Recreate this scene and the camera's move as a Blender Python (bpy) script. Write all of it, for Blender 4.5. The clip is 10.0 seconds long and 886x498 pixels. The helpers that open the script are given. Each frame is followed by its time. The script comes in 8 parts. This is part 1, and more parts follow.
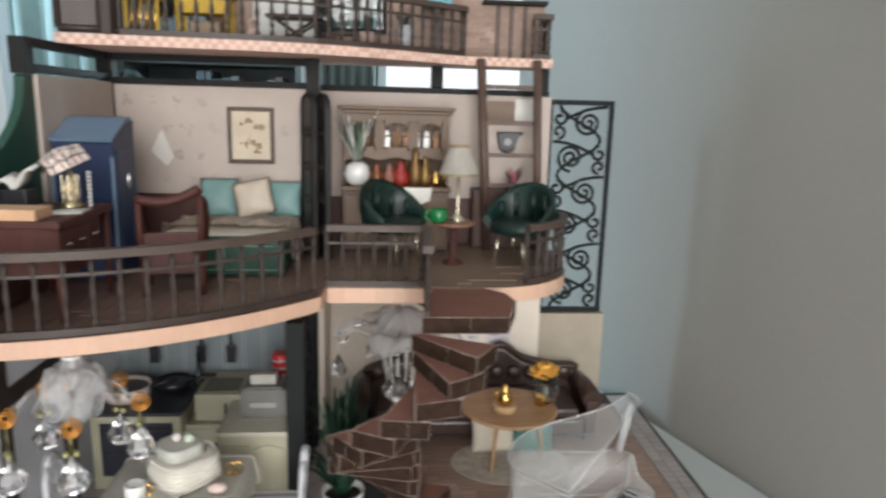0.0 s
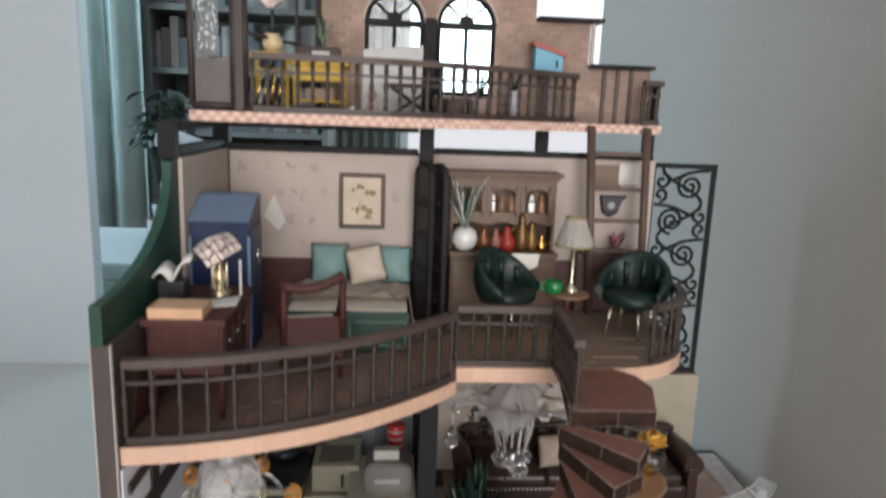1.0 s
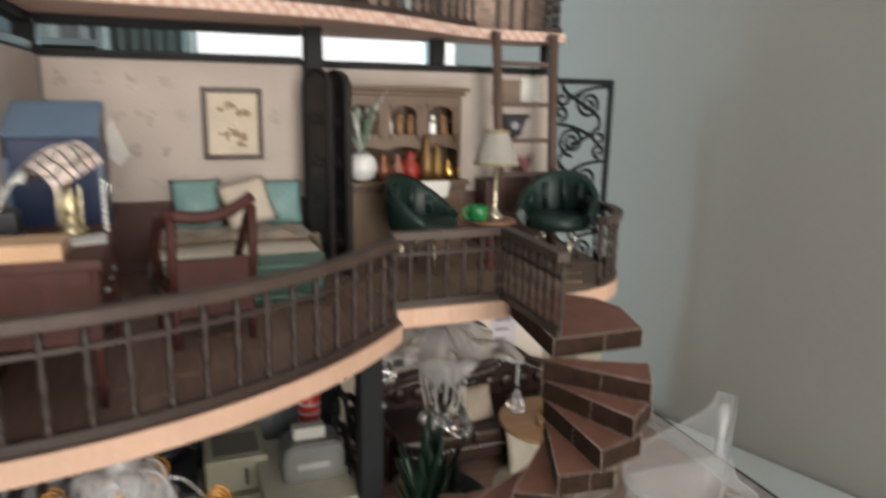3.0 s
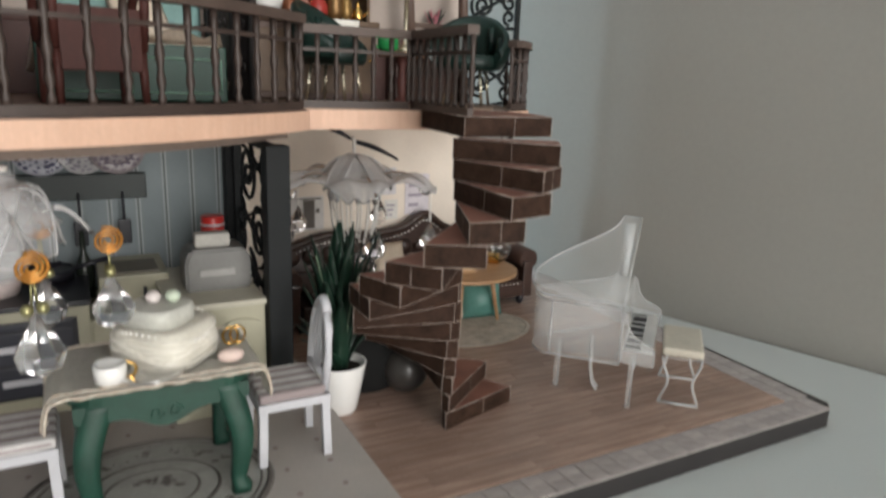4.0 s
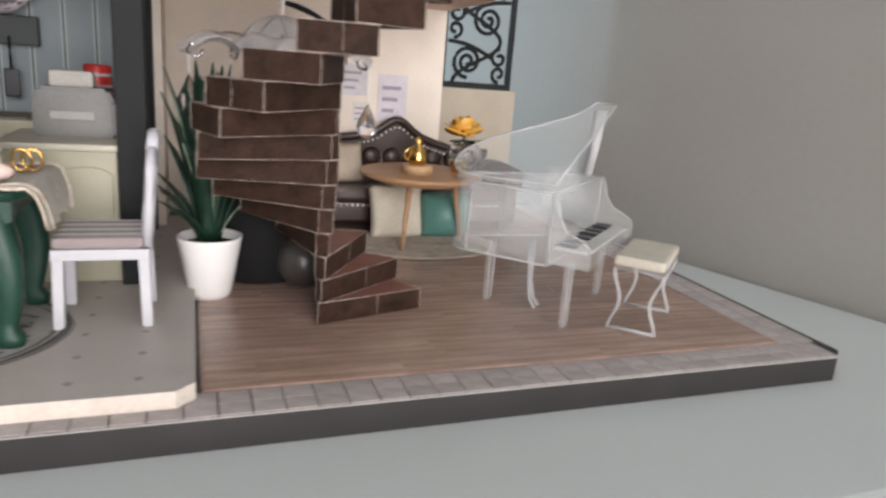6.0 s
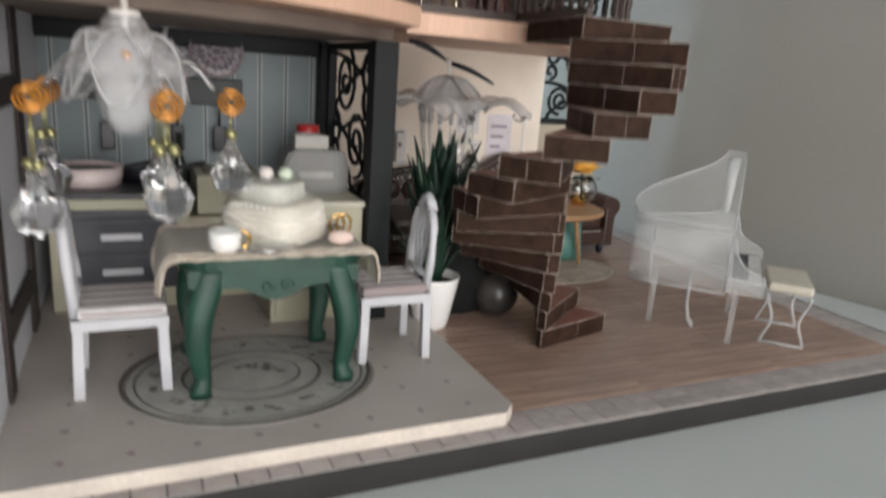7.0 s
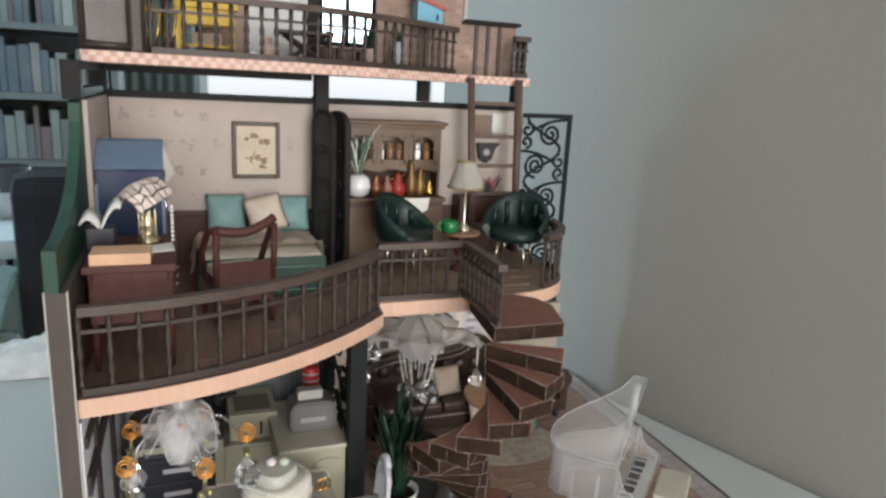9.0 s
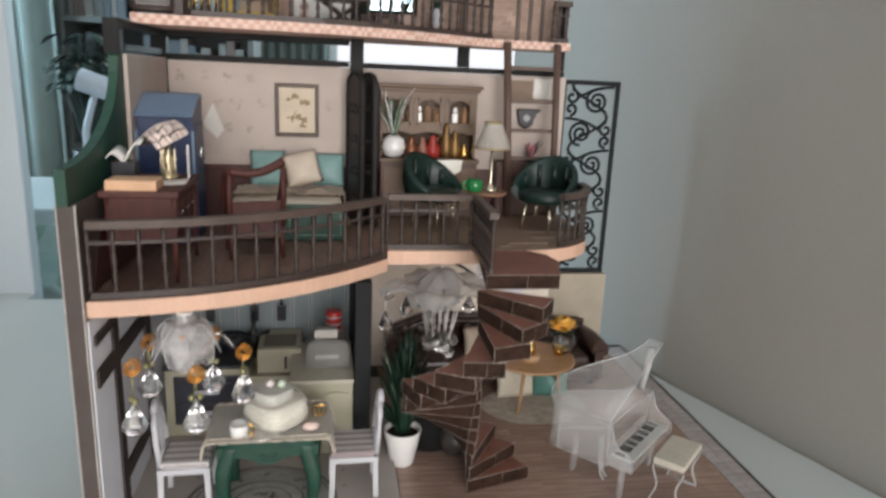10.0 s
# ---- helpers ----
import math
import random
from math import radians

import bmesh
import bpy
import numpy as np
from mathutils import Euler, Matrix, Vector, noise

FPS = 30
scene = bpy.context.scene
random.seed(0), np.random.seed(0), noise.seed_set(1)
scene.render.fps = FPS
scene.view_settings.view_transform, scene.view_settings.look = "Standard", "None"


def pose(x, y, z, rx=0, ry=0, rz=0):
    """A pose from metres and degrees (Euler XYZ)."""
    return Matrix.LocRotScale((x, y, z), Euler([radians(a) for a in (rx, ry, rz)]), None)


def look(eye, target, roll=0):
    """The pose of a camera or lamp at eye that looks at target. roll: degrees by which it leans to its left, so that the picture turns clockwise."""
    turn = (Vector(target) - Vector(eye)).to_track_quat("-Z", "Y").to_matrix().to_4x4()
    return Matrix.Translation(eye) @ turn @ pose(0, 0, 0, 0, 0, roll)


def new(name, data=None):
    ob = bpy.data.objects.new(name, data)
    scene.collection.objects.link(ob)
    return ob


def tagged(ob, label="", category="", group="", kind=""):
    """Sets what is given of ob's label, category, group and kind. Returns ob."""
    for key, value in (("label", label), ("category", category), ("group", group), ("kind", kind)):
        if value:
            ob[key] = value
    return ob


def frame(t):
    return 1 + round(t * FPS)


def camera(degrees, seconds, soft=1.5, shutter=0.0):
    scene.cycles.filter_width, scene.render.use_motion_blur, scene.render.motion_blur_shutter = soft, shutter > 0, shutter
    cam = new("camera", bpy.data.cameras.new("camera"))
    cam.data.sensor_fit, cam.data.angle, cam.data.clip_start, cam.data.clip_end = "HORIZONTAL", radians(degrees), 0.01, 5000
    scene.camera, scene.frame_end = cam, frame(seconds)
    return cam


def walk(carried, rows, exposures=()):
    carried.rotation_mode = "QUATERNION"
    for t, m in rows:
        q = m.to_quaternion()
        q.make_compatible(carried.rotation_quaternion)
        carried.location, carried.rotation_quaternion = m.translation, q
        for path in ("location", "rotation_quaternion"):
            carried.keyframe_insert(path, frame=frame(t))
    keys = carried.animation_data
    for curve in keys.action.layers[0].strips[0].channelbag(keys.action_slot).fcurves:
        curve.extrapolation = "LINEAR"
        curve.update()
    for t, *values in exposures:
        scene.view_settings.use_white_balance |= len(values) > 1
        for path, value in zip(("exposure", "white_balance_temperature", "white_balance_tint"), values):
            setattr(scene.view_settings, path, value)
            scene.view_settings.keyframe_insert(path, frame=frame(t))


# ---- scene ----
cam = camera(66.2, 10.0, soft=2.6, shutter=0.5)
PATH = [
    (0, (0.0131, -0.005, 0.9584), (0.188, 1.9462, 0.5558), 1.58),
    (0.5, (-0.0263, 0.0035, 0.9579), (0.1143, 1.9557, 0.5467), 1.71),
    (1, (-0.0426, 0.0067, 0.9905), (0.1069, 1.9621, 0.5983), 2.16),
    (1.5, (-0.0481, -0.0033, 1.03), (0.1462, 1.9335, 0.5707), 2.59),
    (1.8, (-0.0429, -0.0058, 1.0574), (0.148, 1.9199, 0.5522), 2.64),
    (2, (-0.0487, -0.001, 1.0678), (0.1562, 1.922, 0.5578), 2.08),
    (2.5, (-0.0575, 0.0354, 1.0033), (0.3662, 1.9319, 0.5306), 2.37),
    (3, (-0.0823, 0.0687, 0.9541), (0.6272, 1.8876, 0.5205), 1.09),
    (3.2, (-0.0785, 0.0703, 0.937), (0.7528, 1.8285, 0.4705), 1.38),
    (4.3, (-0.0846, 0.0492, 0.8725), (0.848, 1.7528, 0.395), 2.12),
    (4.5, (-0.0706, 0.0453, 0.8611), (0.8392, 1.7649, 0.397), 2.72),
    (5, (-0.021, 0.0516, 0.8487), (0.7075, 1.8469, 0.3526), 3.19),
    (5.2, (0.0075, 0.0509, 0.848), (0.5939, 1.8991, 0.3578), 2.47),
    (6.3, (-0.0353, 0.0703, 0.8412), (0.6906, 1.8614, 0.3261), 4.68),
    (6.5, (-0.0631, 0.0715, 0.8424), (0.6771, 1.8657, 0.3596), 4.09),
    (7, (-0.1009, 0.0665, 0.8579), (0.7237, 1.818, 0.3555), 4.24),
    (7.5, (-0.1205, 0.0515, 0.9125), (0.7384, 1.787, 0.4121), 4.18),
    (8, (-0.1338, 0.0247, 0.9344), (0.7343, 1.7602, 0.4501), 3.75),
    (8.5, (-0.1268, 0.0132, 0.9673), (0.7188, 1.7645, 0.5004), 3.94),
    (9, (-0.0974, -0.003, 0.9795), (0.6113, 1.8094, 0.5183), 2.91),
    (9.2, (-0.0858, -0.0112, 0.9829), (0.5619, 1.8245, 0.5241), 2.53),
    (9.5, (-0.0672, -0.0217, 0.9822), (0.4747, 1.8429, 0.5031), 2.59),
    (10, (-0.0446, -0.0359, 0.9639), (0.3033, 1.8718, 0.4745), 2.53),
]
EXPOSURES = [(0, -0.28, 6400, 10), (0.5, -0.40, 6350, 11), (1, -0.53, 6500, 14), (1.5, -0.68, 6750, 15), (1.9, -0.95, 7000, 17), (2.2, -1.0, 7050, 17), (2.5, -0.72, 6950, 14), (3.2, -0.42, 6750, 10),
             (4.7, -0.24, 6500, 12), (5.2, -0.16, 6500, 15), (6.3, 0.02, 6500, 16), (6.6, -0.26, 6500, 15), (7.0, -0.29, 6500, 12), (7.5, -0.46, 6450, 11), (8, -0.33, 6400, 11), (8.5, -0.33, 6350, 11), (9.5, -0.40, 6550, 11), (10, -0.41, 6550, 13)]
walk(cam, [(t, look(eye, target, roll)) for t, eye, target, roll in PATH],
     exposures=EXPOSURES)

# ---- light ----
world = bpy.data.worlds.new("sky")
scene.world = world
world.use_nodes = True
wn = world.node_tree.nodes
sky = wn.new("ShaderNodeTexSky")
sky.sky_type, sky.sun_disc = "NISHITA", False
sky.sun_elevation, sky.sun_rotation = radians(40), radians(20)
world.node_tree.links.new(sky.outputs[0], wn["Background"].inputs[0])
wn["Background"].inputs[1].default_value = 0.10


def window_light(name, m, w, h, power, colour):
    d = bpy.data.lights.new(name, "AREA")
    d.shape, d.size, d.size_y, d.energy, d.color = "RECTANGLE", w, h, power, colour
    ob = new(name, d)
    ob.matrix_world = m
    return ob


# daylight in the far window, and in the wide window of the side wall
window_light("daylight_far_window", look((0.80, 3.30, 1.62), (0.80, 0.0, 1.62)), 1.66, 1.40, 46, (0.64, 0.90, 1.0))
window_light("daylight_side_window", look((-2.10, 1.45, 1.55), (0.0, 1.45, 1.55)), 0.70, 1.20, 68, (0.56, 0.83, 1.0))
window_light("daylight_back_window", look((0.12, -1.93, 1.13), (0.12, 0.0, 1.13)), 1.22, 1.74, 66, (1.0, 0.97, 0.93))
scene.view_settings.exposure = 0.0

# ---- materials ----


def mat(name, base, rough=0.6, metal=0.0, vary=0.12, scale=60.0, bump=0.15, fine=900.0, glass=0.0, ior=1.45, coat=0.0, rand=0.0, stain=None):
    """A surface with blotches and grain at two sizes."""
    m = bpy.data.materials.new(name)
    m.use_nodes = True
    nt = m.node_tree
    n, l = nt.nodes, nt.links
    b = n["Principled BSDF"]
    tc = n.new("ShaderNodeTexCoord")
    big, small = n.new("ShaderNodeTexNoise"), n.new("ShaderNodeTexNoise")
    big.inputs["Scale"].default_value, small.inputs["Scale"].default_value = scale, fine
    big.inputs["Detail"].default_value, small.inputs["Detail"].default_value = 5, 3
    l.new(tc.outputs["Object"], big.inputs["Vector"])
    l.new(tc.outputs["Object"], small.inputs["Vector"])
    c = base
    d = stain or tuple(v * (1 - 2.2 * vary) for v in c)
    u = tuple(min(1, v * (1 + vary)) for v in c)
    ramp = n.new("ShaderNodeValToRGB")
    ramp.color_ramp.elements[0].position, ramp.color_ramp.elements[1].position = 0.28, 0.72
    ramp.color_ramp.elements[0].color, ramp.color_ramp.elements[1].color = (*d, 1), (*u, 1)
    mid = n.new("ShaderNodeMix")
    mid.data_type = "FLOAT"
    mid.inputs[0].default_value = 0.35
    l.new(big.outputs[0], mid.inputs[2])
    l.new(small.outputs[0], mid.inputs[3])
    l.new(mid.outputs[0], ramp.inputs[0])
    out = ramp.outputs[0]
    if rand:
        info, hsv, mr = n.new("ShaderNodeObjectInfo"), n.new("ShaderNodeHueSaturation"), n.new("ShaderNodeMapRange")
        l.new(info.outputs["Random"], mr.inputs[0])
        mr.inputs[3].default_value, mr.inputs[4].default_value = 1 - rand, 1 + rand
        l.new(mr.outputs[0], hsv.inputs["Value"])
        l.new(out, hsv.inputs["Color"])
        out = hsv.outputs[0]
    l.new(out, b.inputs["Base Color"])
    b.inputs["Roughness"].default_value, b.inputs["Metallic"].default_value = rough, metal
    b.inputs["Transmission Weight"].default_value, b.inputs["IOR"].default_value = glass, ior
    b.inputs["Coat Weight"].default_value = coat
    if bump:
        bp = n.new("ShaderNodeBump")
        bp.inputs["Strength"].default_value, bp.inputs["Distance"].default_value = bump, 0.0004
        l.new(mid.outputs[0], bp.inputs["Height"])
        l.new(bp.outputs[0], b.inputs["Normal"])
    return m


def print_over(m, kind, colour, a, b2=0.5, axis=0):
    """Prints a pattern over the material's colour: stripes along an axis, dots on a square lattice, or wood grain."""
    n, l = m.node_tree.nodes, m.node_tree.links
    bs = n["Principled BSDF"]
    old = bs.inputs["Base Color"].links[0].from_socket
    tc, sep = n.new("ShaderNodeTexCoord"), n.new("ShaderNodeSeparateXYZ")
    l.new(tc.outputs["Object"], sep.inputs[0])

    def math_node(op, x, y=0.0):
        k = n.new("ShaderNodeMath")
        k.operation = op
        for i, v in enumerate((x, y)):
            if isinstance(v, (int, float)):
                k.inputs[i].default_value = v
            else:
                l.new(v, k.inputs[i])
        return k.outputs[0]

    mask = None
    if kind == "stripes":
        f = math_node("FRACT", math_node("DIVIDE", sep.outputs[axis], a))
        mask = math_node("LESS_THAN", f, b2)
    elif kind == "dots":
        fx = math_node("SUBTRACT", math_node("FRACT", math_node("DIVIDE", sep.outputs[0], a)), 0.5)
        fy = math_node("SUBTRACT", math_node("FRACT", math_node("DIVIDE", sep.outputs[1], a)), 0.5)
        r = math_node("ADD", math_node("ABSOLUTE", fx), math_node("ABSOLUTE", fy))
        mask = math_node("LESS_THAN", r, b2)
    elif kind == "grain":
        mp, nz = n.new("ShaderNodeMapping"), n.new("ShaderNodeTexNoise")
        mp.inputs["Scale"].default_value = [a if i != axis else a * 0.08 for i in range(3)]
        nz.inputs["Scale"].default_value, nz.inputs["Detail"].default_value = 1.0, 6
        l.new(tc.outputs["Object"], mp.inputs[0])
        l.new(mp.outputs[0], nz.inputs["Vector"])
        mr = n.new("ShaderNodeMapRange")
        mr.inputs[1].default_value, mr.inputs[2].default_value = 0.38, 0.66
        mr.inputs[4].default_value = b2
        l.new(nz.outputs[0], mr.inputs[0])
        mask = mr.outputs[0]
    elif kind == "check":
        f = [math_node("FLOOR", math_node("DIVIDE", sep.outputs[i], a)) for i in (0, 1, 2)]
        s = math_node("ADD", math_node("ADD", f[0], f[1]), f[2])
        mask = math_node("MULTIPLY", math_node("FRACT", math_node("MULTIPLY", s, 0.5)), 2 * b2)
    mix = n.new("ShaderNodeMix")
    mix.data_type = "RGBA"
    l.new(mask, mix.inputs[0])
    l.new(old, mix.inputs[6])
    mix.inputs[7].default_value = (*colour, 1)
    l.new(mix.outputs[2], bs.inputs["Base Color"])
    return m


TAUPE = mat("taupe_card", (0.078, 0.061, 0.055), 0.65)
WHITE_EDGE = mat("white_board_edge", (0.50, 0.47, 0.44), 0.7)
GREEN_CARD = mat("green_card", (0.015, 0.062, 0.041), 0.55)
FRAME = mat("dark_frame", (0.018, 0.018, 0.018), 0.55, vary=0.2)
IRON = mat("black_iron", (0.014, 0.016, 0.017), 0.55)
for dull in (IRON, FRAME):
    dull.node_tree.nodes["Principled BSDF"].inputs["Specular IOR Level"].default_value = 0.18
RAIL = mat("rail_brown", (0.090, 0.062, 0.051), 0.5, vary=0.2)
RAIL_DARK = mat("baluster_brown", (0.054, 0.037, 0.031), 0.45, vary=0.2)
PEACH = print_over(mat("peach_wood_edge", (0.70, 0.46, 0.34), 0.5, vary=0.08), "grain", (0.60, 0.37, 0.26), 500, 0.6, 2)
WALLPAPER = mat("rose_wallpaper", (0.515, 0.438, 0.390), 0.8, vary=0.07, scale=45)
WALL_PRINT = mat("wallpaper_print", (0.475, 0.405, 0.355), 0.85)
WAINSCOT = mat("red_brown_wainscot", (0.075, 0.028, 0.022), 0.5)
UP_FLOOR = print_over(mat("brown_floor_paper", (0.225, 0.140, 0.108), 0.5, rand=0.12), "grain", (0.150, 0.088, 0.067), 420, 0.8, 1)
SIT_FLOOR = print_over(mat("sitting_floor_paper", (0.24, 0.165, 0.12), 0.5, rand=0.1), "grain", (0.16, 0.105, 0.075), 420, 0.8, 0)
PLANK = print_over(mat("ground_planks", (0.415, 0.288, 0.230), 0.27, rand=0.16, vary=0.16), "grain", (0.262, 0.167, 0.128), 330, 0.9, 0)
PAVER = mat("grey_paver_print", (0.40, 0.355, 0.34), 0.6, rand=0.10, vary=0.15, scale=150)
PAVER_JOINT = mat("paver_joint", (0.20, 0.175, 0.17), 0.7)
CREAM_TILE = print_over(mat("cream_tile_print", (0.43, 0.39, 0.36), 0.45, vary=0.06), "dots", (0.26, 0.20, 0.18), 0.0138, 0.085)
CREAM_EDGE = mat("cream_board_edge", (0.66, 0.59, 0.52), 0.6)
DARK_EDGE = mat("base_edge_grey", (0.028, 0.025, 0.025), 0.5)
STRIPE = mat("striped_wallpaper", (0.215, 0.25, 0.262), 0.75, vary=0.06)
for tone, share in (((0.36, 0.385, 0.39), 0.19), ((0.105, 0.125, 0.13), 0.13), ((0.34, 0.365, 0.37), 0.06)):
    print_over(STRIPE, "stripes", tone, 0.0106, share)
PLASTER = mat("warm_plaster", (0.78, 0.70, 0.61), 0.85, vary=0.05)
BRICK_PAPER = mat("brown_brick_paper", (0.37, 0.262, 0.212), 0.8, vary=0.26, scale=70, rand=0.12)
EDGE_PINK = print_over(mat("pink_brick_edge", (0.66, 0.40, 0.32), 0.7), "check", (0.78, 0.60, 0.52), 0.0027, 0.8)
STONE_TRIM = mat("pale_stone_trim", (0.55, 0.47, 0.40), 0.8)
GLASS = mat("clear_glass", (0.97, 0.98, 0.98), 0.03, glass=1.0, vary=0.0, bump=0.0)
FILM = mat("thin_clear_film", (0.95, 0.96, 0.96), 0.08, glass=1.0, ior=1.06, vary=0.0, bump=0.0)
ACRYLIC = mat("clear_acrylic", (0.90, 0.91, 0.91), 0.16, vary=0.03, scale=120, bump=0.05)
DESK = mat("white_laminate", (0.505, 0.53, 0.52), 0.42, vary=0.03, scale=8, bump=0.03)
ROOM_WALL = mat("grey_room_paint", (0.315, 0.300, 0.275), 0.85, vary=0.035, scale=5, bump=0.12, fine=350)
ROOM_WHITE = mat("white_room_paint", (0.78, 0.79, 0.78), 0.8, vary=0.03, scale=4)
ROOM_GREEN = mat("grey_green_paint", (0.24, 0.29, 0.27), 0.8, vary=0.06, scale=4)
ROOM_FLOOR = print_over(mat("room_floor_wood", (0.30, 0.22, 0.16), 0.5, scale=4), "grain", (0.2, 0.14, 0.1), 12, 0.7, 1)
PANEL = mat("white_panel", (0.41, 0.465, 0.495), 0.5, vary=0.03, scale=5, bump=0.05)

# ---- shapes ----


def box(bm, x0, y0, z0, x1, y1, z1, bevel=0.0, mi=0):
    r = bmesh.ops.create_cube(bm, size=1, matrix=Matrix.LocRotScale(((x0 + x1) / 2, (y0 + y1) / 2, (z0 + z1) / 2), None, (x1 - x0, y1 - y0, z1 - z0)))
    vs = r["verts"]
    fs = {f for v in vs for f in v.link_faces}
    for f in fs:
        f.material_index = mi
    if bevel:
        es = list({e for v in vs for e in v.link_edges})
        r2 = bmesh.ops.bevel(bm, geom=es, offset=bevel, segments=2, profile=0.6, affect="EDGES")
        for f in r2["faces"]:
            f.material_index = mi
    return vs


def prism(bm, pts, z0, z1, mi=0, top=None):
    """An upright block over a plan outline."""
    a = [bm.verts.new((x, y, z0)) for x, y in pts]
    b = [bm.verts.new((x, y, z1)) for x, y in pts]
    k = len(pts)
    fs = [bm.faces.new(a[::-1]), bm.faces.new(b)]
    fs += [bm.faces.new((a[i], a[(i + 1) % k], b[(i + 1) % k], b[i])) for i in range(k)]
    for f in fs:
        f.material_index = mi
    if top is not None:
        fs[1].material_index = top
    return a + b


def slab_xz(bm, pts, y0, y1, mi=0):
    vs = prism(bm, pts, y0, y1, mi)
    for v in vs:
        v.co = Vector((v.co.x, v.co.z, v.co.y))
    return vs


def slab_yz(bm, pts, x0, x1, mi=0):
    vs = prism(bm, pts, x0, x1, mi)
    for v in vs:
        v.co = Vector((v.co.z, v.co.x, v.co.y))
    return vs


def lathe(bm, prof, at=(0, 0, 0), seg=20, mi=0, squash=(1, 1), wave=0.0, waves=6):
    """Turns a profile of (radius, height) round an upright axis."""
    rings = []
    for r, z in prof:
        ring = []
        for i in range(seg):
            a = 2 * math.pi * i / seg
            rr = r * (1 + wave * math.cos(waves * a))
            ring.append(bm.verts.new((at[0] + rr * math.cos(a) * squash[0], at[1] + rr * math.sin(a) * squash[1], at[2] + z)))
        rings.append(ring)
    for p, q in zip(rings, rings[1:]):
        for i in range(seg):
            f = bm.faces.new((p[i], p[(i + 1) % seg], q[(i + 1) % seg], q[i]))
            f.material_index, f.smooth = mi, True
    for ring, flip in ((rings[0], True), (rings[-1], False)):
        f = bm.faces.new(ring[::-1] if flip else ring)
        f.material_index = mi
    return [v for ring in rings for v in ring]


def tube(bm, pts, r, seg=6, mi=0, taper=None, closed=False, flat=1.0):
    """A round bar along a line of points."""
    pts = [Vector(p) for p in pts]
    k = len(pts)
    rings = []
    up = Vector((0.31, 0.17, 0.94))
    for i, p in enumerate(pts):
        d = (pts[(i + 1) % k] - pts[i - 1]) if closed or 0 < i < k - 1 else (pts[1] - pts[0] if i == 0 else pts[-1] - pts[-2])
        d.normalize()
        s = d.cross(up)
        if s.length < 1e-4:
            s = d.cross(Vector((1, 0, 0)))
        s.normalize()
        t = s.cross(d)
        rr = r * (1 if taper is None else 1 + (taper - 1) * i / (k - 1))
        rings.append([bm.verts.new(p + s * rr * math.cos(2 * math.pi * j / seg) + t * rr * flat * math.sin(2 * math.pi * j / seg)) for j in range(seg)])
    for i in range(k if closed else k - 1):
        p, q = rings[i], rings[(i + 1) % k]
        for j in range(seg):
            f = bm.faces.new((p[j], p[(j + 1) % seg], q[(j + 1) % seg], q[j]))
            f.material_index, f.smooth = mi, True
    if not closed:
        for ring in (rings[0][::-1], rings[-1]):
            bm.faces.new(ring).material_index = mi
    return [v for ring in rings for v in ring]


def ball(bm, at, r, seg=10, mi=0, stretch=(1, 1, 1)):
    v = bmesh.ops.create_uvsphere(bm, u_segments=seg, v_segments=max(4, seg // 2 + 1), radius=1, matrix=Matrix.LocRotScale(at, None, (r * stretch[0], r * stretch[1], r * stretch[2])))["verts"]
    for f in {f for x in v for f in x.link_faces}:
        f.smooth, f.material_index = True, mi
    return v


def ribbon(bm, left, right, mi=0, thick=0.0, smooth=True):
    """A sheet between two lines of points, with some thickness."""
    a, b = [bm.verts.new(p) for p in left], [bm.verts.new(p) for p in right]
    fs = [bm.faces.new((a[i], a[i + 1], b[i + 1], b[i])) for i in range(len(a) - 1)]
    for f in fs:
        f.material_index, f.smooth = mi, smooth
    if thick:
        bmesh.ops.recalc_face_normals(bm, faces=fs)
        bmesh.ops.solidify(bm, geom=fs, thickness=thick)
    return a + b


def moved(vs, m):
    for v in vs:
        v.co = m @ v.co
    return vs


def spiral(cx, cz, r, turns, start, n=26, grow=0.12, hand=1):
    """Points of a scroll in a plane: (u, v)."""
    out = []
    for i in range(n):
        k = i / (n - 1)
        a = start + hand * 2 * math.pi * turns * k
        rr = r * (1 - k * (1 - grow))
        out.append((cx + rr * math.cos(a), cz + rr * math.sin(a)))
    return out


def part(name, bm, m, parent=None, label="", smooth=False):
    """Links the mesh as one object under its parent. m: a material or several."""
    me = bpy.data.meshes.new(name)
    bmesh.ops.recalc_face_normals(bm, faces=bm.faces[:])
    bm.to_mesh(me)
    bm.free()
    for x in (m if isinstance(m, (list, tuple)) else (m,)):
        me.materials.append(x)
    if smooth:
        for p in me.polygons:
            p.use_smooth = True
    ob = new(name, me)
    if parent is not None:
        ob.parent = parent
    return tagged(ob, label)


def empty(name, at, label, category, group="", rz=0.0, kind=""):
    ob = new(name)
    ob.empty_display_size = 0.01
    ob.matrix_basis = pose(*at, 0, 0, rz)
    return tagged(ob, label, category, group, kind)


def piece(name, mesh, parent, m):
    ob = new(name, mesh)
    ob.parent = parent
    ob.matrix_basis = m
    return ob


def B():
    return bmesh.new()


def arc(cx, cy, r, a0, a1, n):
    return [(cx + r * math.cos(radians(a0 + (a1 - a0) * i / (n - 1))), cy + r * math.sin(radians(a0 + (a1 - a0) * i / (n - 1)))) for i in range(n)]


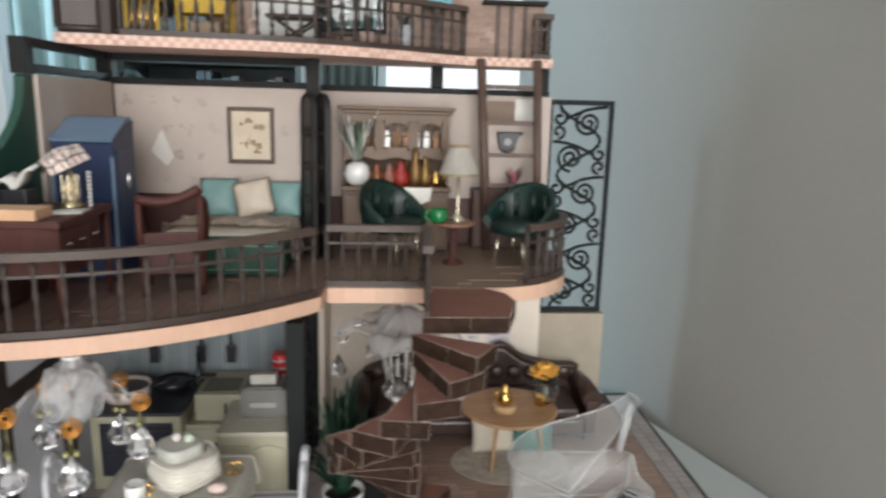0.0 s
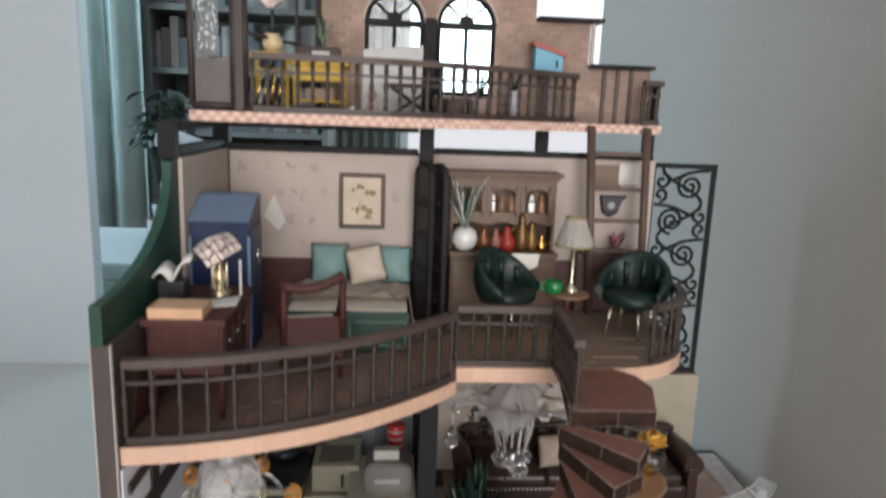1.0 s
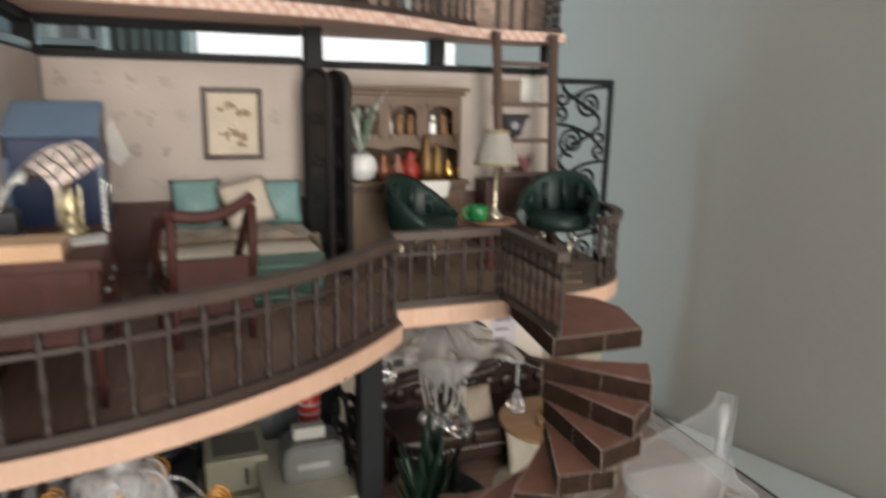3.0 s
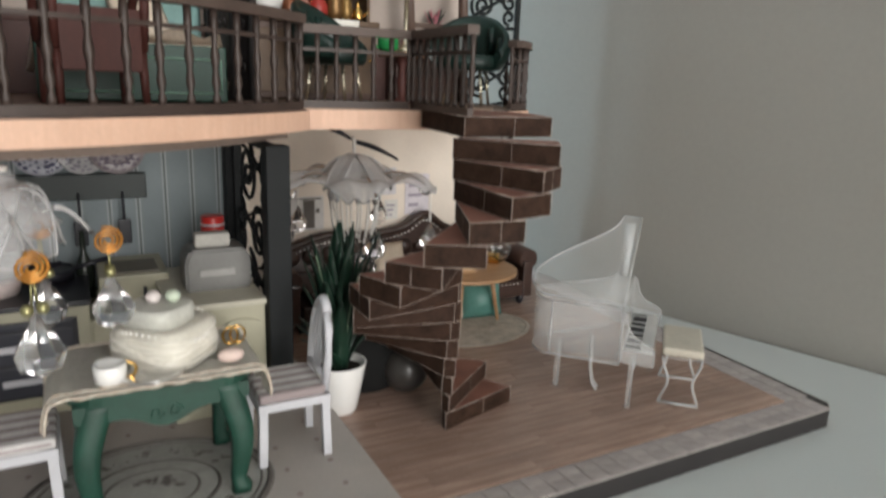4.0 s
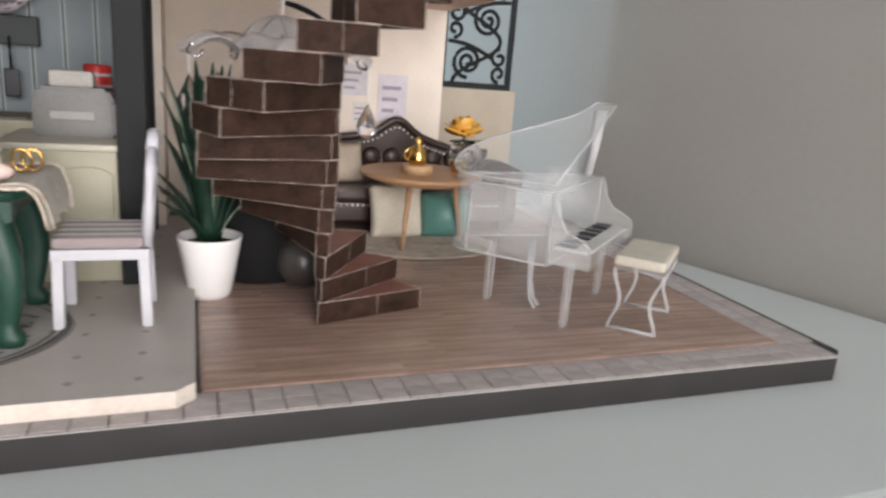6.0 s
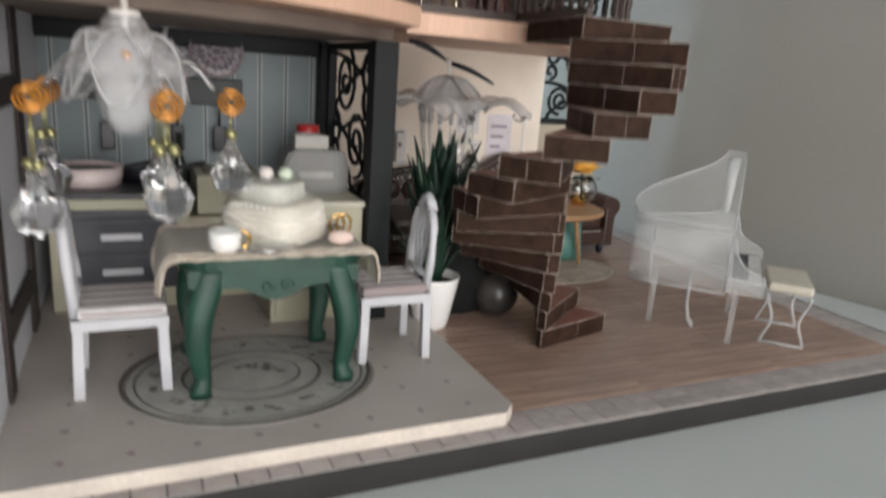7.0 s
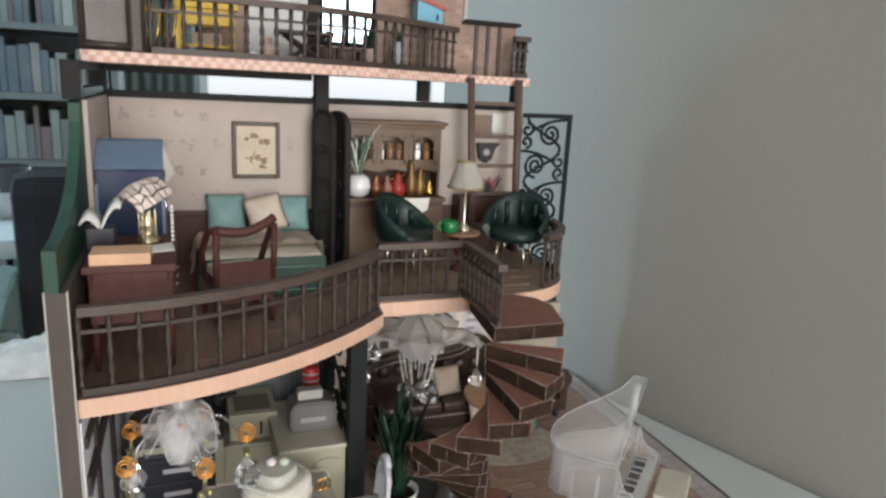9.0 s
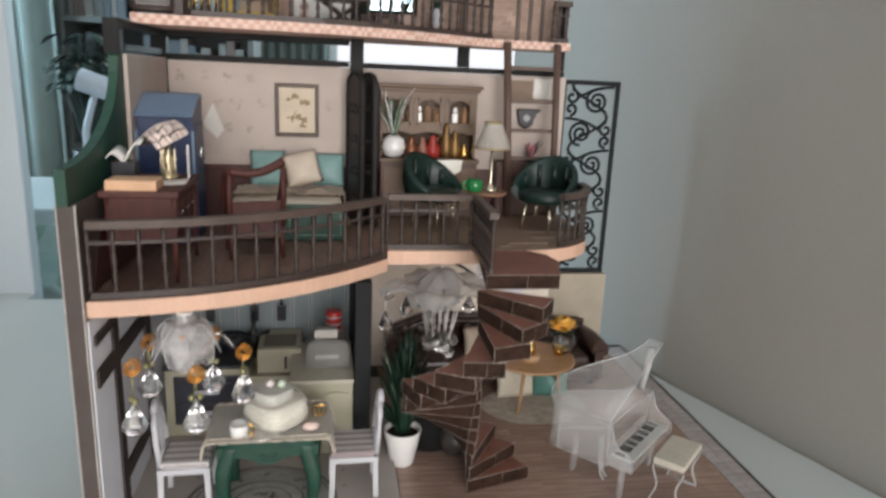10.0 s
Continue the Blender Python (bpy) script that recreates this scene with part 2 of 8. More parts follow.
def bay(r, a0, a1, n):
    # outline of the bedroom balcony, a little fuller towards the side wall
    out = []
    for i in range(n):
        a = a0 + (a1 - a0) * i / (n - 1)
        q = r + 0.0050 * max(0.0, 1 - (a - 270) / 42) ** 1.3
        out.append((-0.131 + q * math.cos(radians(a)), 0.378 + q * math.sin(radians(a))))
    return out


# levels of the house
DESK_Z, BASE_Z, TILE_Z = 0.760, 0.768, 0.772
UP0, UP = 0.870, 0.878
TOP0, TOP = 0.983, 0.988

# ---- the real room ----


def room():
    bm = B()
    box(bm, -2.3, -1.9, -0.06, 1.9, 3.4, 0.0)
    tagged(part("floor", bm, ROOM_FLOOR), "brown wooden floor of the real room", "floor", kind="structure")
    bm = B()
    box(bm, -2.3, -1.9, 2.5, 1.9, 3.4, 2.56)
    tagged(part("ceiling", bm, ROOM_WHITE), "plain white painted room ceiling", "ceiling", kind="structure")
    # the wall beside the desk, slightly askew to the house, ends behind the desk
    bm = B()
    prism(bm, [(0.931, -1.84), (0.1287, 0.592), (0.235, 0.625), (1.05, -1.84)], 0, 2.5)
    tagged(part("wall_beside_desk", bm, ROOM_WALL), "grey-beige painted wall beside the white desk", "wall", kind="structure")
    bm = B()
    box(bm, 1.84, 0.0, 0, 1.9, 3.4, 2.5)
    box(bm, 0.46, -0.06, 0, 1.84, 0.0, 2.5)
    tagged(part("wall_east", bm, ROOM_WHITE), "plain white painted room wall", "wall", kind="structure")
    bm = B()
    box(bm, -2.3, -1.9, 0, 1.1, -1.84, 0.22)
    box(bm, -2.3, -1.9, 2.05, 1.1, -1.84, 2.5)
    box(bm, -2.3, -1.9, 0.22, -0.50, -1.84, 2.05)
    box(bm, 0.74, -1.9, 0.22, 1.1, -1.84, 2.05)
    tagged(part("wall_south", bm, ROOM_WHITE), "white room wall with a window opening", "wall", kind="structure")
    # side wall with its wide window
    bm = B()
    box(bm, -2.06, -1.84, 0, -2.0, 3.4, 0.92)
    box(bm, -2.06, -1.84, 2.22, -2.0, 3.4, 2.5)
    box(bm, -2.06, -1.84, 0.92, -2.0, 1.06, 2.22)
    box(bm, -2.06, 1.84, 0.92, -2.0, 3.4, 2.22)
    tagged(part("wall_west", bm, ROOM_WHITE), "white room wall with a wide window opening", "wall", kind="structure")
    # far wall with a window
    bm = B()
    box(bm, -2.0, 3.16, 0, -0.02, 3.22, 2.5)
    box(bm, 1.62, 3.16, 0, 1.9, 3.22, 2.5)
    box(bm, -0.02, 3.16, 0, 1.62, 3.22, 0.55)
    box(bm, -0.02, 3.16, 2.3, 1.62, 3.22, 2.5)
    tagged(part("wall_north", bm, ROOM_GREEN), "grey-green far wall with a bright window", "wall", kind="structure")
    w = tagged(new("window_1"), "white framed bright far window", "window", kind="structure")
    for x0, z0, x1, z1 in ((-0.02, 0.55, 0.02, 2.3), (1.58, 0.55, 1.62, 2.3), (0.02, 0.55, 1.58, 0.59), (0.02, 2.26, 1.58, 2.3), (1.00, 0.59, 1.03, 2.26)):
        bm = B()
        box(bm, x0, 3.13, z0, x1, 3.2, z1, 0.004)
        part("window_frame", bm, ROOM_WHITE, w)
    bm = B()
    box(bm, -1.2, 3.55, 0.0, 2.6, 3.56, 2.9)
    sk = bpy.data.materials.new("bright_overcast")
    sk.use_nodes = True
    em = sk.node_tree.nodes.new("ShaderNodeEmission")
    em.inputs[0].default_value = (0.93, 0.97, 1.0, 1)
    where, up, haze = (sk.node_tree.nodes.new(k) for k in ("ShaderNodeTexCoord", "ShaderNodeSeparateXYZ", "ShaderNodeMapRange"))
    haze.inputs[1].default_value, haze.inputs[2].default_value, haze.inputs[3].default_value, haze.inputs[4].default_value = 0.9, 1.4, 1.2, 1.9
    sk.node_tree.links.new(where.outputs["Object"], up.inputs[0])
    sk.node_tree.links.new(up.outputs[2], haze.inputs[0])
    sk.node_tree.links.new(haze.outputs[0], em.inputs[1])
    sk.node_tree.links.new(em.outputs[0], sk.node_tree.nodes["Material Output"].inputs[0])
    tagged(part("backdrop", bm, sk), "bright overcast sky outside the far window", "sky", kind="structure")
    # a pale and a darker curtain beside the far window
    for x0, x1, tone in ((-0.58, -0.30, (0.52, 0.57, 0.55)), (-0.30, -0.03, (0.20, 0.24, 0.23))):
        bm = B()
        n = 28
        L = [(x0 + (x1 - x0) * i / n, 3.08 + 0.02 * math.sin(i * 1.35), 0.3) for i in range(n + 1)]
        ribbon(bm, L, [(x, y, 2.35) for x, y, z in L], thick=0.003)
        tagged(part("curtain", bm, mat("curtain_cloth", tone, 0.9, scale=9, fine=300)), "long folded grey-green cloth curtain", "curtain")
    # white desk that carries the house: rounded front edge
    d = empty("desk", (0, 0, 0), "white laminate desk carrying the dollhouse", "desk")
    bm = B()
    prism(bm, [(-1.15, 0.142), (0.274, 0.142), (0.129, 0.582), (-0.300, 0.582), (-0.300, 0.599), (-1.15, 0.599)], DESK_Z - 0.03, DESK_Z)
    bmesh.ops.bevel(bm, geom=[e for e in bm.edges if abs(e.verts[0].co.z - e.verts[1].co.z) < 1e-6 and max(v.co.y for v in e.verts) < 0.2], offset=0.012, segments=4, affect="EDGES", profile=0.5)
    part("desktop", bm, DESK, d)
    for x, y in ((-1.1, 0.2), (0.2, 0.2), (0.08, 0.54), (-1.1, 0.54)):
        bm = B()
        box(bm, x - 0.02, y - 0.02, 0, x + 0.02, y + 0.02, DESK_Z - 0.03, 0.002)
        part("leg", bm, DESK, d)
    # white upright board at the back of the desk
    bm = B()
    box(bm, -1.15, 0.600, 0.0, -0.300, 0.618, 2.1, 0.002)
    tagged(part("upright_board", bm, PANEL), "tall white board standing behind the desk", "board")


room()

# ---- shell of the doll's house ----
def planks(parent, name, m, x0, x1, y0, y1, z, n, cut, axis, seed, inside=None):
    """Boards laid side by side, with staggered ends."""
    rnd = random.Random(seed)
    across, along = ((y0, y1), (x0, x1)) if axis == 0 else ((x0, x1), (y0, y1))
    w = (across[1] - across[0]) / n
    meshes = {}
    for i in range(n):
        p = along[0] - rnd.random() * cut
        while p < along[1]:
            q = p + cut * rnd.uniform(0.8, 1.2)
            a, b = max(p, along[0]), min(q, along[1])
            p = q
            if b - a < 0.003:
                continue
            c = across[0] + (i + 0.5) * w
            mid = ((a + b) / 2, c) if axis == 0 else (c, (a + b) / 2)
            if inside and not (inside(*mid) and all(inside(*( (e, c + s * w / 2) if axis == 0 else (c + s * w / 2, e))) for e in (a, b) for s in (-1, 1))):
                continue
            key = round((b - a) * 2000)
            if key not in meshes:
                bm = B()
                L = key / 2000
                if axis == 0:
                    box(bm, -L / 2 + 0.00008, -w / 2 + 0.00008, -0.0006, L / 2 - 0.00008, w / 2 - 0.00008, 0)
                else:
                    box(bm, -w / 2 + 0.00008, -L / 2 + 0.00008, -0.0006, w / 2 - 0.00008, L / 2 - 0.00008, 0)
                me = bpy.data.meshes.new(name)
                bm.to_mesh(me)
                bm.free()
                me.materials.append(m)
                meshes[key] = me
            piece(name, meshes[key], parent, Matrix.Translation((*mid, z)))


def shell():
    # base board
    bm = B()
    out = [(-0.154, 0.2010), (0.1725, 0.2010), (0.1775, 0.2050), (0.1835, 0.428), (-0.154, 0.428)]
    prism(bm, out, DESK_Z, BASE_Z - 0.0005, 0)
    base = tagged(part("base_board", bm, [DARK_EDGE, PAVER_JOINT]), "dark grey edged base board printed with pavers", "base", kind="structure")
    bm = B()
    tube(bm, [(x, y, BASE_Z - 0.0004) for x, y in out[:4]], 0.00022, 4)
    part("worn_edge", bm, WHITE_EDGE, base, "pale worn top edge")
    # front and side strips of square pavers
    bm = B()
    box(bm, -0.0034, -0.00270, -0.0004, 0.0034, 0.00270, 0, 0.00015)
    me = bpy.data.meshes.new("paver")
    bm.to_mesh(me)
    bm.free()
    me.materials.append(PAVER)
    for i in range(46):
        for j in range(2):
            x = -0.1500 + i * 0.0071
            if x > 0.172:
                continue
            piece("paver", me, base, Matrix.Translation((x, 0.2042 + j * 0.00555, BASE_Z)))
    for j in range(38):
        for i in range(2):
            y = 0.2042 + (j + 2) * 0.00555
            if y < 0.424:
                piece("paver", me, base, Matrix.Translation((0.1648 + i * 0.0071 + 0.00016 * j, y, BASE_Z)))
                piece("paver", me, base, Matrix.Translation((-0.1500 + i * 0.0071, y, BASE_Z)))
    # wooden floor of the lounge
    bm = B()
    prism(bm, [(-0.008, 0.2130), (0.1610, 0.2130), (0.1665, 0.41), (-0.008, 0.41)], BASE_Z - 0.0004, BASE_Z - 0.0002)
    wood = tagged(part("floor_lounge", bm, PLANK), "brown printed plank floor of the lounge", "floor", kind="structure")
    planks(wood, "plank", PLANK, -0.0075, 0.1612, 0.2130, 0.4020, BASE_Z + 0.0003, 28, 0.062, 0, 3)
    # cream tiled kitchen platform
    bm = B()
    prism(bm, [(-0.131, 0.2062), (-0.0130, 0.2062), (-0.0090, 0.2100), (-0.0085, 0.375), (-0.131, 0.375)], BASE_Z, TILE_Z, 1, 0)
    tagged(part("floor_kitchen", bm, [CREAM_TILE, CREAM_EDGE]), "cream tiled kitchen platform with small dark dots", "floor", kind="structure")

    # left wall: taupe below, green above with a swept front edge
    bm = B()
    box(bm, -0.1370, 0.2185, BASE_Z, -0.1312, 0.430, 0.914)
    wl = tagged(part("wall_left", bm, TAUPE), "taupe card side wall with white board edges", "wall", kind="structure")
    for x in (-0.1374, -0.1312):
        bm = B()
        box(bm, x, 0.2179, BASE_Z, x + 0.0004, 0.2195, 0.9145)
        part("board_edge", bm, WHITE_EDGE, wl, "white cut edge of the board")
    sweep = [(0.2185, 0.914), (0.2185, 0.927)]
    sweep += [(0.2185 + 0.0755 * math.sin(radians(a)) ** 1.0 * 0.98, 0.927 + 0.040 * (1 - math.cos(radians(a)))) for a in range(10, 91, 10)]
    sweep += [(0.296, 0.968), (0.430, 0.968), (0.430, 0.914)]
    bm = B()
    slab_yz(bm, sweep, -0.1370, -0.1332)
    part("green_wall", bm, GREEN_CARD, wl, "dark green card wall with a swept front edge")
    bm = B()
    slab_yz(bm, [(0.300, UP + 0.03), (0.380, UP + 0.03), (0.380, 0.968), (0.300, 0.968)], -0.1330, -0.1312)
    part("wallpaper", bm, WALLPAPER, wl, "rose cream wallpaper")
    bm = B()
    slab_yz(bm, [(0.232, UP), (0.380, UP), (0.380, UP + 0.03), (0.260, UP + 0.03), (0.240, UP + 0.018)], -0.1330, -0.1310)
    part("wainscot", bm, WAINSCOT, wl)
    bm = B()
    slab_yz(bm, [(0.2205, TILE_Z), (0.357, TILE_Z), (0.357, UP0), (0.2205, UP0)], -0.1312, -0.1304)
    part("kitchen_lining", bm, mat("white_lining", (0.80, 0.82, 0.89), 0.7, vary=0.04), wl)
    bm = B()
    tube(bm, [(-0.1306, 0.3792, UP + 0.03), (-0.1306, 0.3792, 0.967)], 0.00035, 5)
    part("corner_seam", bm, FRAME, wl, "thin dark corner seam")
    # dark timber bars on the white kitchen side wall
    timber = mat("black_brown_timber", (0.040, 0.028, 0.026), 0.6)
    for y0, z0, y1, z1 in ((0.2440, 0.7725, 0.2515, 0.8695), (0.2235, 0.8415, 0.2440, 0.8490), (0.2515, 0.8415, 0.2920, 0.8490), (0.2920, 0.7725, 0.303, 0.8695), (0.2515, 0.7850, 0.2920, 0.7925), (0.2235, 0.8590, 0.2440, 0.8630)):
        bm = B()
        box(bm, -0.1303, y0, z0, -0.1292, y1, z1, 0.0003)
        part("timber", bm, timber, wl, "dark brown timber bar")

    # bedroom and sitting room back walls
    bm = B()
    box(bm, -0.131, 0.380, UP, -0.0245, 0.386, 0.967)
    wb = tagged(part("wall_bedroom", bm, WALLPAPER), "rose cream wallpapered bedroom wall with faint flowers", "wall", kind="structure")
    bm = B()
    box(bm, -0.1308, 0.3788, UP, -0.0295, 0.3800, UP + 0.030, 0.0003)
    box(bm, -0.1308, 0.3780, UP + 0.028, -0.0295, 0.3800, UP + 0.031, 0.0004)
    part("wainscot", bm, WAINSCOT, wb)
    rnd = random.Random(5)
    for row in range(4):
        for col in range(8):
            x, z = -0.1245 + 0.0128 * col + 0.0064 * (row % 2), 0.9585 - 0.0142 * row
            if x > -0.036 or (-0.075 < x < -0.044 and 0.922 < z < 0.959) or (x < -0.106 and z < 0.952):
                continue
            bm = B()
            for k in range(7):
                ball(bm, (x + rnd.gauss(0, 0.0011), 0.3800, z + rnd.gauss(0, 0.0013)), rnd.uniform(0.0006, 0.0013), 8, stretch=(1, 0.05, 1))
            part("printed_flower", bm, WALL_PRINT, wb)
    bm = B()
    box(bm, -0.024, 0.402, UP, 0.112, 0.408, 0.967)
    ws = tagged(part("wall_sitting_room", bm, WALLPAPER), "rose cream wallpapered sitting room wall", "wall", kind="structure")
    bm = B()
    box(bm, -0.024, 0.4006, UP, 0.112, 0.402, UP + 0.028, 0.0003)
    part("wainscot", bm, WAINSCOT, ws)
    bm = B()
    box(bm, -0.0285, 0.386, UP, -0.024, 0.408, 0.967)
    tagged(part("wall_return", bm, WALLPAPER), "short wallpapered return wall behind the column", "wall", kind="structure")

    # ground floor back walls
    bm = B()
    box(bm, -0.131, 0.357, BASE_Z, -0.0240, 0.364, UP0)
    tagged(part("wall_kitchen", bm, STRIPE), "blue-grey striped kitchen wallpaper wall", "wall", kind="structure")
    bm = B()
    box(bm, -0.024, 0.402, BASE_Z, 0.1122, 0.410, UP0 + 0.0002)
    tagged(part("wall_lounge", bm, PLASTER), "warm cream plaster lounge wall", "wall", kind="structure")
    bm = B()
    box(bm, 0.1122, 0.4022, BASE_Z, 0.1540, 0.410, 0.8332)
    tagged(part("wall_lounge_end", bm, mat("beige_card", (0.40, 0.35, 0.275), 0.8, vary=0.08)), "dull beige card end of the lounge wall", "wall", kind="structure")
    bm = B()
    box(bm, -0.024, 0.357, BASE_Z, -0.019, 0.402, UP0)
    tagged(part("wall_lounge_side", bm, PLASTER), "warm cream plaster side wall of the lounge", "wall", kind="structure")

    # upper slab: a quarter disc for the bedroom, a smaller bay for the sitting room
    bed = [(-0.131, 0.380)] + bay(0.1520, 270, 320.5, 22) + [(-0.0125, 0.2972)]
    sit = [(0.0340, 0.2970), (0.0600, 0.2985)] + arc(0.0625, 0.3450, 0.0465, -78, 4, 10) + [(0.112, 0.402), (-0.024, 0.402), (-0.024, 0.380)]
    for name, pts, m, lab in (("floor_bedroom", bed + [(-0.0235, 0.380)], [PEACH, UP_FLOOR], "red-brown bedroom floor with a pale curved edge"), ("floor_sitting_room", [(-0.0235, 0.378), (-0.0122, 0.2974)] + sit, [PEACH, SIT_FLOOR], "brown sitting room floor with a pale rounded edge")):
        bm = B()
        e = 0 if name == "floor_bedroom" else 0.0003
        prism(bm, pts, UP0 + (0.0014 if e == 0 else e), UP - 0.0003 - e, 0, 1)
        f = tagged(part(name, bm, m), lab, "floor", kind="structure")
        if name == "floor_bedroom":
            planks(f, "plank", UP_FLOOR, -0.1305, -0.002, 0.230, 0.3785, UP, 18, 0.05, 1, 8, lambda x, y: (x + 0.131) ** 2 + (y - 0.378) ** 2 < 0.1500 ** 2 and x < -0.0135 and (x < -0.0265 or y < 0.372))
        else:
            planks(f, "plank", SIT_FLOOR, -0.012, 0.108, 0.2985, 0.401, UP, 15, 0.045, 0, 9, lambda x, y: (x < 0.062) or (x - 0.0625) ** 2 + (y - 0.345) ** 2 < 0.0460 ** 2 or y > 0.345)
    bm = B()
    prism(bm, [(-0.131, 0.3570)] + arc(-0.131, 0.378, 0.136, 270, 322, 18) + [(-0.016, 0.300), (-0.0235, 0.3570)], UP0 - 0.0030, UP0 + 0.0011)
    tagged(part("ceiling_kitchen", bm, mat("brown_grey_card", (0.21, 0.165, 0.14), 0.7)), "brown-grey underside board above the kitchen", "ceiling", kind="structure")

    # dark posts and beams between the rooms
    def bar(name, x0, y0, z0, x1, y1, z1, lab, m=FRAME):
        b = B()
        box(b, x0, y0, z0, x1, y1, z1, 0.0004)
        return tagged(part(name, b, m), lab, "post" if z1 - z0 > 0.03 else "beam", kind="structure")

    bar("beam_kitchen_back", -0.1300, 0.3490, UP0 - 0.0088, -0.0300, 0.3565, UP0 - 0.0034, "dark beam along the top of the kitchen wall", IRON)
    bar("column_kitchen", -0.0290, 0.2800, TILE_Z, -0.0210, 0.2875, UP0 - 0.0038, "dark column between kitchen and lounge", IRON)
    bar("column_kitchen_back", -0.0290, 0.3490, TILE_Z, -0.0220, 0.3565, UP0 - 0.0038, "dark column against the striped wall", IRON)
    bar("beam_kitchen", -0.1302, 0.3505, UP0 - 0.0100, -0.0294, 0.3568, UP0 - 0.0038, "dark beam above the striped wall", IRON)
    bar("column_bedroom", -0.0290, 0.3715, UP, -0.0215, 0.3795, TOP0, "dark square column beside the bedroom")
    # open clerestory under the roof terrace
    bar("beam_bedroom", -0.1385, 0.3785, 0.9672, -0.0295, 0.3865, 0.9705, "thin dark beam on the bedroom wall")
    bar("beam_bedroom_top", -0.1300, 0.3785, 0.9795, -0.0295, 0.3865, TOP0, "dark beam under the roof terrace")
    bar("beam_sitting_room", -0.0250, 0.4005, 0.9672, 0.1100, 0.4085, 0.9705, "thin dark beam on the sitting room wall")
    bar("beam_side", -0.1388, 0.3010, 0.9690, -0.1320, 0.3780, 0.9725, "dark beam along the green wall")
    bar("beam_side_top", -0.1388, 0.3010, 0.9795, -0.1320, 0.3780, TOP0, "dark top beam along the green wall")
    bar("post_side_front", -0.1390, 0.2940, 0.9682, -0.1322, 0.3008, TOP0, "short dark corner post above the green wall")
    bar("post_side_back", -0.1388, 0.3785, 0.9707, -0.1305, 0.3865, TOP0, "short dark corner post above the bedroom wall")
    bar("post_right", 0.1045, 0.4005, 0.9707, 0.1095, 0.4085, TOP0, "short dark post under the roof terrace")
    bar("post_mid", 0.0400, 0.4020, 0.9707, 0.0470, 0.4080, TOP0, "short dark post in the clerestory")

    # roof terrace slab with a printed edge
    front = [(-0.1355, 0.327), (-0.080, 0.331), (-0.045, 0.3345), (-0.020, 0.341), (0.005, 0.352), (0.028, 0.3665), (0.045, 0.3785), (0.060, 0.386), (0.108, 0.388)]
    bm = B()
    prism(bm, front + [(0.108, 0.424), (-0.1355, 0.424)], TOP0, TOP - 0.0003, 0, 1)
    t = tagged(part("floor_terrace", bm, [EDGE_PINK, RAIL]), "brown roof terrace floor with a pink brick edge", "floor", kind="structure")
    planks(t, "plank", UP_FLOOR, -0.134, 0.106, 0.333, 0.409, TOP, 12, 0.06, 0, 12, lambda x, y: y > 0.334 + max(0, (x + 0.045)) * 0.62 if x < 0.05 else y > 0.390)

    # brick wall of the terrace with two arched windows
    def arch_pts(cx, w, z0, zs, n=14):
        return [(cx - w, z0)] + [(cx - w * math.cos(math.pi * i / n), zs + w * 1.02 * math.sin(math.pi * i / n)) for i in range(n + 1)] + [(cx + w, z0)]

    wt = tagged(new("wall_terrace"), "brown brick-printed terrace wall with arched windows", "wall", kind="structure")
    y0, y1 = 0.410, 0.417
    WIN = ((-0.0440, 0.0168), (-0.0030, 0.0168))
    ZS, ZT = 1.040, 1.072
    cols = [-0.0850, -0.0608, -0.0272, -0.0198, 0.0138, 0.0370]
    for i in range(5):
        bm = B()
        if i in (1, 3):
            cx, w = WIN[(i - 1) // 2]
            pts = [(cx - w, ZT), (cx + w, ZT)] + [(cx + w * math.cos(math.pi * k / 16), ZS + w * math.sin(math.pi * k / 16)) for k in range(17)]
        else:
            pts = [(cols[i], TOP), (cols[i + 1], TOP), (cols[i + 1], ZT), (cols[i], ZT)]
        slab_xz(bm, pts, y0, y1)
        part("wall_piece", bm, BRICK_PAPER, wt)
    for x0, x1, zt in ((-0.0608, -0.0272, 1.0000), (-0.0198, 0.0138, 1.0000), (0.0370, 0.0690, 1.0440), (0.0690, 0.0740, 1.0190), (0.0740, 0.1070, 1.0190)):
        bm = B()
        box(bm, x0, y0, TOP, x1, y1, zt)
        part("wall_piece", bm, BRICK_PAPER, wt)
    # printed bricks in low relief
    rnd = random.Random(2)
    meshes = []
    for k in range(4):
        bm = B()
        box(bm, -0.0031, -0.00025, -0.0013, 0.0031, 0.00025, 0.0013, 0.0002)
        me = bpy.data.meshes.new("brick")
        bm.to_mesh(me)
        bm.free()
        me.materials.append(BRICK_PAPER)
        meshes.append(me)
    for row in range(28):
        z = TOP + 0.002 + row * 0.0030
        for k in range(32):
            x = -0.0815 + k * 0.0068 + (row % 2) * 0.0034
            lim = 1.0705 if x < 0.0335 else (1.0425 if x < 0.0655 else 1.0175)
            if z > lim or x > 0.1035 or rnd.random() < 0.3:
                continue
            if any(abs(x - cx) < w + 0.0045 and z < ZS + math.sqrt(max(0, (w + 0.004) ** 2 - (x - cx) ** 2)) + 0.002 for cx, w in WIN):
                continue
            piece("brick", meshes[k % 4], wt, Matrix.Translation((x, y0 - 0.0001, z)))
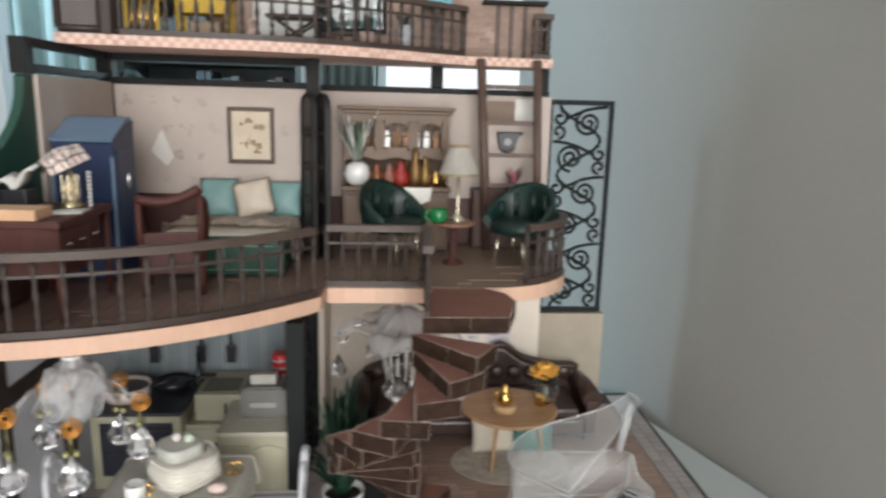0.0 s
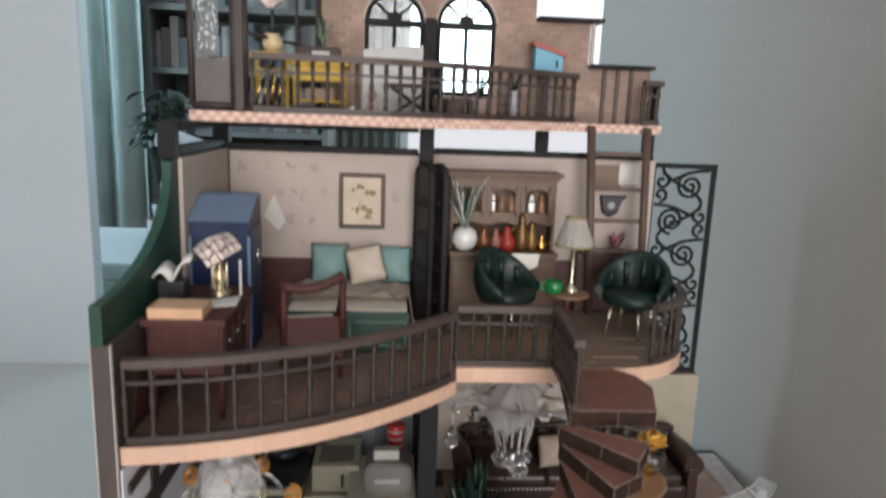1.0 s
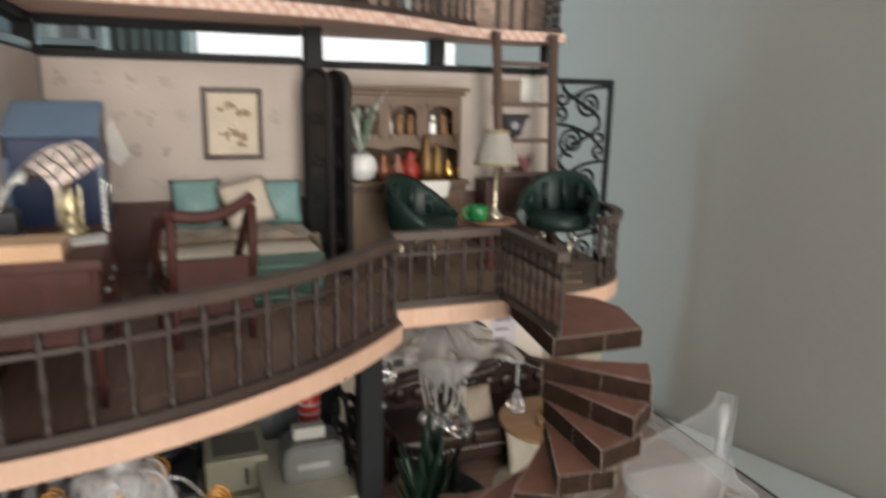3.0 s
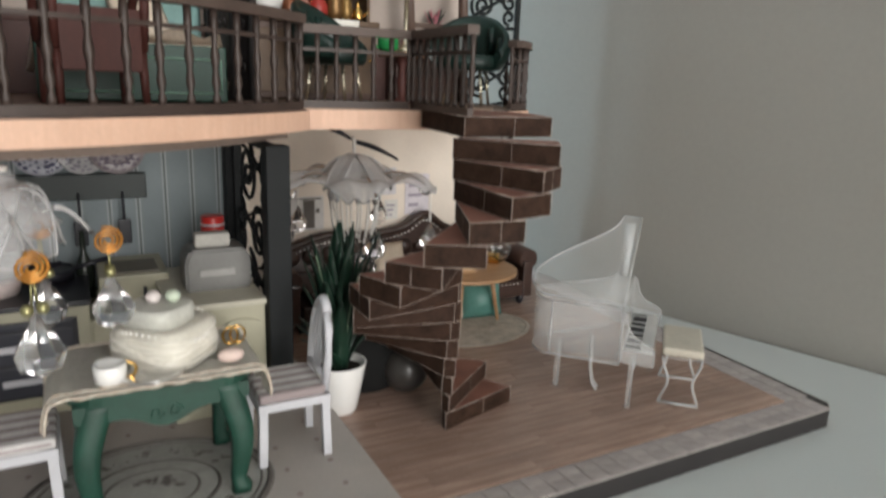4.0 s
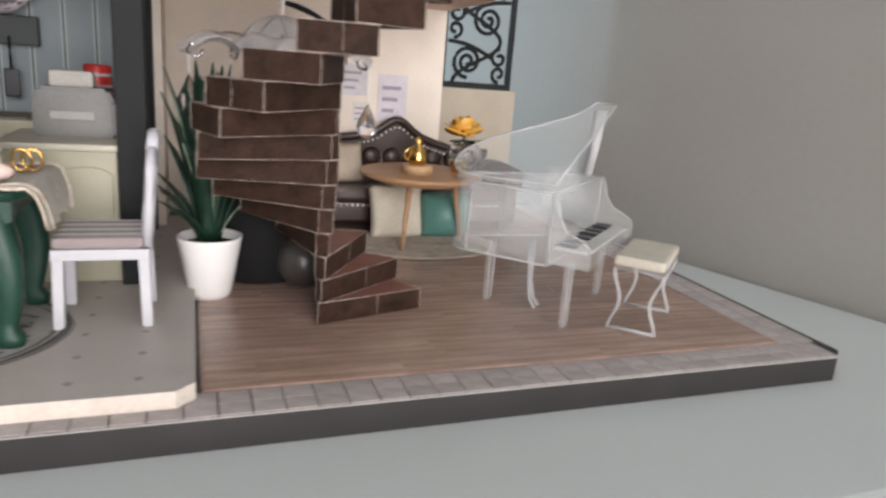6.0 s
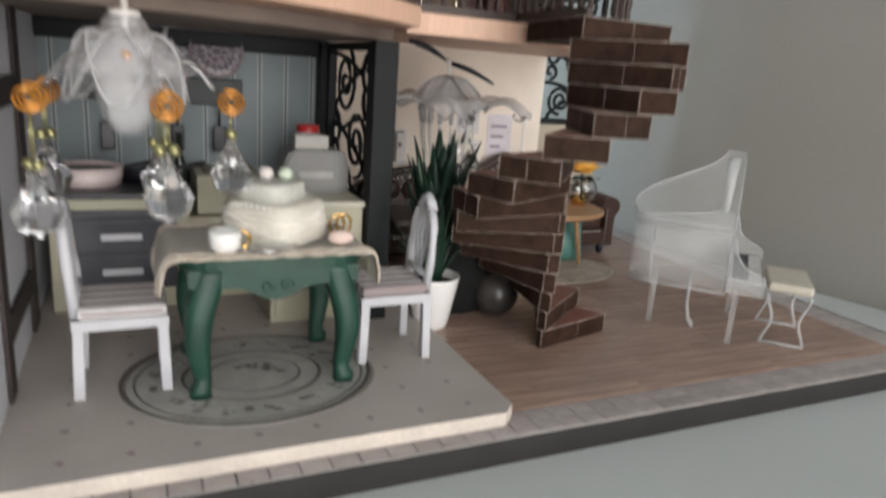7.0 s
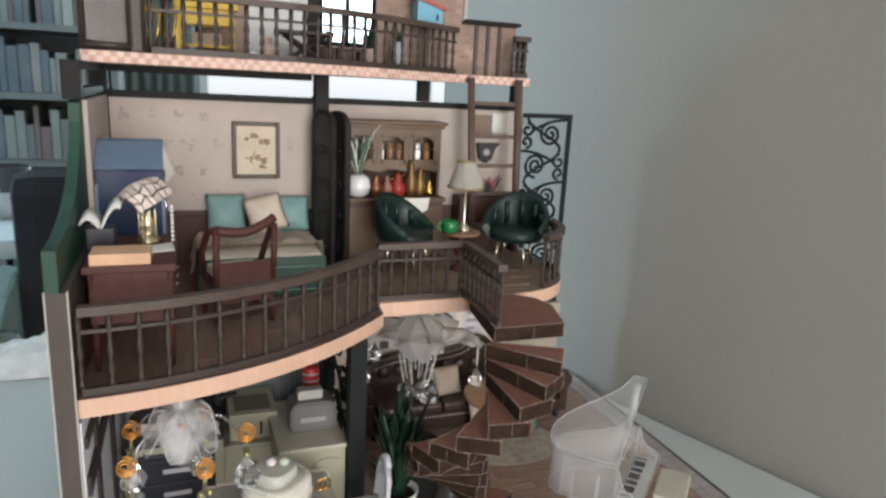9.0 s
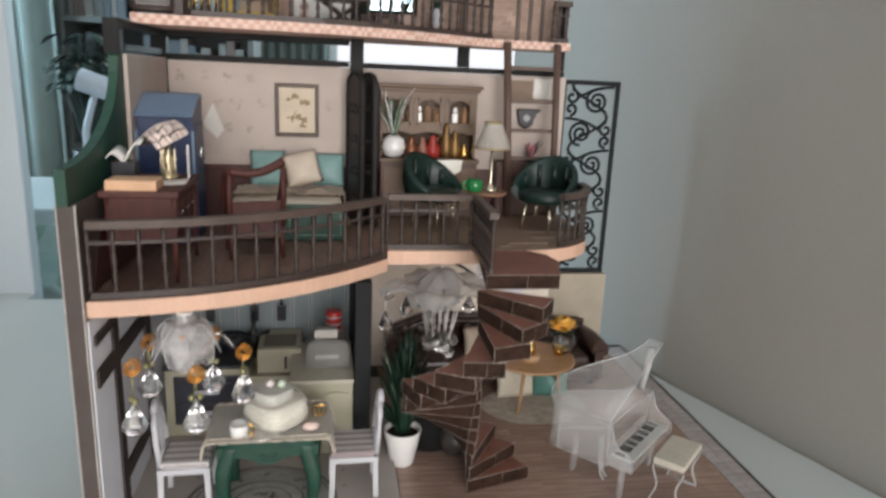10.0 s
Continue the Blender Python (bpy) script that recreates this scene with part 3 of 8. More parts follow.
    for cx, w in WIN:
        win = tagged(new("window_2"), "dark arched terrace window with a fan light", "window", kind="structure")
        bm = B()
        ring = [(cx + (w - 0.0012) * math.cos(math.pi * k / 20), 0.4120, ZS + (w - 0.0012) * math.sin(math.pi * k / 20)) for k in range(21)]
        tube(bm, [(cx + w - 0.0012, 0.4120, 1.0002)] + ring + [(cx - w + 0.0012, 0.4120, 1.0002)], 0.0014, 4)
        part("window_frame", bm, FRAME, win)
        for a in ((cx - w, 1.0375, cx + w, 1.0415), (cx - 0.0011, 1.0002, cx + 0.0011, 1.0375), (cx - w, 1.0002, cx + w, 1.0030)):
            bm = B()
            box(bm, a[0], 0.4106, a[1], a[2], 0.4136, a[3], 0.0003)
            part("bar", bm, FRAME, win)
        bm = B()
        lathe(bm, [(0.0042, -0.0012), (0.0042, 0.0012)], seg=18)
        moved(bm.verts, Matrix.Translation((cx, 0.412, 1.0415)) @ Matrix.Rotation(radians(90), 4, "X"))
        part("fan_hub", bm, FRAME, win)
        for a in (45, 90, 135):
            bm = B()
            tube(bm, [(cx, 0.412, 1.0415), (cx + (w - 0.001) * math.cos(radians(a)), 0.412, ZS + (w - 0.001) * math.sin(radians(a)))], 0.0008, 4)
            part("fan_bar", bm, FRAME, win)
        bm = B()
        slab_xz(bm, arch_pts(cx, w - 0.001, 1.0002, ZS), 0.4122, 0.4126)
        pane = part("pane", bm, GLASS, win)
        pane.visible_shadow = False
        bm = B()
        tube(bm, [(cx + (w + 0.0006) * math.cos(math.pi * k / 20), 0.4092, ZS + (w + 0.0006) * math.sin(math.pi * k / 20)) for k in range(21)], 0.0008, 5)
        part("arch_trim", bm, STONE_TRIM, win)
    bm = B()
    box(bm, -0.0272, 0.4085, TOP, -0.0198, 0.4104, 1.043, 0.0004)
    tagged(part("pillar_between_windows", bm, FRAME), "dark pillar between the arched windows", "pillar", kind="structure")
    # flat roof cornices
    for x0, x1, z, t in ((-0.0875, 0.0415, 1.0722, 0.0030), (0.0375, 0.0755, 1.0442, 0.0022), (0.0695, 0.1075, 1.0192, 0.0022)):
        bm = B()
        box(bm, x0, 0.404, z, x1, 0.4185, z + t, 0.0004)
        tagged(part("cornice", bm, FRAME), "thin dark cornice on the terrace wall", "cornice", kind="structure")
    bm = B()
    box(bm, -0.083, 0.4085, 1.0702, 0.034, 0.4099, 1.0720, 0.0003)
    tagged(part("cornice_trim", bm, WHITE_EDGE), "white strip under the dark cornice", "trim", kind="structure")
    for x in (-0.0745, 0.0275):
        bm = B()
        for r in (0.0062, 0.0045, 0.0025):
            tube(bm, [(x + r * math.cos(a * math.pi / 9), 0.4092, 1.0632 + r * math.sin(a * math.pi / 9)) for a in range(18)], 0.0007, 5, closed=True)
        ball(bm, (x, 0.4092, 1.0632), 0.0016, 8)
        tagged(part("rosette", bm, STONE_TRIM), "round carved stone rosette on the wall", "ornament")
    # turned-down white gable strip and low posts at the stepped end
    bm = B()
    box(bm, 0.0692, 0.4075, 1.0200, 0.0715, 0.4098, 1.0440, 0.0003)
    tagged(part("gable_strip", bm, WHITE_EDGE), "white strip at the stepped wall end", "trim", kind="structure")
    for x in (0.078, 0.086, 0.094):
        bm = B()
        box(bm, x, 0.4080, TOP, x + 0.0022, 0.4099, 1.0190, 0.0004)
        tagged(part("wall_batten", bm, RAIL), "slim brown batten on the low wall", "batten", kind="structure")
    # greenhouse frames at the terrace end
    def glazed(name, p, q, z0, z1, cols_, rows_, lab):
        g = tagged(new(name), lab, "window", kind="structure")
        p, q = Vector((*p, 0)), Vector((*q, 0))
        d = q - p

        def stick(a, za, b, zb, r=0.0013):
            bm = B()
            tube(bm, [p + d * a + Vector((0, 0, za)), p + d * b + Vector((0, 0, zb))], r, 4)
            part("bar", bm, RAIL_DARK, g)

        for i in range(cols_ + 1):
            stick(i / cols_, z0, i / cols_, z1, 0.0016 if i in (0, cols_) else 0.0009)
        for j in range(rows_ + 1):
            stick(0, z0 + (z1 - z0) * j / rows_, 1, z0 + (z1 - z0) * j / rows_, 0.0018 if j in (0, rows_) else 0.0009)
        bm = B()
        ribbon(bm, [p + Vector((0, 0, z0)), q + Vector((0, 0, z0))], [p + Vector((0, 0, z1)), q + Vector((0, 0, z1))], thick=0.0003, smooth=False)
        pn = part("pane", bm, FILM, g)
        pn.visible_shadow = False
        return g

    g = glazed("window_3", (-0.1345, 0.3300), (-0.1160, 0.3308), TOP + 0.002, 1.0550, 1, 1, "tall dark glazed door panel with etched flowers")
    bm = B()
    rnd = random.Random(4)
    for k in range(90):
        ball(bm, (rnd.uniform(-0.1312, -0.1234), 0.3302, rnd.uniform(1.013, 1.048)), rnd.uniform(0.0003, 0.0009), 6, stretch=(0.7, 0.15, 1.2))
    part("etched_flowers", bm, mat("etched_pale", (0.46, 0.49, 0.50), 0.5), g)
    bm = B()
    box(bm, -0.1322, 0.3303, 1.0120, -0.1225, 0.3305, 1.0490)
    part("etched_strip", bm, mat("etched_grey", (0.075, 0.085, 0.09), 0.4, vary=0.35, scale=260), g)
    bm = B()
    box(bm, -0.1335, 0.3304, TOP + 0.0035, -0.1170, 0.3312, 1.0115, 0.0002)
    part("lower_panel", bm, mat("dark_door_panel", (0.055, 0.044, 0.040), 0.5), g, "dark brown lower panel")
    bm = B()
    box(bm, -0.1160, 0.3295, TOP, -0.1115, 0.3325, 1.0560, 0.0004)
    tagged(part("post_greenhouse", bm, RAIL_DARK), "dark brown post of the terrace glazing", "post", kind="structure")
    glazed("window_4", (-0.1115, 0.3330), (-0.0868, 0.4090), TOP + 0.002, 1.0560, 3, 2, "dark framed terrace side glazing")
    bm = B()
    box(bm, -0.1365, 0.3270, 1.0560, -0.1095, 0.3345, 1.0587, 0.0004)
    tagged(part("lintel", bm, RAIL_DARK), "dark lintel above the glazed door panel", "lintel", kind="structure")


shell()

# ---- materials of the things ----
LEATHER_BROWN = mat("dark_brown_leather", (0.050, 0.026, 0.020), 0.38, coat=0.2, vary=0.25)
STEP_SIDE = mat("brick_print_dark", (0.046, 0.025, 0.017), 0.7, vary=0.3, scale=200)
STEP_SIDE.node_tree.nodes["Principled BSDF"].inputs["Specular IOR Level"].default_value = 0.15
STEP_TOP = mat("red_brown_tread", (0.225, 0.094, 0.066), 0.55, vary=0.12, scale=120)
PALE_LINE = mat("worn_pale_edge", (0.62, 0.54, 0.48), 0.7, vary=0.3, scale=330, stain=(0.06, 0.035, 0.028))
GREEN_PAINT = mat("bottle_green_paint", (0.012, 0.055, 0.037), 0.45, vary=0.2, scale=130)
WHITE_PAINT = mat("grey_white_paint", (0.53, 0.53, 0.56), 0.45, vary=0.05)
CREAM_PAINT = mat("pale_cream_paint", (0.38, 0.36, 0.265), 0.45, vary=0.05)
BLACK = mat("black_plastic", (0.016, 0.016, 0.022), 0.35, vary=0.2)
LACE = mat("lace_cloth", (0.84, 0.81, 0.74), 0.9, fine=2600, bump=0.25, vary=0.08, scale=700)
SEAT_CLOTH = print_over(mat("striped_seat_cloth", (0.66, 0.64, 0.63), 0.9), "stripes", (0.30, 0.25, 0.25), 0.0052, 0.45, 1)
GOLD = mat("polished_gold", (0.80, 0.50, 0.16), 0.22, metal=1.0, vary=0.08)
COPPER = mat("amber_wire", (0.62, 0.27, 0.05), 0.22, metal=0.55, vary=0.15, scale=300)
SILVER = mat("silver_wire", (0.78, 0.78, 0.78), 0.2, metal=1.0, vary=0.05)
CRYSTAL = mat("cut_crystal", (0.98, 0.98, 0.99), 0.02, glass=0.97, ior=1.5, vary=0.0, bump=0.0)
FROST = mat("frosted_petal", (0.93, 0.93, 0.94), 0.22, vary=0.03, scale=300, bump=0.1)


def see_through(m, share):
    """A thin clear sheet: most light goes straight through, the rest shows the surface."""
    n, l = m.node_tree.nodes, m.node_tree.links
    mix, clear = n.new("ShaderNodeMixShader"), n.new("ShaderNodeBsdfTransparent")
    mix.inputs[0].default_value = 1 - share
    l.new(clear.outputs[0], mix.inputs[1])
    l.new(n["Principled BSDF"].outputs[0], mix.inputs[2])
    l.new(mix.outputs[0], n["Material Output"].inputs[0])


see_through(ACRYLIC, 0.87)
see_through(FROST, 0.79)
MILK = mat("milky_petal", (0.95, 0.94, 0.93), 0.18, vary=0.05, scale=300, bump=0.1)
see_through(MILK, 0.60)
PEARL = mat("pearl_white", (0.86, 0.84, 0.80), 0.25, coat=0.3, vary=0.03)
CHINA = mat("white_china", (0.84, 0.83, 0.81), 0.25, coat=0.3, vary=0.03)
LEAF = mat("dark_green_leaf", (0.010, 0.036, 0.021), 0.45, vary=0.35, scale=150)
LEAF_PALE = mat("pale_green_leaf", (0.22, 0.30, 0.20), 0.5, vary=0.25, scale=200)
OAK = print_over(mat("oak_wood", (0.50, 0.30, 0.16), 0.4, vary=0.1), "grain", (0.36, 0.20, 0.10), 600, 0.8, 0)
RED = mat("red_enamel", (0.52, 0.030, 0.024), 0.35, vary=0.15)
TEAL = mat("teal_satin", (0.23, 0.385, 0.37), 0.42, vary=0.1, scale=90)
CREAM_SATIN = mat("cream_satin", (0.70, 0.60, 0.49), 0.40, vary=0.08, scale=90)
ROSE_YELLOW = mat("amber_petal", (0.80, 0.44, 0.08), 0.5, vary=0.15, scale=200)
RUG_GREY = mat("pale_rug_print", (0.36, 0.355, 0.33), 0.85, vary=0.12, scale=160)
RUG_DARK = mat("dark_rug_print", (0.13, 0.115, 0.105), 0.85)
PALE_SHEET = mat("pale_sheet", (0.66, 0.64, 0.62), 0.8)
SOIL = mat("dark_soil", (0.03, 0.022, 0.016), 0.9)

# ---- ground floor: kitchen ----


def leg_curve(bm, x, y, z0, z1, dx, dy):
    """A thick bowed leg: full at the knee, drawn in at the ankle, with a small turned-out foot."""
    n = 16
    rings = []
    for i in range(n + 1):
        k = i / n
        out = 0.9 * math.sin(math.pi * (k * 1.5 - 0.12)) * (0.35 + 0.65 * k) + (0.45 if k < 0.07 else 0.0)
        r = 0.0019 + 0.0023 * max(0.0, k - 0.12) ** 0.8 + (0.0006 if k < 0.07 else 0)
        c = Vector((x + dx * out, y + dy * out, z0 + (z1 - z0) * k))
        rings.append([bm.verts.new(c + Vector((r * 1.08 * math.copysign(abs(math.cos(q)) ** 0.6, math.cos(q)), r * math.copysign(abs(math.sin(q)) ** 0.6, math.sin(q)), 0))) for q in (2 * math.pi * (j + 0.5) / 12 for j in range(12))])
    for p, q in zip(rings, rings[1:]):
        for j in range(12):
            bm.faces.new((p[j], p[(j + 1) % 12], q[(j + 1) % 12], q[j])).smooth = True
    bm.faces.new(rings[0][::-1])
    bm.faces.new(rings[-1])


def dining_table():
    t = empty("dining_table", (-0.0680, 0.2515, TILE_Z + 0.0004), "bottle-green carved dining table with bowed legs", "table")
    w, d, h = 0.0250, 0.0190, 0.0372
    bm = B()
    pts = []
    for i in range(40):
        a = 2 * math.pi * i / 40
        c, s = math.cos(a), math.sin(a)
        pts.append(((abs(c) ** 0.45) * (1 if c > 0 else -1) * w, (abs(s) ** 0.5) * (1 if s > 0 else -1) * d))
    prism(bm, pts, h - 0.0028, h)
    bmesh.ops.bevel(bm, geom=[e for e in bm.edges if abs(e.verts[0].co.z - e.verts[1].co.z) < 1e-6], offset=0.0008, segments=2, affect="EDGES")
    part("tabletop", bm, GREEN_PAINT, t)
    for s in (-1, 1):
        bm = B()
        n = 20
        top = [(-w * 0.86 + 2 * w * 0.86 * i / n, h - 0.0028) for i in range(n + 1)]
        low = [(x, h - 0.0072 - 0.0036 * math.cos(x / w / 0.86 * math.pi * 0.5) ** 3 - 0.0008 * math.cos(x / w * 9)) for x, z in top][::-1]
        slab_xz(bm, top + low, s * d * 0.86 - 0.0006, s * d * 0.86 + 0.0006)
        a = part("apron", bm, GREEN_PAINT, t)
        bm = B()
        for k in (-1, 1):
            tube(bm, [(u, s * (d * 0.86 + 0.0006), v) for u, v in spiral(k * 0.0024, h - 0.0078, 0.0019, 1.2, 0, 14, 0.2, k)], 0.0003, 5)
        part("carved_scroll", bm, GREEN_PAINT, a)
        bm = B()
        box(bm, s * w * 0.84 - 0.0006, -d * 0.8, h - 0.0066, s * w * 0.84 + 0.0006, d * 0.8, h - 0.0028, 0.0003)
        part("apron", bm, GREEN_PAINT, t)
    for sx in (-1, 1):
        for sy in (-1, 1):
            bm = B()
            leg_curve(bm, sx * w * 0.72, sy * d * 0.76, 0, h - 0.0028, sx * 0.0026, sy * 0.0014)
            part("leg", bm, GREEN_PAINT, t)
    # lace cloth lying on it, falling steeply over both ends, with a scalloped hem
    bm = B()
    n, m2 = 40, 18
    rows = []
    for i in range(n + 1):
        u = -1.42 + 2.84 * i / n
        over = max(0.0, abs(u) - 1.0)
        f = min(1.0, over / 0.42)
        side = 1 if u > 0 else -1
        row = []
        for j in range(m2 + 1):
            v = -0.93 + 1.86 * j / m2
            x = max(-1.03, min(1.03, u)) * w + side * (0.0022 * math.sin(f * 1.57) + 0.0009 * f * math.sin(j * 1.1))
            z = h + 0.0005 - 0.0100 * f ** 1.15 - 0.0009 * abs(math.sin(j * 0.785)) * (i in (0, n)) + 0.00020 * math.sin(i * 1.9 + j * 2.3)
            hem = 0.0007 * abs(math.sin(i * 0.785)) * (j in (0, m2))
            y = v * d * (1 - 0.16 * f) + (hem if j else -hem)
            row.append(bm.verts.new((x, y, z - 0.0004 * (j in (0, m2)))))
        rows.append(row)
    fs = [bm.faces.new((rows[i][j], rows[i + 1][j], rows[i + 1][j + 1], rows[i][j + 1])) for i in range(n) for j in range(m2)]
    bmesh.ops.solidify(bm, geom=fs, thickness=0.0004)
    hems = []
    for side, run in ((0.0, [r[0] for r in rows]), (0.0012, [r[1] for r in rows]), (0.0, [r[m2] for r in rows])):
        hems.append([v.co + Vector((0, 0.0004 if side else 0, 0.0003)) for v in run])
    ob = tagged(part("tablecloth", bm, LACE, None, smooth=True), "cream lace tablecloth lying on the green table", "tablecloth")
    ob.matrix_basis = Matrix.Translation((-0.0680, 0.2515, TILE_Z + 0.0004))
    for line in hems:
        bm = B()
        tube(bm, line, 0.00045, 5)
        part("hem", bm, mat("brown_lace_hem", (0.30, 0.23, 0.17), 0.9, vary=0.45, scale=900, stain=(0.70, 0.66, 0.58)), ob, "brown lace hem")
    zt = TILE_Z + 0.0004 + h + 0.0012
    # tiered cake wrapped with pearl strings
    c = empty("cake", (-0.0655, 0.2515, zt), "cream tiered cake wrapped with ribbons and pearls", "cake")
    bm = B()
    lathe(bm, [(0.0128, 0), (0.0127, 0.0060), (0.0119, 0.0100), (0.0104, 0.0106)], seg=48, wave=0.085, waves=4)
    part("lower_tier", bm, mat("white_icing", (0.68, 0.65, 0.57), 0.6, bump=0.4), c)
    bm = B()
    lathe(bm, [(0.0088, 0.0102), (0.0086, 0.0150), (0.0080, 0.0156)], at=(-0.0012, 0, 0), seg=32, wave=0.06, waves=4)
    part("upper_tier", bm, mat("pale_icing", (0.58, 0.58, 0.53), 0.55), c)
    for k in range(9):
        bm = B()
        n = 44
        if k < 8:
            zz = [0.0052 + (0.0010 + 0.0005 * k) * math.sin(2 * math.pi * i / n + k * 1.9 + 0.4) for i in range(n)]
            rad = [(0.0130 - 0.10 * max(0.0, z - 0.003)) * (1 + 0.085 * math.cos(8 * math.pi * i / n)) for i, z in enumerate(zz)]
            tube(bm, [(r * math.cos(2 * math.pi * i / n), r * math.sin(2 * math.pi * i / n), z) for i, (r, z) in enumerate(zip(rad, zz))], 0.00032, 6, closed=True, flat=0.6)
            part("ribbon_band", bm, LACE, c, "cream wrapped ribbon")
            continue
        for i in range(n):
            a = 2 * math.pi * i / n
            ball(bm, (0.0120 * math.cos(a), 0.0120 * math.sin(a), 0.0088 + 0.0018 * math.sin(2 * a)), 0.00048, 6)
        part("pearl_string", bm, PEARL, c)
    for x, y, colr in ((-0.0024, 0.0005, (0.76, 0.69, 0.67)), (0.0026, -0.0004, (0.60, 0.68, 0.55))):
        bm = B()
        ball(bm, (0, 0, 0.0018), 0.0021, 12, stretch=(1, 1, 0.86))
        o = tagged(part("macaron", bm, mat("sugar_ball", colr, 0.6)), "small round pastel sweet on the cake", "sweet", "sweets on the cake")
        o.matrix_basis = Matrix.Translation((-0.0655 + x, 0.2515 + y, zt + 0.0156))
    # cup with a gold handle
    cup = empty("cup", (-0.0803, 0.2390, zt - 0.0004), "white cup with a gold wire handle", "cup")
    bm = B()
    lathe(bm, [(0.0022, 0), (0.0038, 0.0008), (0.0041, 0.0052), (0.0036, 0.0055), (0.0034, 0.0012), (0.0005, 0.0010)], seg=18)
    part("bowl", bm, CHINA, cup)
    bm = B()
    tube(bm, [(0.0036 + 0.0026 * math.sin(a * math.pi / 8), 0, 0.0030 + 0.0022 * math.cos(a * math.pi / 8)) for a in range(9)], 0.00045, 6)
    part("handle", bm, GOLD, cup, "gold handle")
    # plate, teapot and rings
    bm = B()
    lathe(bm, [(0.001, 0), (0.0060, 0.0003), (0.0085, 0.0014), (0.0083, 0.0017), (0.0055, 0.0008), (0.001, 0.0006)], at=(-0.0705, 0.2390, zt - 0.0002), seg=22)
    tagged(part("plate", bm, SILVER), "small shiny plate on the lace cloth", "plate")
    bm = B()
    ball(bm, (-0.0500, 0.2400, zt + 0.0019), 0.0025, 12, stretch=(1.5, 1, 0.8))
    tagged(part("bread_roll", bm, mat("pink_roll", (0.72, 0.56, 0.50), 0.6)), "small pale pink roll on the cloth", "food")
    rg = empty("napkin_ring", (-0.0475, 0.2530, zt + 0.0046), "gold wire rings beside the cake", "ring")
    for k in (0, 1):
        bm = B()
        tube(bm, [(k * 0.0022 + 0.0022 * math.cos(a * math.pi / 8), 0.0006 * k, 0.0026 * math.sin(a * math.pi / 8)) for a in range(16)], 0.0004, 6, closed=True)
        moved(bm.verts, Matrix.Translation((0, 0, -0.0020)))
        part("ring", bm, GOLD, rg)


dining_table()


def dining_chair(at, rz):
    c = empty("dining_chair", at, "grey-white painted chair with a striped seat", "chair", "chairs at the green table", rz)
    W, D, H = 0.0096, 0.0092, 0.0208
    for sx, sy in ((-1, -1), (-1, 1), (1, -1), (1, 1)):
        bm = B()
        box(bm, sx * W - 0.0013, sy * D - 0.0013, 0, sx * W + 0.0013, sy * D + 0.0013, H, 0.0003)
        for v in bm.verts:
            if v.co.z < 0.004:
                v.co.x += 0.0006 * sx
                v.co.y += 0.0005 * sy
        part("leg", bm, WHITE_PAINT, c)
    bm = B()
    box(bm, -W - 0.0016, -D - 0.0016, H - 0.0028, W + 0.0016, D + 0.0016, H, 0.0004)
    part("seat_frame", bm, WHITE_PAINT, c)
    bm = B()
    box(bm, -W - 0.0012, -D - 0.0012, H, W + 0.0002, D + 0.0012, H + 0.0030, 0.0011)
    part("seat", bm, SEAT_CLOTH, c, "grey striped padded seat")
    # oval backrest on the +x side
    xb = W + 0.0006
    bm = B()
    for s in (-1, 1):
        tube(bm, [(xb, s * 0.0072, H - 0.001), (xb + 0.0008, s * 0.0080, H + 0.010), (xb + 0.0016, s * 0.0070, H + 0.0195), (xb + 0.0020, s * 0.0040, H + 0.0247)], 0.0014, 8)
    tube(bm, [(xb + 0.0020, -0.0044, H + 0.0244), (xb + 0.0022, -0.002, H + 0.0267), (xb + 0.0022, 0, H + 0.0277), (xb + 0.0022, 0.002, H + 0.0267), (xb + 0.0020, 0.0044, H + 0.0244)], 0.0016, 8)
    tube(bm, [(xb, -0.0074, H + 0.005), (xb, 0.0074, H + 0.005)], 0.0011, 8)
    part("back_frame", bm, WHITE_PAINT, c)
    for s in (-1, 0, 1):
        bm = B()
        n = 9
        tube(bm, [(xb + 0.0018 * i / n, s * (0.0012 + 0.0024 * math.sin(math.pi * i / n)), H + 0.005 + 0.0208 * i / n) for i in range(n + 1)], 0.0007, 6)
        part("back_slat", bm, WHITE_PAINT, c)
    return c


dining_chair((-0.0305, 0.2555, TILE_Z), 0)
dining_chair((-0.1048, 0.2535, TILE_Z), 180)


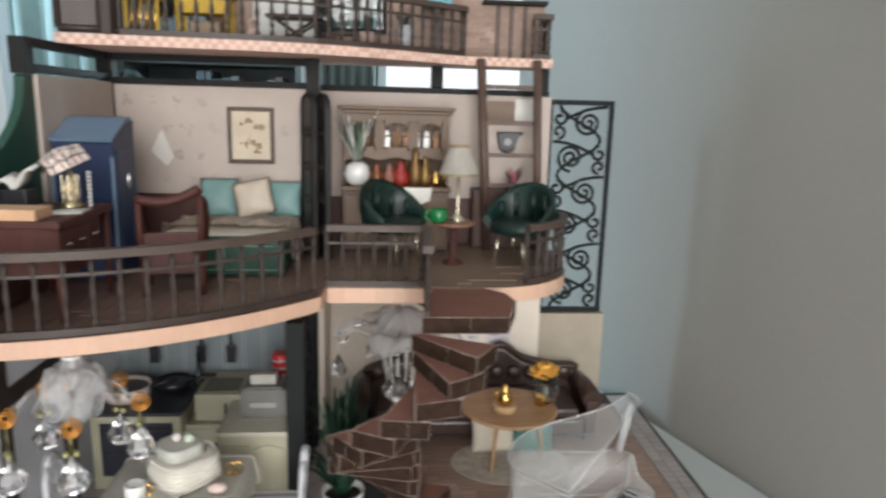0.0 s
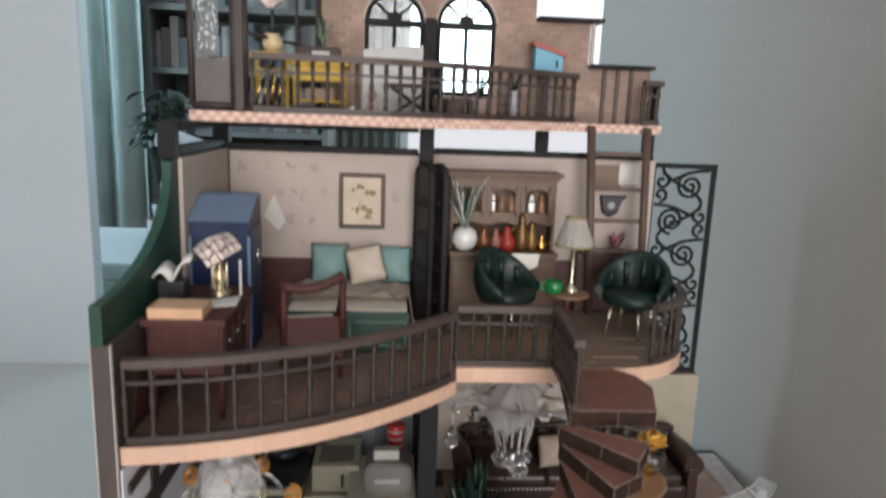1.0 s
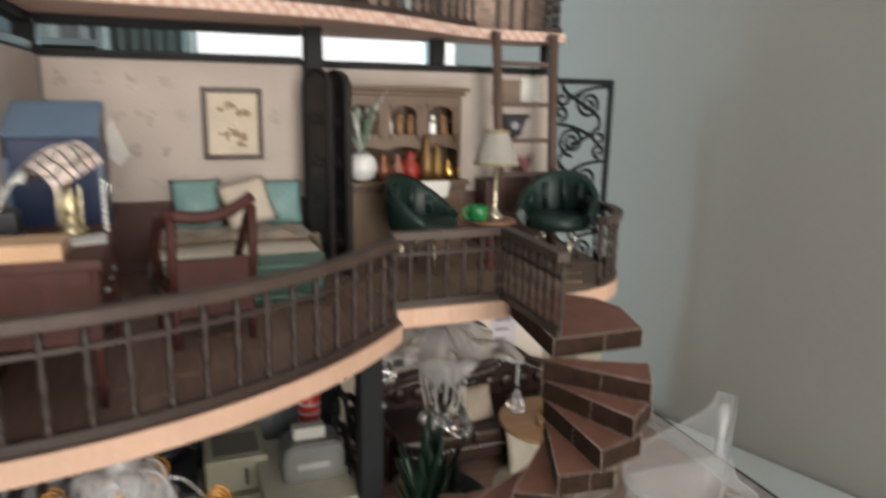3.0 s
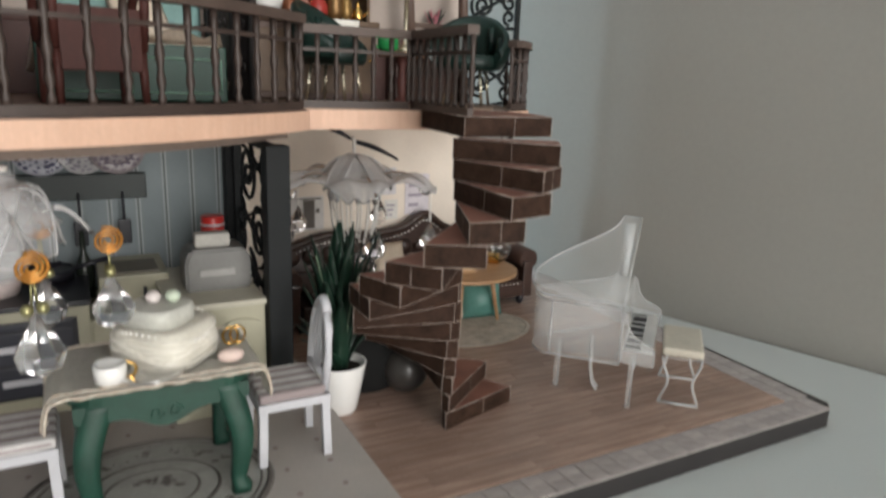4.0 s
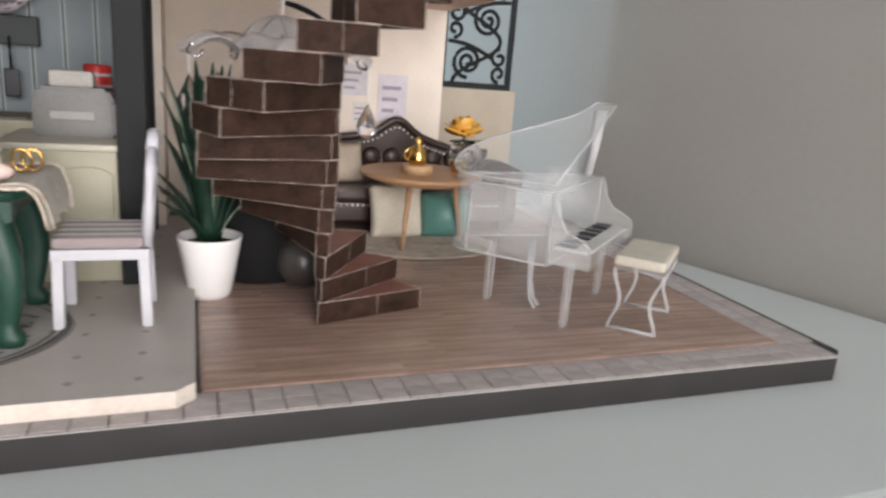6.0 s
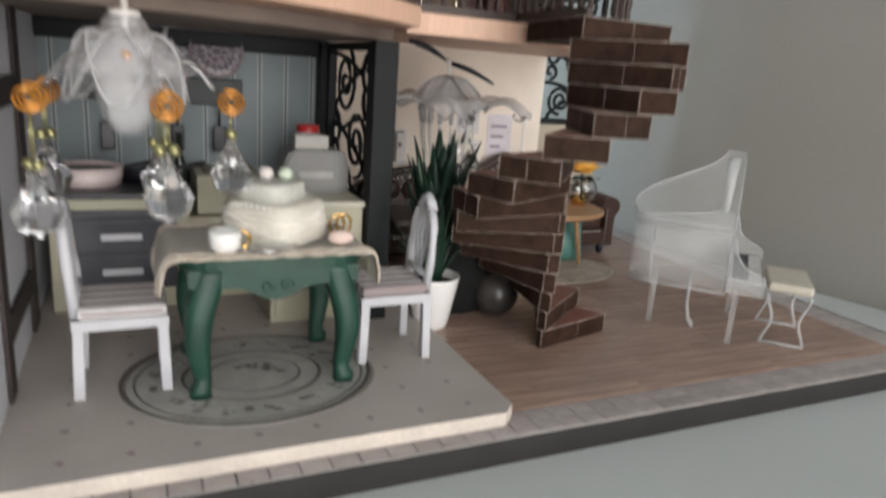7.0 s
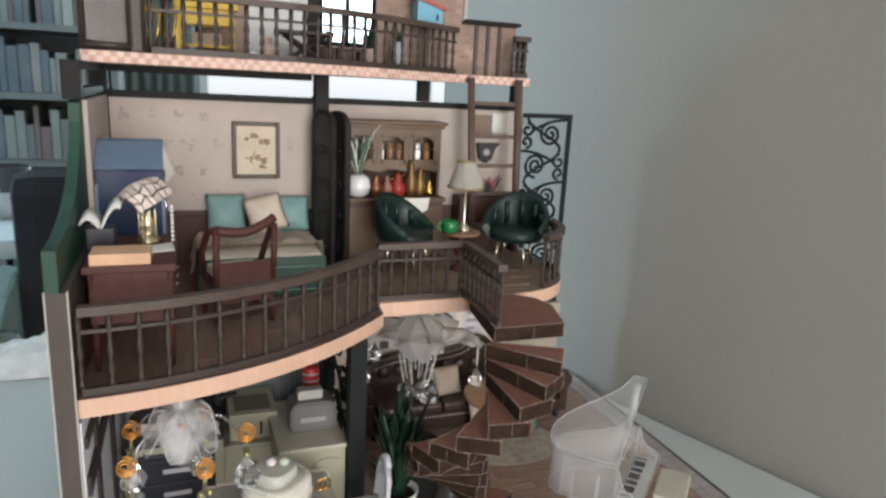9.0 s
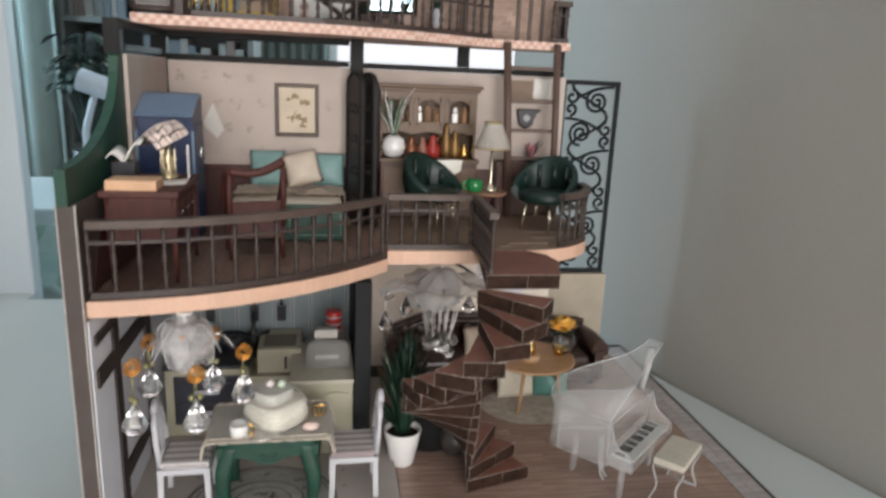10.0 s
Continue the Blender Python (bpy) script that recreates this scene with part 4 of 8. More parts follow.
def rug():
    bm = B()
    lathe(bm, [(0.0335, 0), (0.0335, 0.0003)], at=(-0.0720, 0.2465, TILE_Z), seg=56, squash=(1.02, 0.86))
    r = tagged(part("rug", bm, RUG_GREY), "round pale grey rug with dark printed rings", "rug")
    for rr, w in ((0.0326, 0.0011), (0.0300, 0.0004), (0.0182, 0.0006), (0.0125, 0.0004)):
        bm = B()
        n = 64
        pts = [(-0.0720 + rr * 1.02 * math.cos(2 * math.pi * i / n), 0.2465 + rr * 0.86 * math.sin(2 * math.pi * i / n), TILE_Z + 0.0004) for i in range(n)]
        tube(bm, pts, w, 4, closed=True, flat=0.15)
        part("printed_ring", bm, RUG_DARK, r)
    rnd = random.Random(8)
    for k in range(22):
        a, rr = 2 * math.pi * k / 16 + 0.1, 0.0242 if k < 16 else 0.006
        bm = B()
        for i in range(5):
            ball(bm, (-0.0720 + (rr + rnd.uniform(-.0022, .0022)) * 1.02 * math.cos(a + rnd.uniform(-.13, .13)), 0.2465 + (rr + rnd.uniform(-.002, .002)) * 0.86 * math.sin(a + rnd.uniform(-.13, .13)), TILE_Z + 0.0004), rnd.uniform(.0004, .0011), 6, stretch=(1.3, 0.7, 0.12))
        part("printed_leaf", bm, RUG_DARK, r)


rug()


def kitchen_units():
    # oven unit with dark drawers
    o = empty("oven_cabinet", (-0.1048, 0.3335, TILE_Z), "cream cabinet with black drawer fronts", "cabinet")
    bm = B()
    box(bm, -0.0212, -0.0240, 0, 0.0212, 0.0230, 0.0380, 0.0005)
    part("body", bm, CREAM_PAINT, o)
    bm = B()
    box(bm, -0.0168, -0.0246, 0.0070, 0.0172, -0.0240, 0.0345, 0.0002)
    part("front_frame", bm, BLACK, o)
    for k, (z0, z1) in enumerate(((0.0082, 0.0188), (0.0202, 0.0308), (0.0318, 0.0338))):
        bm = B()
        box(bm, -0.0156, -0.0252, z0, 0.0160, -0.0244, z1, 0.0003)
        d = part("drawer", bm, mat("navy_black_drawer", (0.022, 0.024, 0.036), 0.35), o, "navy-black drawer front")
        if k < 2:
            bm = B()
            box(bm, -0.0062, -0.0258, (z0 + z1) / 2 - 0.0011, 0.0062, -0.0251, (z0 + z1) / 2 + 0.0011, 0.0002)
            part("label_plate", bm, WHITE_PAINT, d, "pale label plate")
    bm = B()
    box(bm, -0.0218, -0.0250, 0.0380, 0.0218, 0.0230, 0.0398, 0.0004)
    part("hob", bm, BLACK, o, "black hob top")
    # pans
    for x, y, r, h, lab, m2 in ((-0.1150, 0.3285, 0.0118, 0.0066, "pale pink round pan", mat("pale_pink_enamel", (0.70, 0.60, 0.58), 0.3)), (-0.0960, 0.3415, 0.0090, 0.0040, "black frying pan with a long handle", BLACK)):
        p = empty("pan", (x, y, TILE_Z + 0.0398), lab, "pan", "pans on the hob")
        bm = B()
        lathe(bm, [(r * 0.9, 0), (r, h), (r * 0.95, h), (r * 0.85, 0.0008), (0.001, 0.0008)], seg=24)
        part("bowl", bm, m2, p)
        bm = B()
        lathe(bm, [(r * 0.90, h * 0.72), (r * 0.90, h * 0.78)], seg=20)
        part("filling", bm, LEATHER_BROWN if r > 0.01 else BLACK, p)
        bm = B()
        tube(bm, [(r * 0.9, 0, h * 0.8), (r + 0.012, 0.003, h + 0.0015)], 0.0010, 6)
        part("handle", bm, BLACK, p)
    # middle cupboard, lower, with an emblem
    c = empty("kitchen_cupboard", (-0.0690, 0.3350, TILE_Z), "pale cream cupboard with a door emblem", "cabinet")
    bm = B()
    box(bm, -0.0155, -0.0190, 0, 0.0155, 0.0210, 0.0300, 0.0005)
    part("body", bm, CREAM_PAINT, c)
    bm = B()
    box(bm, -0.0140, -0.0196, 0.0025, 0.0140, -0.0190, 0.0280, 0.0003)
    d = part("door", bm, CREAM_PAINT, c)
    bm = B()
    for k in (-1, 0, 1):
        ball(bm, (k * 0.0010, -0.0198, 0.0190 + (0.0008 if k == 0 else 0)), 0.0010, 8, stretch=(0.7, 0.3, 1.5))
    part("emblem", bm, RUG_DARK, d, "small dark crest")
    bm = B()
    box(bm, -0.0110, -0.0150, 0.0300, 0.0125, 0.0160, 0.0440, 0.0006)
    k = part("bread_box", bm, CREAM_PAINT, c, "cream box with a dark slot")
    bm = B()
    box(bm, -0.0080, -0.0120, 0.0439, 0.0095, 0.0060, 0.0446, 0.0002)
    part("dark_lid", bm, mat("brown_grey_lid", (0.16, 0.14, 0.11), 0.5), k, "brown-grey inset lid")
    bm = B()
    box(bm, 0.0035, -0.0154, 0.0325, 0.0048, -0.0148, 0.0395, 0.0002)
    part("slot", bm, BLACK, k)
    # right cupboard under the toaster
    c = empty("kitchen_cupboard", (-0.0445, 0.3035, TILE_Z), "pale cream cupboard with a raised door panel", "cabinet")
    bm = B()
    box(bm, -0.0160, -0.0190, 0, 0.0150, 0.0330, 0.0395, 0.0005)
    part("body", bm, CREAM_PAINT, c)
    bm = B()
    box(bm, -0.0166, -0.0198, 0.0395, 0.0156, 0.0330, 0.0415, 0.0005)
    part("worktop", bm, mat("cream_worktop", (0.50, 0.475, 0.38), 0.4), c)
    bm = B()
    n = 10
    slab_xz(bm, [(0.0000, 0.0020), (0.0136, 0.0020), (0.0136, 0.0320)] + [(0.0068 + 0.0068 * math.cos(math.pi * i / n), 0.0320 + 0.0030 * math.sin(math.pi * i / n)) for i in range(1, n)] + [(0.0000, 0.0320)], -0.0200, -0.0190)
    part("door", bm, CREAM_PAINT, c)
    bm = B()
    box(bm, -0.0145, -0.0198, 0.0020, -0.0020, -0.0190, 0.0350, 0.0004)
    part("door", bm, CREAM_PAINT, c)
    # toaster and red tin
    t = empty("toaster", (-0.0425, 0.3060, TILE_Z + 0.0415), "grey toaster with a pale name plate", "toaster")
    bm = B()
    slab_xz(bm, [(-0.0108, 0), (0.0118, 0), (0.0118, 0.0110), (0.0098, 0.0150), (-0.0088, 0.0150), (-0.0108, 0.0110)], -0.0075, 0.0075)
    bmesh.ops.bevel(bm, geom=bm.edges[:], offset=0.0009, segments=2, affect="EDGES")
    part("body", bm, mat("grey_toaster", (0.15, 0.148, 0.14), 0.4), t)
    bm = B()
    box(bm, -0.0060, -0.0080, 0.0055, 0.0060, -0.0074, 0.0080, 0.0002)
    part("name_plate", bm, mat("grey_plate", (0.30, 0.295, 0.28), 0.5), t, "pale plate")
    bm = B()
    box(bm, -0.0066, -0.0030, 0.0148, 0.0056, 0.0030, 0.0198, 0.0010)
    part("toast", bm, mat("pale_toast", (0.40, 0.385, 0.35), 0.7), t)
    s = empty("tin", (-0.0385, 0.3290, TILE_Z + 0.0415), "red and white banded tin", "tin")
    bm = B()
    lathe(bm, [(0.0044, 0), (0.0044, 0.0208), (0.0040, 0.0213)], seg=20)
    part("body", bm, RED, s)
    for z in (0.0100, 0.0138, 0.0176):
        bm = B()
        lathe(bm, [(0.0046, z), (0.0046, z + 0.0009)], seg=20)
        part("band", bm, WHITE_PAINT, s)
    # wall board with hooks, plates above
    h = empty("hook_board", (-0.0905, 0.3550, 0.8390), "dark board with hanging kitchen tools", "shelf")
    bm = B()
    box(bm, -0.0310, -0.0032, 0, 0.0310, 0.0012, 0.0100, 0.0004)
    part("board", bm, mat("dark_green_board", (0.010, 0.018, 0.017), 0.5), h)
    for k, x in enumerate((-0.018, 0.0065, 0.022)):
        bm = B()
        tube(bm, [(x, -0.0036, 0.003), (x, -0.0036, -0.0085)], 0.0005, 6)
        box(bm, x - 0.0024, -0.0042, -0.0180, x + 0.0024, -0.0032, -0.0082, 0.0005)
        part("spatula" if k != 1 else "ladle", bm, BLACK, h)
    rnd = random.Random(3)
    looks = (("blue and white flowered plate leaning on the wall", (0.40, 0.40, 0.46), (0.035, 0.035, 0.09)),
             ("pale plate with grey leaf motif leaning on the wall", (0.44, 0.43, 0.44), (0.24, 0.22, 0.26)),
             ("mauve-brown plate with a flowered centre", (0.25, 0.215, 0.225), (0.12, 0.09, 0.125)))
    for i, (x, r, turn) in enumerate(((-0.0950, 0.0104, 0), (-0.0820, 0.0098, 24), (-0.0695, 0.0102, 0))):
        lab, tone, ink = looks[i]
        p = empty("plate", (x, 0.3520 - 0.0016 * (i != 1), 0.8491), lab, "plate", "plates on the board")
        stand = Matrix.Translation((0, 0, r)) @ Matrix.Rotation(radians(turn), 4, "Z") @ Matrix.Rotation(radians(84), 4, "X")
        bm = B()
        lathe(bm, [(0.001, 0), (r * 0.6, 0.0002), (r, 0.0014), (r * 0.98, 0.0018), (r * 0.6, 0.0007), (0.001, 0.0006)], seg=30)
        moved(bm.verts, stand)
        part("dish", bm, mat("patterned_china", tone, 0.3, vary=0.12, scale=400), p)
        bm = B()
        for rr, n, size in ((0.86, 26, 0.00075), (0.70, 18, 0.0009), (0.52, 14, 0.0009), (0.30, 7, 0.0011), (0.0, 1, 0.0014)):
            for k in range(n):
                a = 2 * math.pi * k / n + rnd.uniform(-0.1, 0.1)
                ball(bm, (r * rr * math.cos(a), r * rr * math.sin(a), 0.0007 + 0.0011 * max(0, rr - 0.55) / 0.4), size * rnd.uniform(0.6, 1.35), 6, stretch=(1, 0.7, 0.18))
        if i == 2:
            tube(bm, [(r * 0.62 * math.cos(a * math.pi / 14), r * 0.62 * math.sin(a * math.pi / 14), 0.0008) for a in range(28)], 0.0003, 4, closed=True)
        moved(bm.verts, stand)
        part("painted_pattern", bm, mat("plate_print", ink, 0.4), p)
    # dark bottle on the unit
    b = empty("bottle", (-0.0840, 0.3450, TILE_Z + 0.0300), "slim dark bottle beside the hob", "bottle")
    bm = B()
    lathe(bm, [(0.0030, 0), (0.0032, 0.012), (0.0012, 0.018), (0.0010, 0.026), (0.0013, 0.0265)], seg=14)
    part("body", bm, mat("dark_glass", (0.02, 0.025, 0.02), 0.15), b)


kitchen_units()


def lattice(w, h):
    """Scrollwork of an iron panel in its own plane: u across, v up. A swaying stem with a large scroll in each bend and small curls beside it."""
    n = max(4, round(h / w / 0.56))
    lines = [[(w * (0.5 - 0.36 * math.cos(math.pi * n * i / 72)), h * i / 72) for i in range(73)]]
    for k in range(n):
        side = 1 if k % 2 else -1
        v = h * (k + 0.5) / n
        lines.append(spiral(w * (0.5 + side * 0.14), v, w * 0.235, 2.1, math.pi / 2 if side > 0 else -math.pi / 2, 32, 0.10, side))
        lines.append(spiral(w * (0.5 - side * 0.36), v + h * 0.12 / n, w * 0.135, 1.15, math.pi / 2, 18, 0.25, -side))
        lines.append(spiral(w * (0.5 - side * 0.37), v - h * 0.26 / n, w * 0.120, 1.05, -math.pi / 2, 16, 0.30, side))
        a, b = (w * (0.5 - side * 0.25), v + h * 0.1 / n), (w * (0.5 + side * 0.46), v + h * 0.46 / n)
        lines.append([(a[0] + (b[0] - a[0]) * i / 10, a[1] + (b[1] - a[1]) * i / 10 + h * 0.09 / n * math.sin(math.pi * i / 10)) for i in range(11)])
    return lines


def iron_panel(at, rz, w, h, label, r=0.00085):
    p = empty("iron_screen", at, label, "screen", rz=rz)
    for u0, v0, u1, v1 in ((0, 0, 0.0028, h), (w - 0.0028, 0, w, h), (0.0028, 0, w - 0.0028, 0.0030), (0.0028, h - 0.0030, w - 0.0028, h)):
        bm = B()
        box(bm, u0, -0.0012, v0, u1, 0.0012, v1, 0.0003)
        part("frame", bm, IRON, p)
    for ln in lattice(w - 0.005, h - 0.006):
        bm = B()
        tube(bm, [(u + 0.0025, 0, v + 0.003) for u, v in ln], r, 6)
        part("scroll", bm, IRON, p)
    return p


iron_panel((0.1115, 0.4065, 0.8335), 0, 0.0405, 0.1325, "black iron scrollwork screen beside the sitting room", 0.00105)
iron_panel((-0.0250, 0.2876, TILE_Z), 90, 0.0613, UP0 - 0.0038 - TILE_Z, "black iron scrollwork panel between kitchen and lounge", 0.0008)


def crystal_drop(bm, at, h, r, mi=0):
    """A faceted drop, hanging from its tip."""
    seg = 7
    prof = [(0.0003, 0), (r * 0.42, -h * 0.25), (r, -h * 0.62), (r * 0.78, -h * 0.85), (0.0004, -h)]
    vs = lathe(bm, prof[::-1], at, seg, mi)
    for v in vs:
        for f in v.link_faces:
            f.smooth = False


def petal_ring(parent, n, reach, z, arch, drop, half, ribs=True):
    """Clear moulded petals round a centre, ribbed lengthwise, with bright rims."""
    rim = mat("petal_rim", (0.93, 0.93, 0.94), 0.15, glass=0.62, ior=1.3)
    for k in range(n):
        a = 2 * math.pi * (k + 0.35) / n
        d, t = Vector((math.cos(a), math.sin(a), 0)), Vector((-math.sin(a), math.cos(a), 0))
        rows = []
        for i in range(11):
            q = i / 10
            mid = d * reach * (0.08 + 0.92 * q) + Vector((0, 0, z + arch * math.sin(math.pi * min(1, q * 1.1)) + drop * q * q))
            w = half * math.sin(math.pi * (0.10 + 0.84 * q)) ** 0.8
            rows.append([mid + t * w * s + Vector((0, 0, -0.22 * w * s * s + 0.0006 * math.cos(s * 12))) for s in (-1, -0.75, -0.5, -0.25, 0, 0.25, 0.5, 0.75, 1)])
        bm = B()
        vs = [[bm.verts.new(p) for p in r] for r in rows]
        fs = [bm.faces.new((vs[i][j], vs[i + 1][j], vs[i + 1][j + 1], vs[i][j + 1])) for i in range(10) for j in range(8)]
        bmesh.ops.solidify(bm, geom=fs, thickness=0.0004)
        pt = part("petal", bm, FROST, parent, smooth=True)
        bm = B()
        tube(bm, [r[0] for r in rows] + [r[8] for r in rows[::-1]], 0.00030, 5, closed=True)
        part("petal_rim", bm, rim, pt)
        for j in (2, 4, 6) if ribs else ():
            bm = B()
            tube(bm, [r[j] for r in rows[1:10]], 0.00018, 4)
            part("petal_rib", bm, rim, pt)


def kitchen_chandelier():
    c = empty("chandelier", (-0.1010, 0.2430, UP0 + 0.0030), "clear chandelier with amber wire arms and crystal drops", "chandelier")
    bm = B()
    tube(bm, [(0, 0, -0.0035), (0, 0, -0.0120)], 0.0008, 8)
    lathe(bm, [(0.0035, -0.0080), (0.0035, -0.0068)], seg=12)
    part("stem", bm, PEARL, c)
    bm = B()
    lathe(bm, [(0.0020, -0.0060), (0.0042, -0.0090), (0.0060, -0.0150), (0.0125, -0.0205), (0.0122, -0.0209), (0.0052, -0.0160), (0.0034, -0.0100), (0.0016, -0.0068)], seg=30, wave=0.10, waves=6)
    part("upper_petals", bm, FROST, c)
    petal_ring(c, 6, 0.0138, -0.0130, 0.0040, -0.0140, 0.0066, False)
    bm = B()
    lathe(bm, [(0.0028, -0.0345), (0.0052, -0.0310), (0.0070, -0.0235), (0.0066, -0.0210), (0.0060, -0.0212), (0.0062, -0.0235), (0.0046, -0.0305), (0.0024, -0.0338)], seg=24, wave=0.06, waves=8)
    part("glass_cup", bm, FROST, c)
    bm = B()
    ball(bm, (0, -0.006, -0.0165), 0.0013, 10)
    part("amber_bead", bm, COPPER, c)
    for k in range(5):
        a = radians(72 * k)
        d = Vector((math.cos(a), math.sin(a), 0))
        arm = []
        for i in range(12):
            q = i / 11
            arm.append(d * (0.006 + 0.0138 * q) + Vector((0, 0, -0.0225 + 0.0055 * math.sin(q * math.pi * 1.1))))
        side = Vector((-d.y, d.x, 0))
        bm = B()
        tube(bm, arm, 0.00055, 6)
        ar = part("arm", bm, CRYSTAL, c, "clear curved arm")
        # amber wire wound into an upright spiral, tilted back a little
        coil = [d * 0.0228 + Vector((r * math.cos(b), 0.5 * r * math.sin(b) + 0.0012 * (r / 0.005), -0.0262 + 0.86 * r * math.sin(b))) for b, r in ((math.pi * 0.6 - i * 0.40, 0.0036 * (1 - i / 56)) for i in range(46))]
        bm = B()
        tube(bm, coil, 0.00040, 6)
        part("coil", bm, COPPER, ar, "coiled amber wire")
        tip = d * 0.0228
        L = (0.0, 0.005, 0.0025, 0.006, 0.0015)[k]
        bm = B()
        for w in (-0.0006, 0.0006):
            tube(bm, [tip + side * w * 0.4 + Vector((0, 0, -0.0285)), tip + side * w + Vector((0, 0, -0.0330 - L))], 0.00025, 5)
            ball(bm, tip + side * w * 2.6 + Vector((0, 0, -0.0338 - L)), 0.0014, 8)
        part("bead_wire", bm, mat("brass_green", (0.42, 0.40, 0.20), 0.3, metal=0.8), ar)
        bm = B()
        crystal_drop(bm, tip + Vector((0, 0, -0.0345 - L)), 0.0150, 0.0054)
        part("crystal_drop", bm, CRYSTAL, ar)


kitchen_chandelier()


def lounge_chandelier():
    c = empty("chandelier", (0.0236, 0.3375, UP0), "clear petal chandelier with pearl chains and crystal drops", "chandelier")
    milky = mat("milky_clear_rib", (0.92, 0.92, 0.93), 0.15, glass=0.55, ior=1.3)
    # dark leaf-shaped strip under the slab, broken where the stem hangs
    for a, b, w in (((-0.0165, 0.0067, -0.0004), (-0.0008, 0.0027, -0.0072), 0.0014), ((0.0002, 0.0025, -0.0082), (0.0178, -0.0067, -0.0157), 0.0011)):
        a, b = Vector(a), Vector(b)
        lo, hi = [], []
        for i in range(11):
            q = i / 10
            m = a.lerp(b, q) + Vector((0, 0, 0.0012 * math.sin(math.pi * q)))
            k = w * (0.35 + 0.65 * math.sin(math.pi * min(1.0, 0.12 + q * 0.9)))
            lo.append(m - Vector((0, 0, k)))
            hi.append(m + Vector((0, 0.0006, k)))
        bm = B()
        ribbon(bm, lo, hi, thick=0.0009)
        part("bracket", bm, BLACK, c, "thin dark curved strip")
    bm = B()
    tube(bm, [(-0.0002, 0.0024, -0.0062), (0.0006, 0.0016, -0.0080), (0, 0.0004, -0.0110), (0, 0, -0.0150)], 0.0008, 8)
    part("hanger", bm, PEARL, c)
    # five broad wavy petals, dipping and rising again towards the tip
    for k in range(5):
        a = radians(-34 + 72 * k)
        d, t = Vector((math.cos(a), math.sin(a), 0)), Vector((-math.sin(a), math.cos(a), 0))
        rows = []
        for i in range(15):
            q = i / 14
            dip = min(1.0, q / 0.45)
            z = -0.0130 - 0.0110 * dip * dip * (3 - 2 * dip) + 0.0042 * math.sin(math.pi * max(0.0, (q - 0.45) / 0.55)) - 0.0035 * q ** 3
            w = 0.0142 * math.sin(math.pi * (0.06 + 0.86 * q)) ** 0.75
            rows.append([d * (0.0012 + 0.0350 * q - 0.004 * s * s * q) + t * w * s + Vector((0, 0, z - 0.18 * w * s * s + 0.0013 * q * math.sin(5.5 * s + k))) for s in (j / 6 - 1 for j in range(13))])
        bm = B()
        vs = [[bm.verts.new(p) for p in r] for r in rows]
        fs = [bm.faces.new((vs[i][j], vs[i + 1][j], vs[i + 1][j + 1], vs[i][j + 1])) for i in range(14) for j in range(12)]
        bmesh.ops.solidify(bm, geom=fs, thickness=0.0004)
        pt = part("petal", bm, MILK, c, smooth=True)
        bm = B()
        tube(bm, [r[0] for r in rows] + rows[-1][1:12] + [r[12] for r in rows[::-1]], 0.00034, 5, closed=True)
        part("petal_rim", bm, milky, pt)
    # bell of thick clear ribs, a chain of pearls from each
    for k in range(14):
        a = 2 * math.pi * k / 14
        d = Vector((math.cos(a), math.sin(a), 0))
        bm = B()
        tube(bm, [d * (0.0012 + 0.0098 * math.sin(b)) + Vector((0, 0, -0.0290 + 0.0110 * math.cos(b))) for b in (math.pi * 0.62 * i / 10 for i in range(11))], 0.0010, 8)
        part("clear_rib", bm, milky, c)
        bm = B()
        n = 13 + (k * 7) % 5
        for i in range(n):
            ball(bm, d * (0.0106 - 0.0035 * (i / n) ** 2) + Vector((0, 0, -0.0325 - 0.00135 * i)), 0.00062, 6)
        part("bead_chain", bm, PEARL, c)
        if k % 2 == 0:
            bm = B()
            crystal_drop(bm, d * 0.0072 + Vector((0, 0, -0.0325 - 0.00135 * n)), 0.0122, 0.0042)
            part("crystal_drop", bm, CRYSTAL, c)
    # curled silver hooks between the petals, each with a beaded drop
    for k in range(5):
        a = radians(-24 + 72 * k)
        d = Vector((math.cos(a), math.sin(a), 0))
        bm = B()
        arm = [d * (0.006 + 0.0255 * i / 8) + Vector((0, 0, -0.0255 + 0.0046 * math.sin(math.pi * i / 8))) for i in range(9)]
        arm += [d * (0.0315 + 0.0026 * math.sin(i * 0.7)) + Vector((0, 0, -0.0279 + 0.0024 * math.cos(i * 0.7))) for i in range(8)]
        tube(bm, arm, 0.0006, 6)
        ar = part("arm", bm, SILVER, c, "curled silver wire")
        tip = d * 0.0338
        n = (10, 6, 8, 5, 7)[k]
        bm = B()
        for i in range(n):
            ball(bm, tip + Vector((0, 0, -0.0300 - 0.0013 * i)), 0.00058, 6)
        part("bead_chain", bm, PEARL, ar)
        bm = B()
        crystal_drop(bm, tip + Vector((0, 0, -0.0300 - 0.0013 * n)), 0.0132, 0.0044)
        part("crystal_drop", bm, CRYSTAL, ar)


lounge_chandelier()


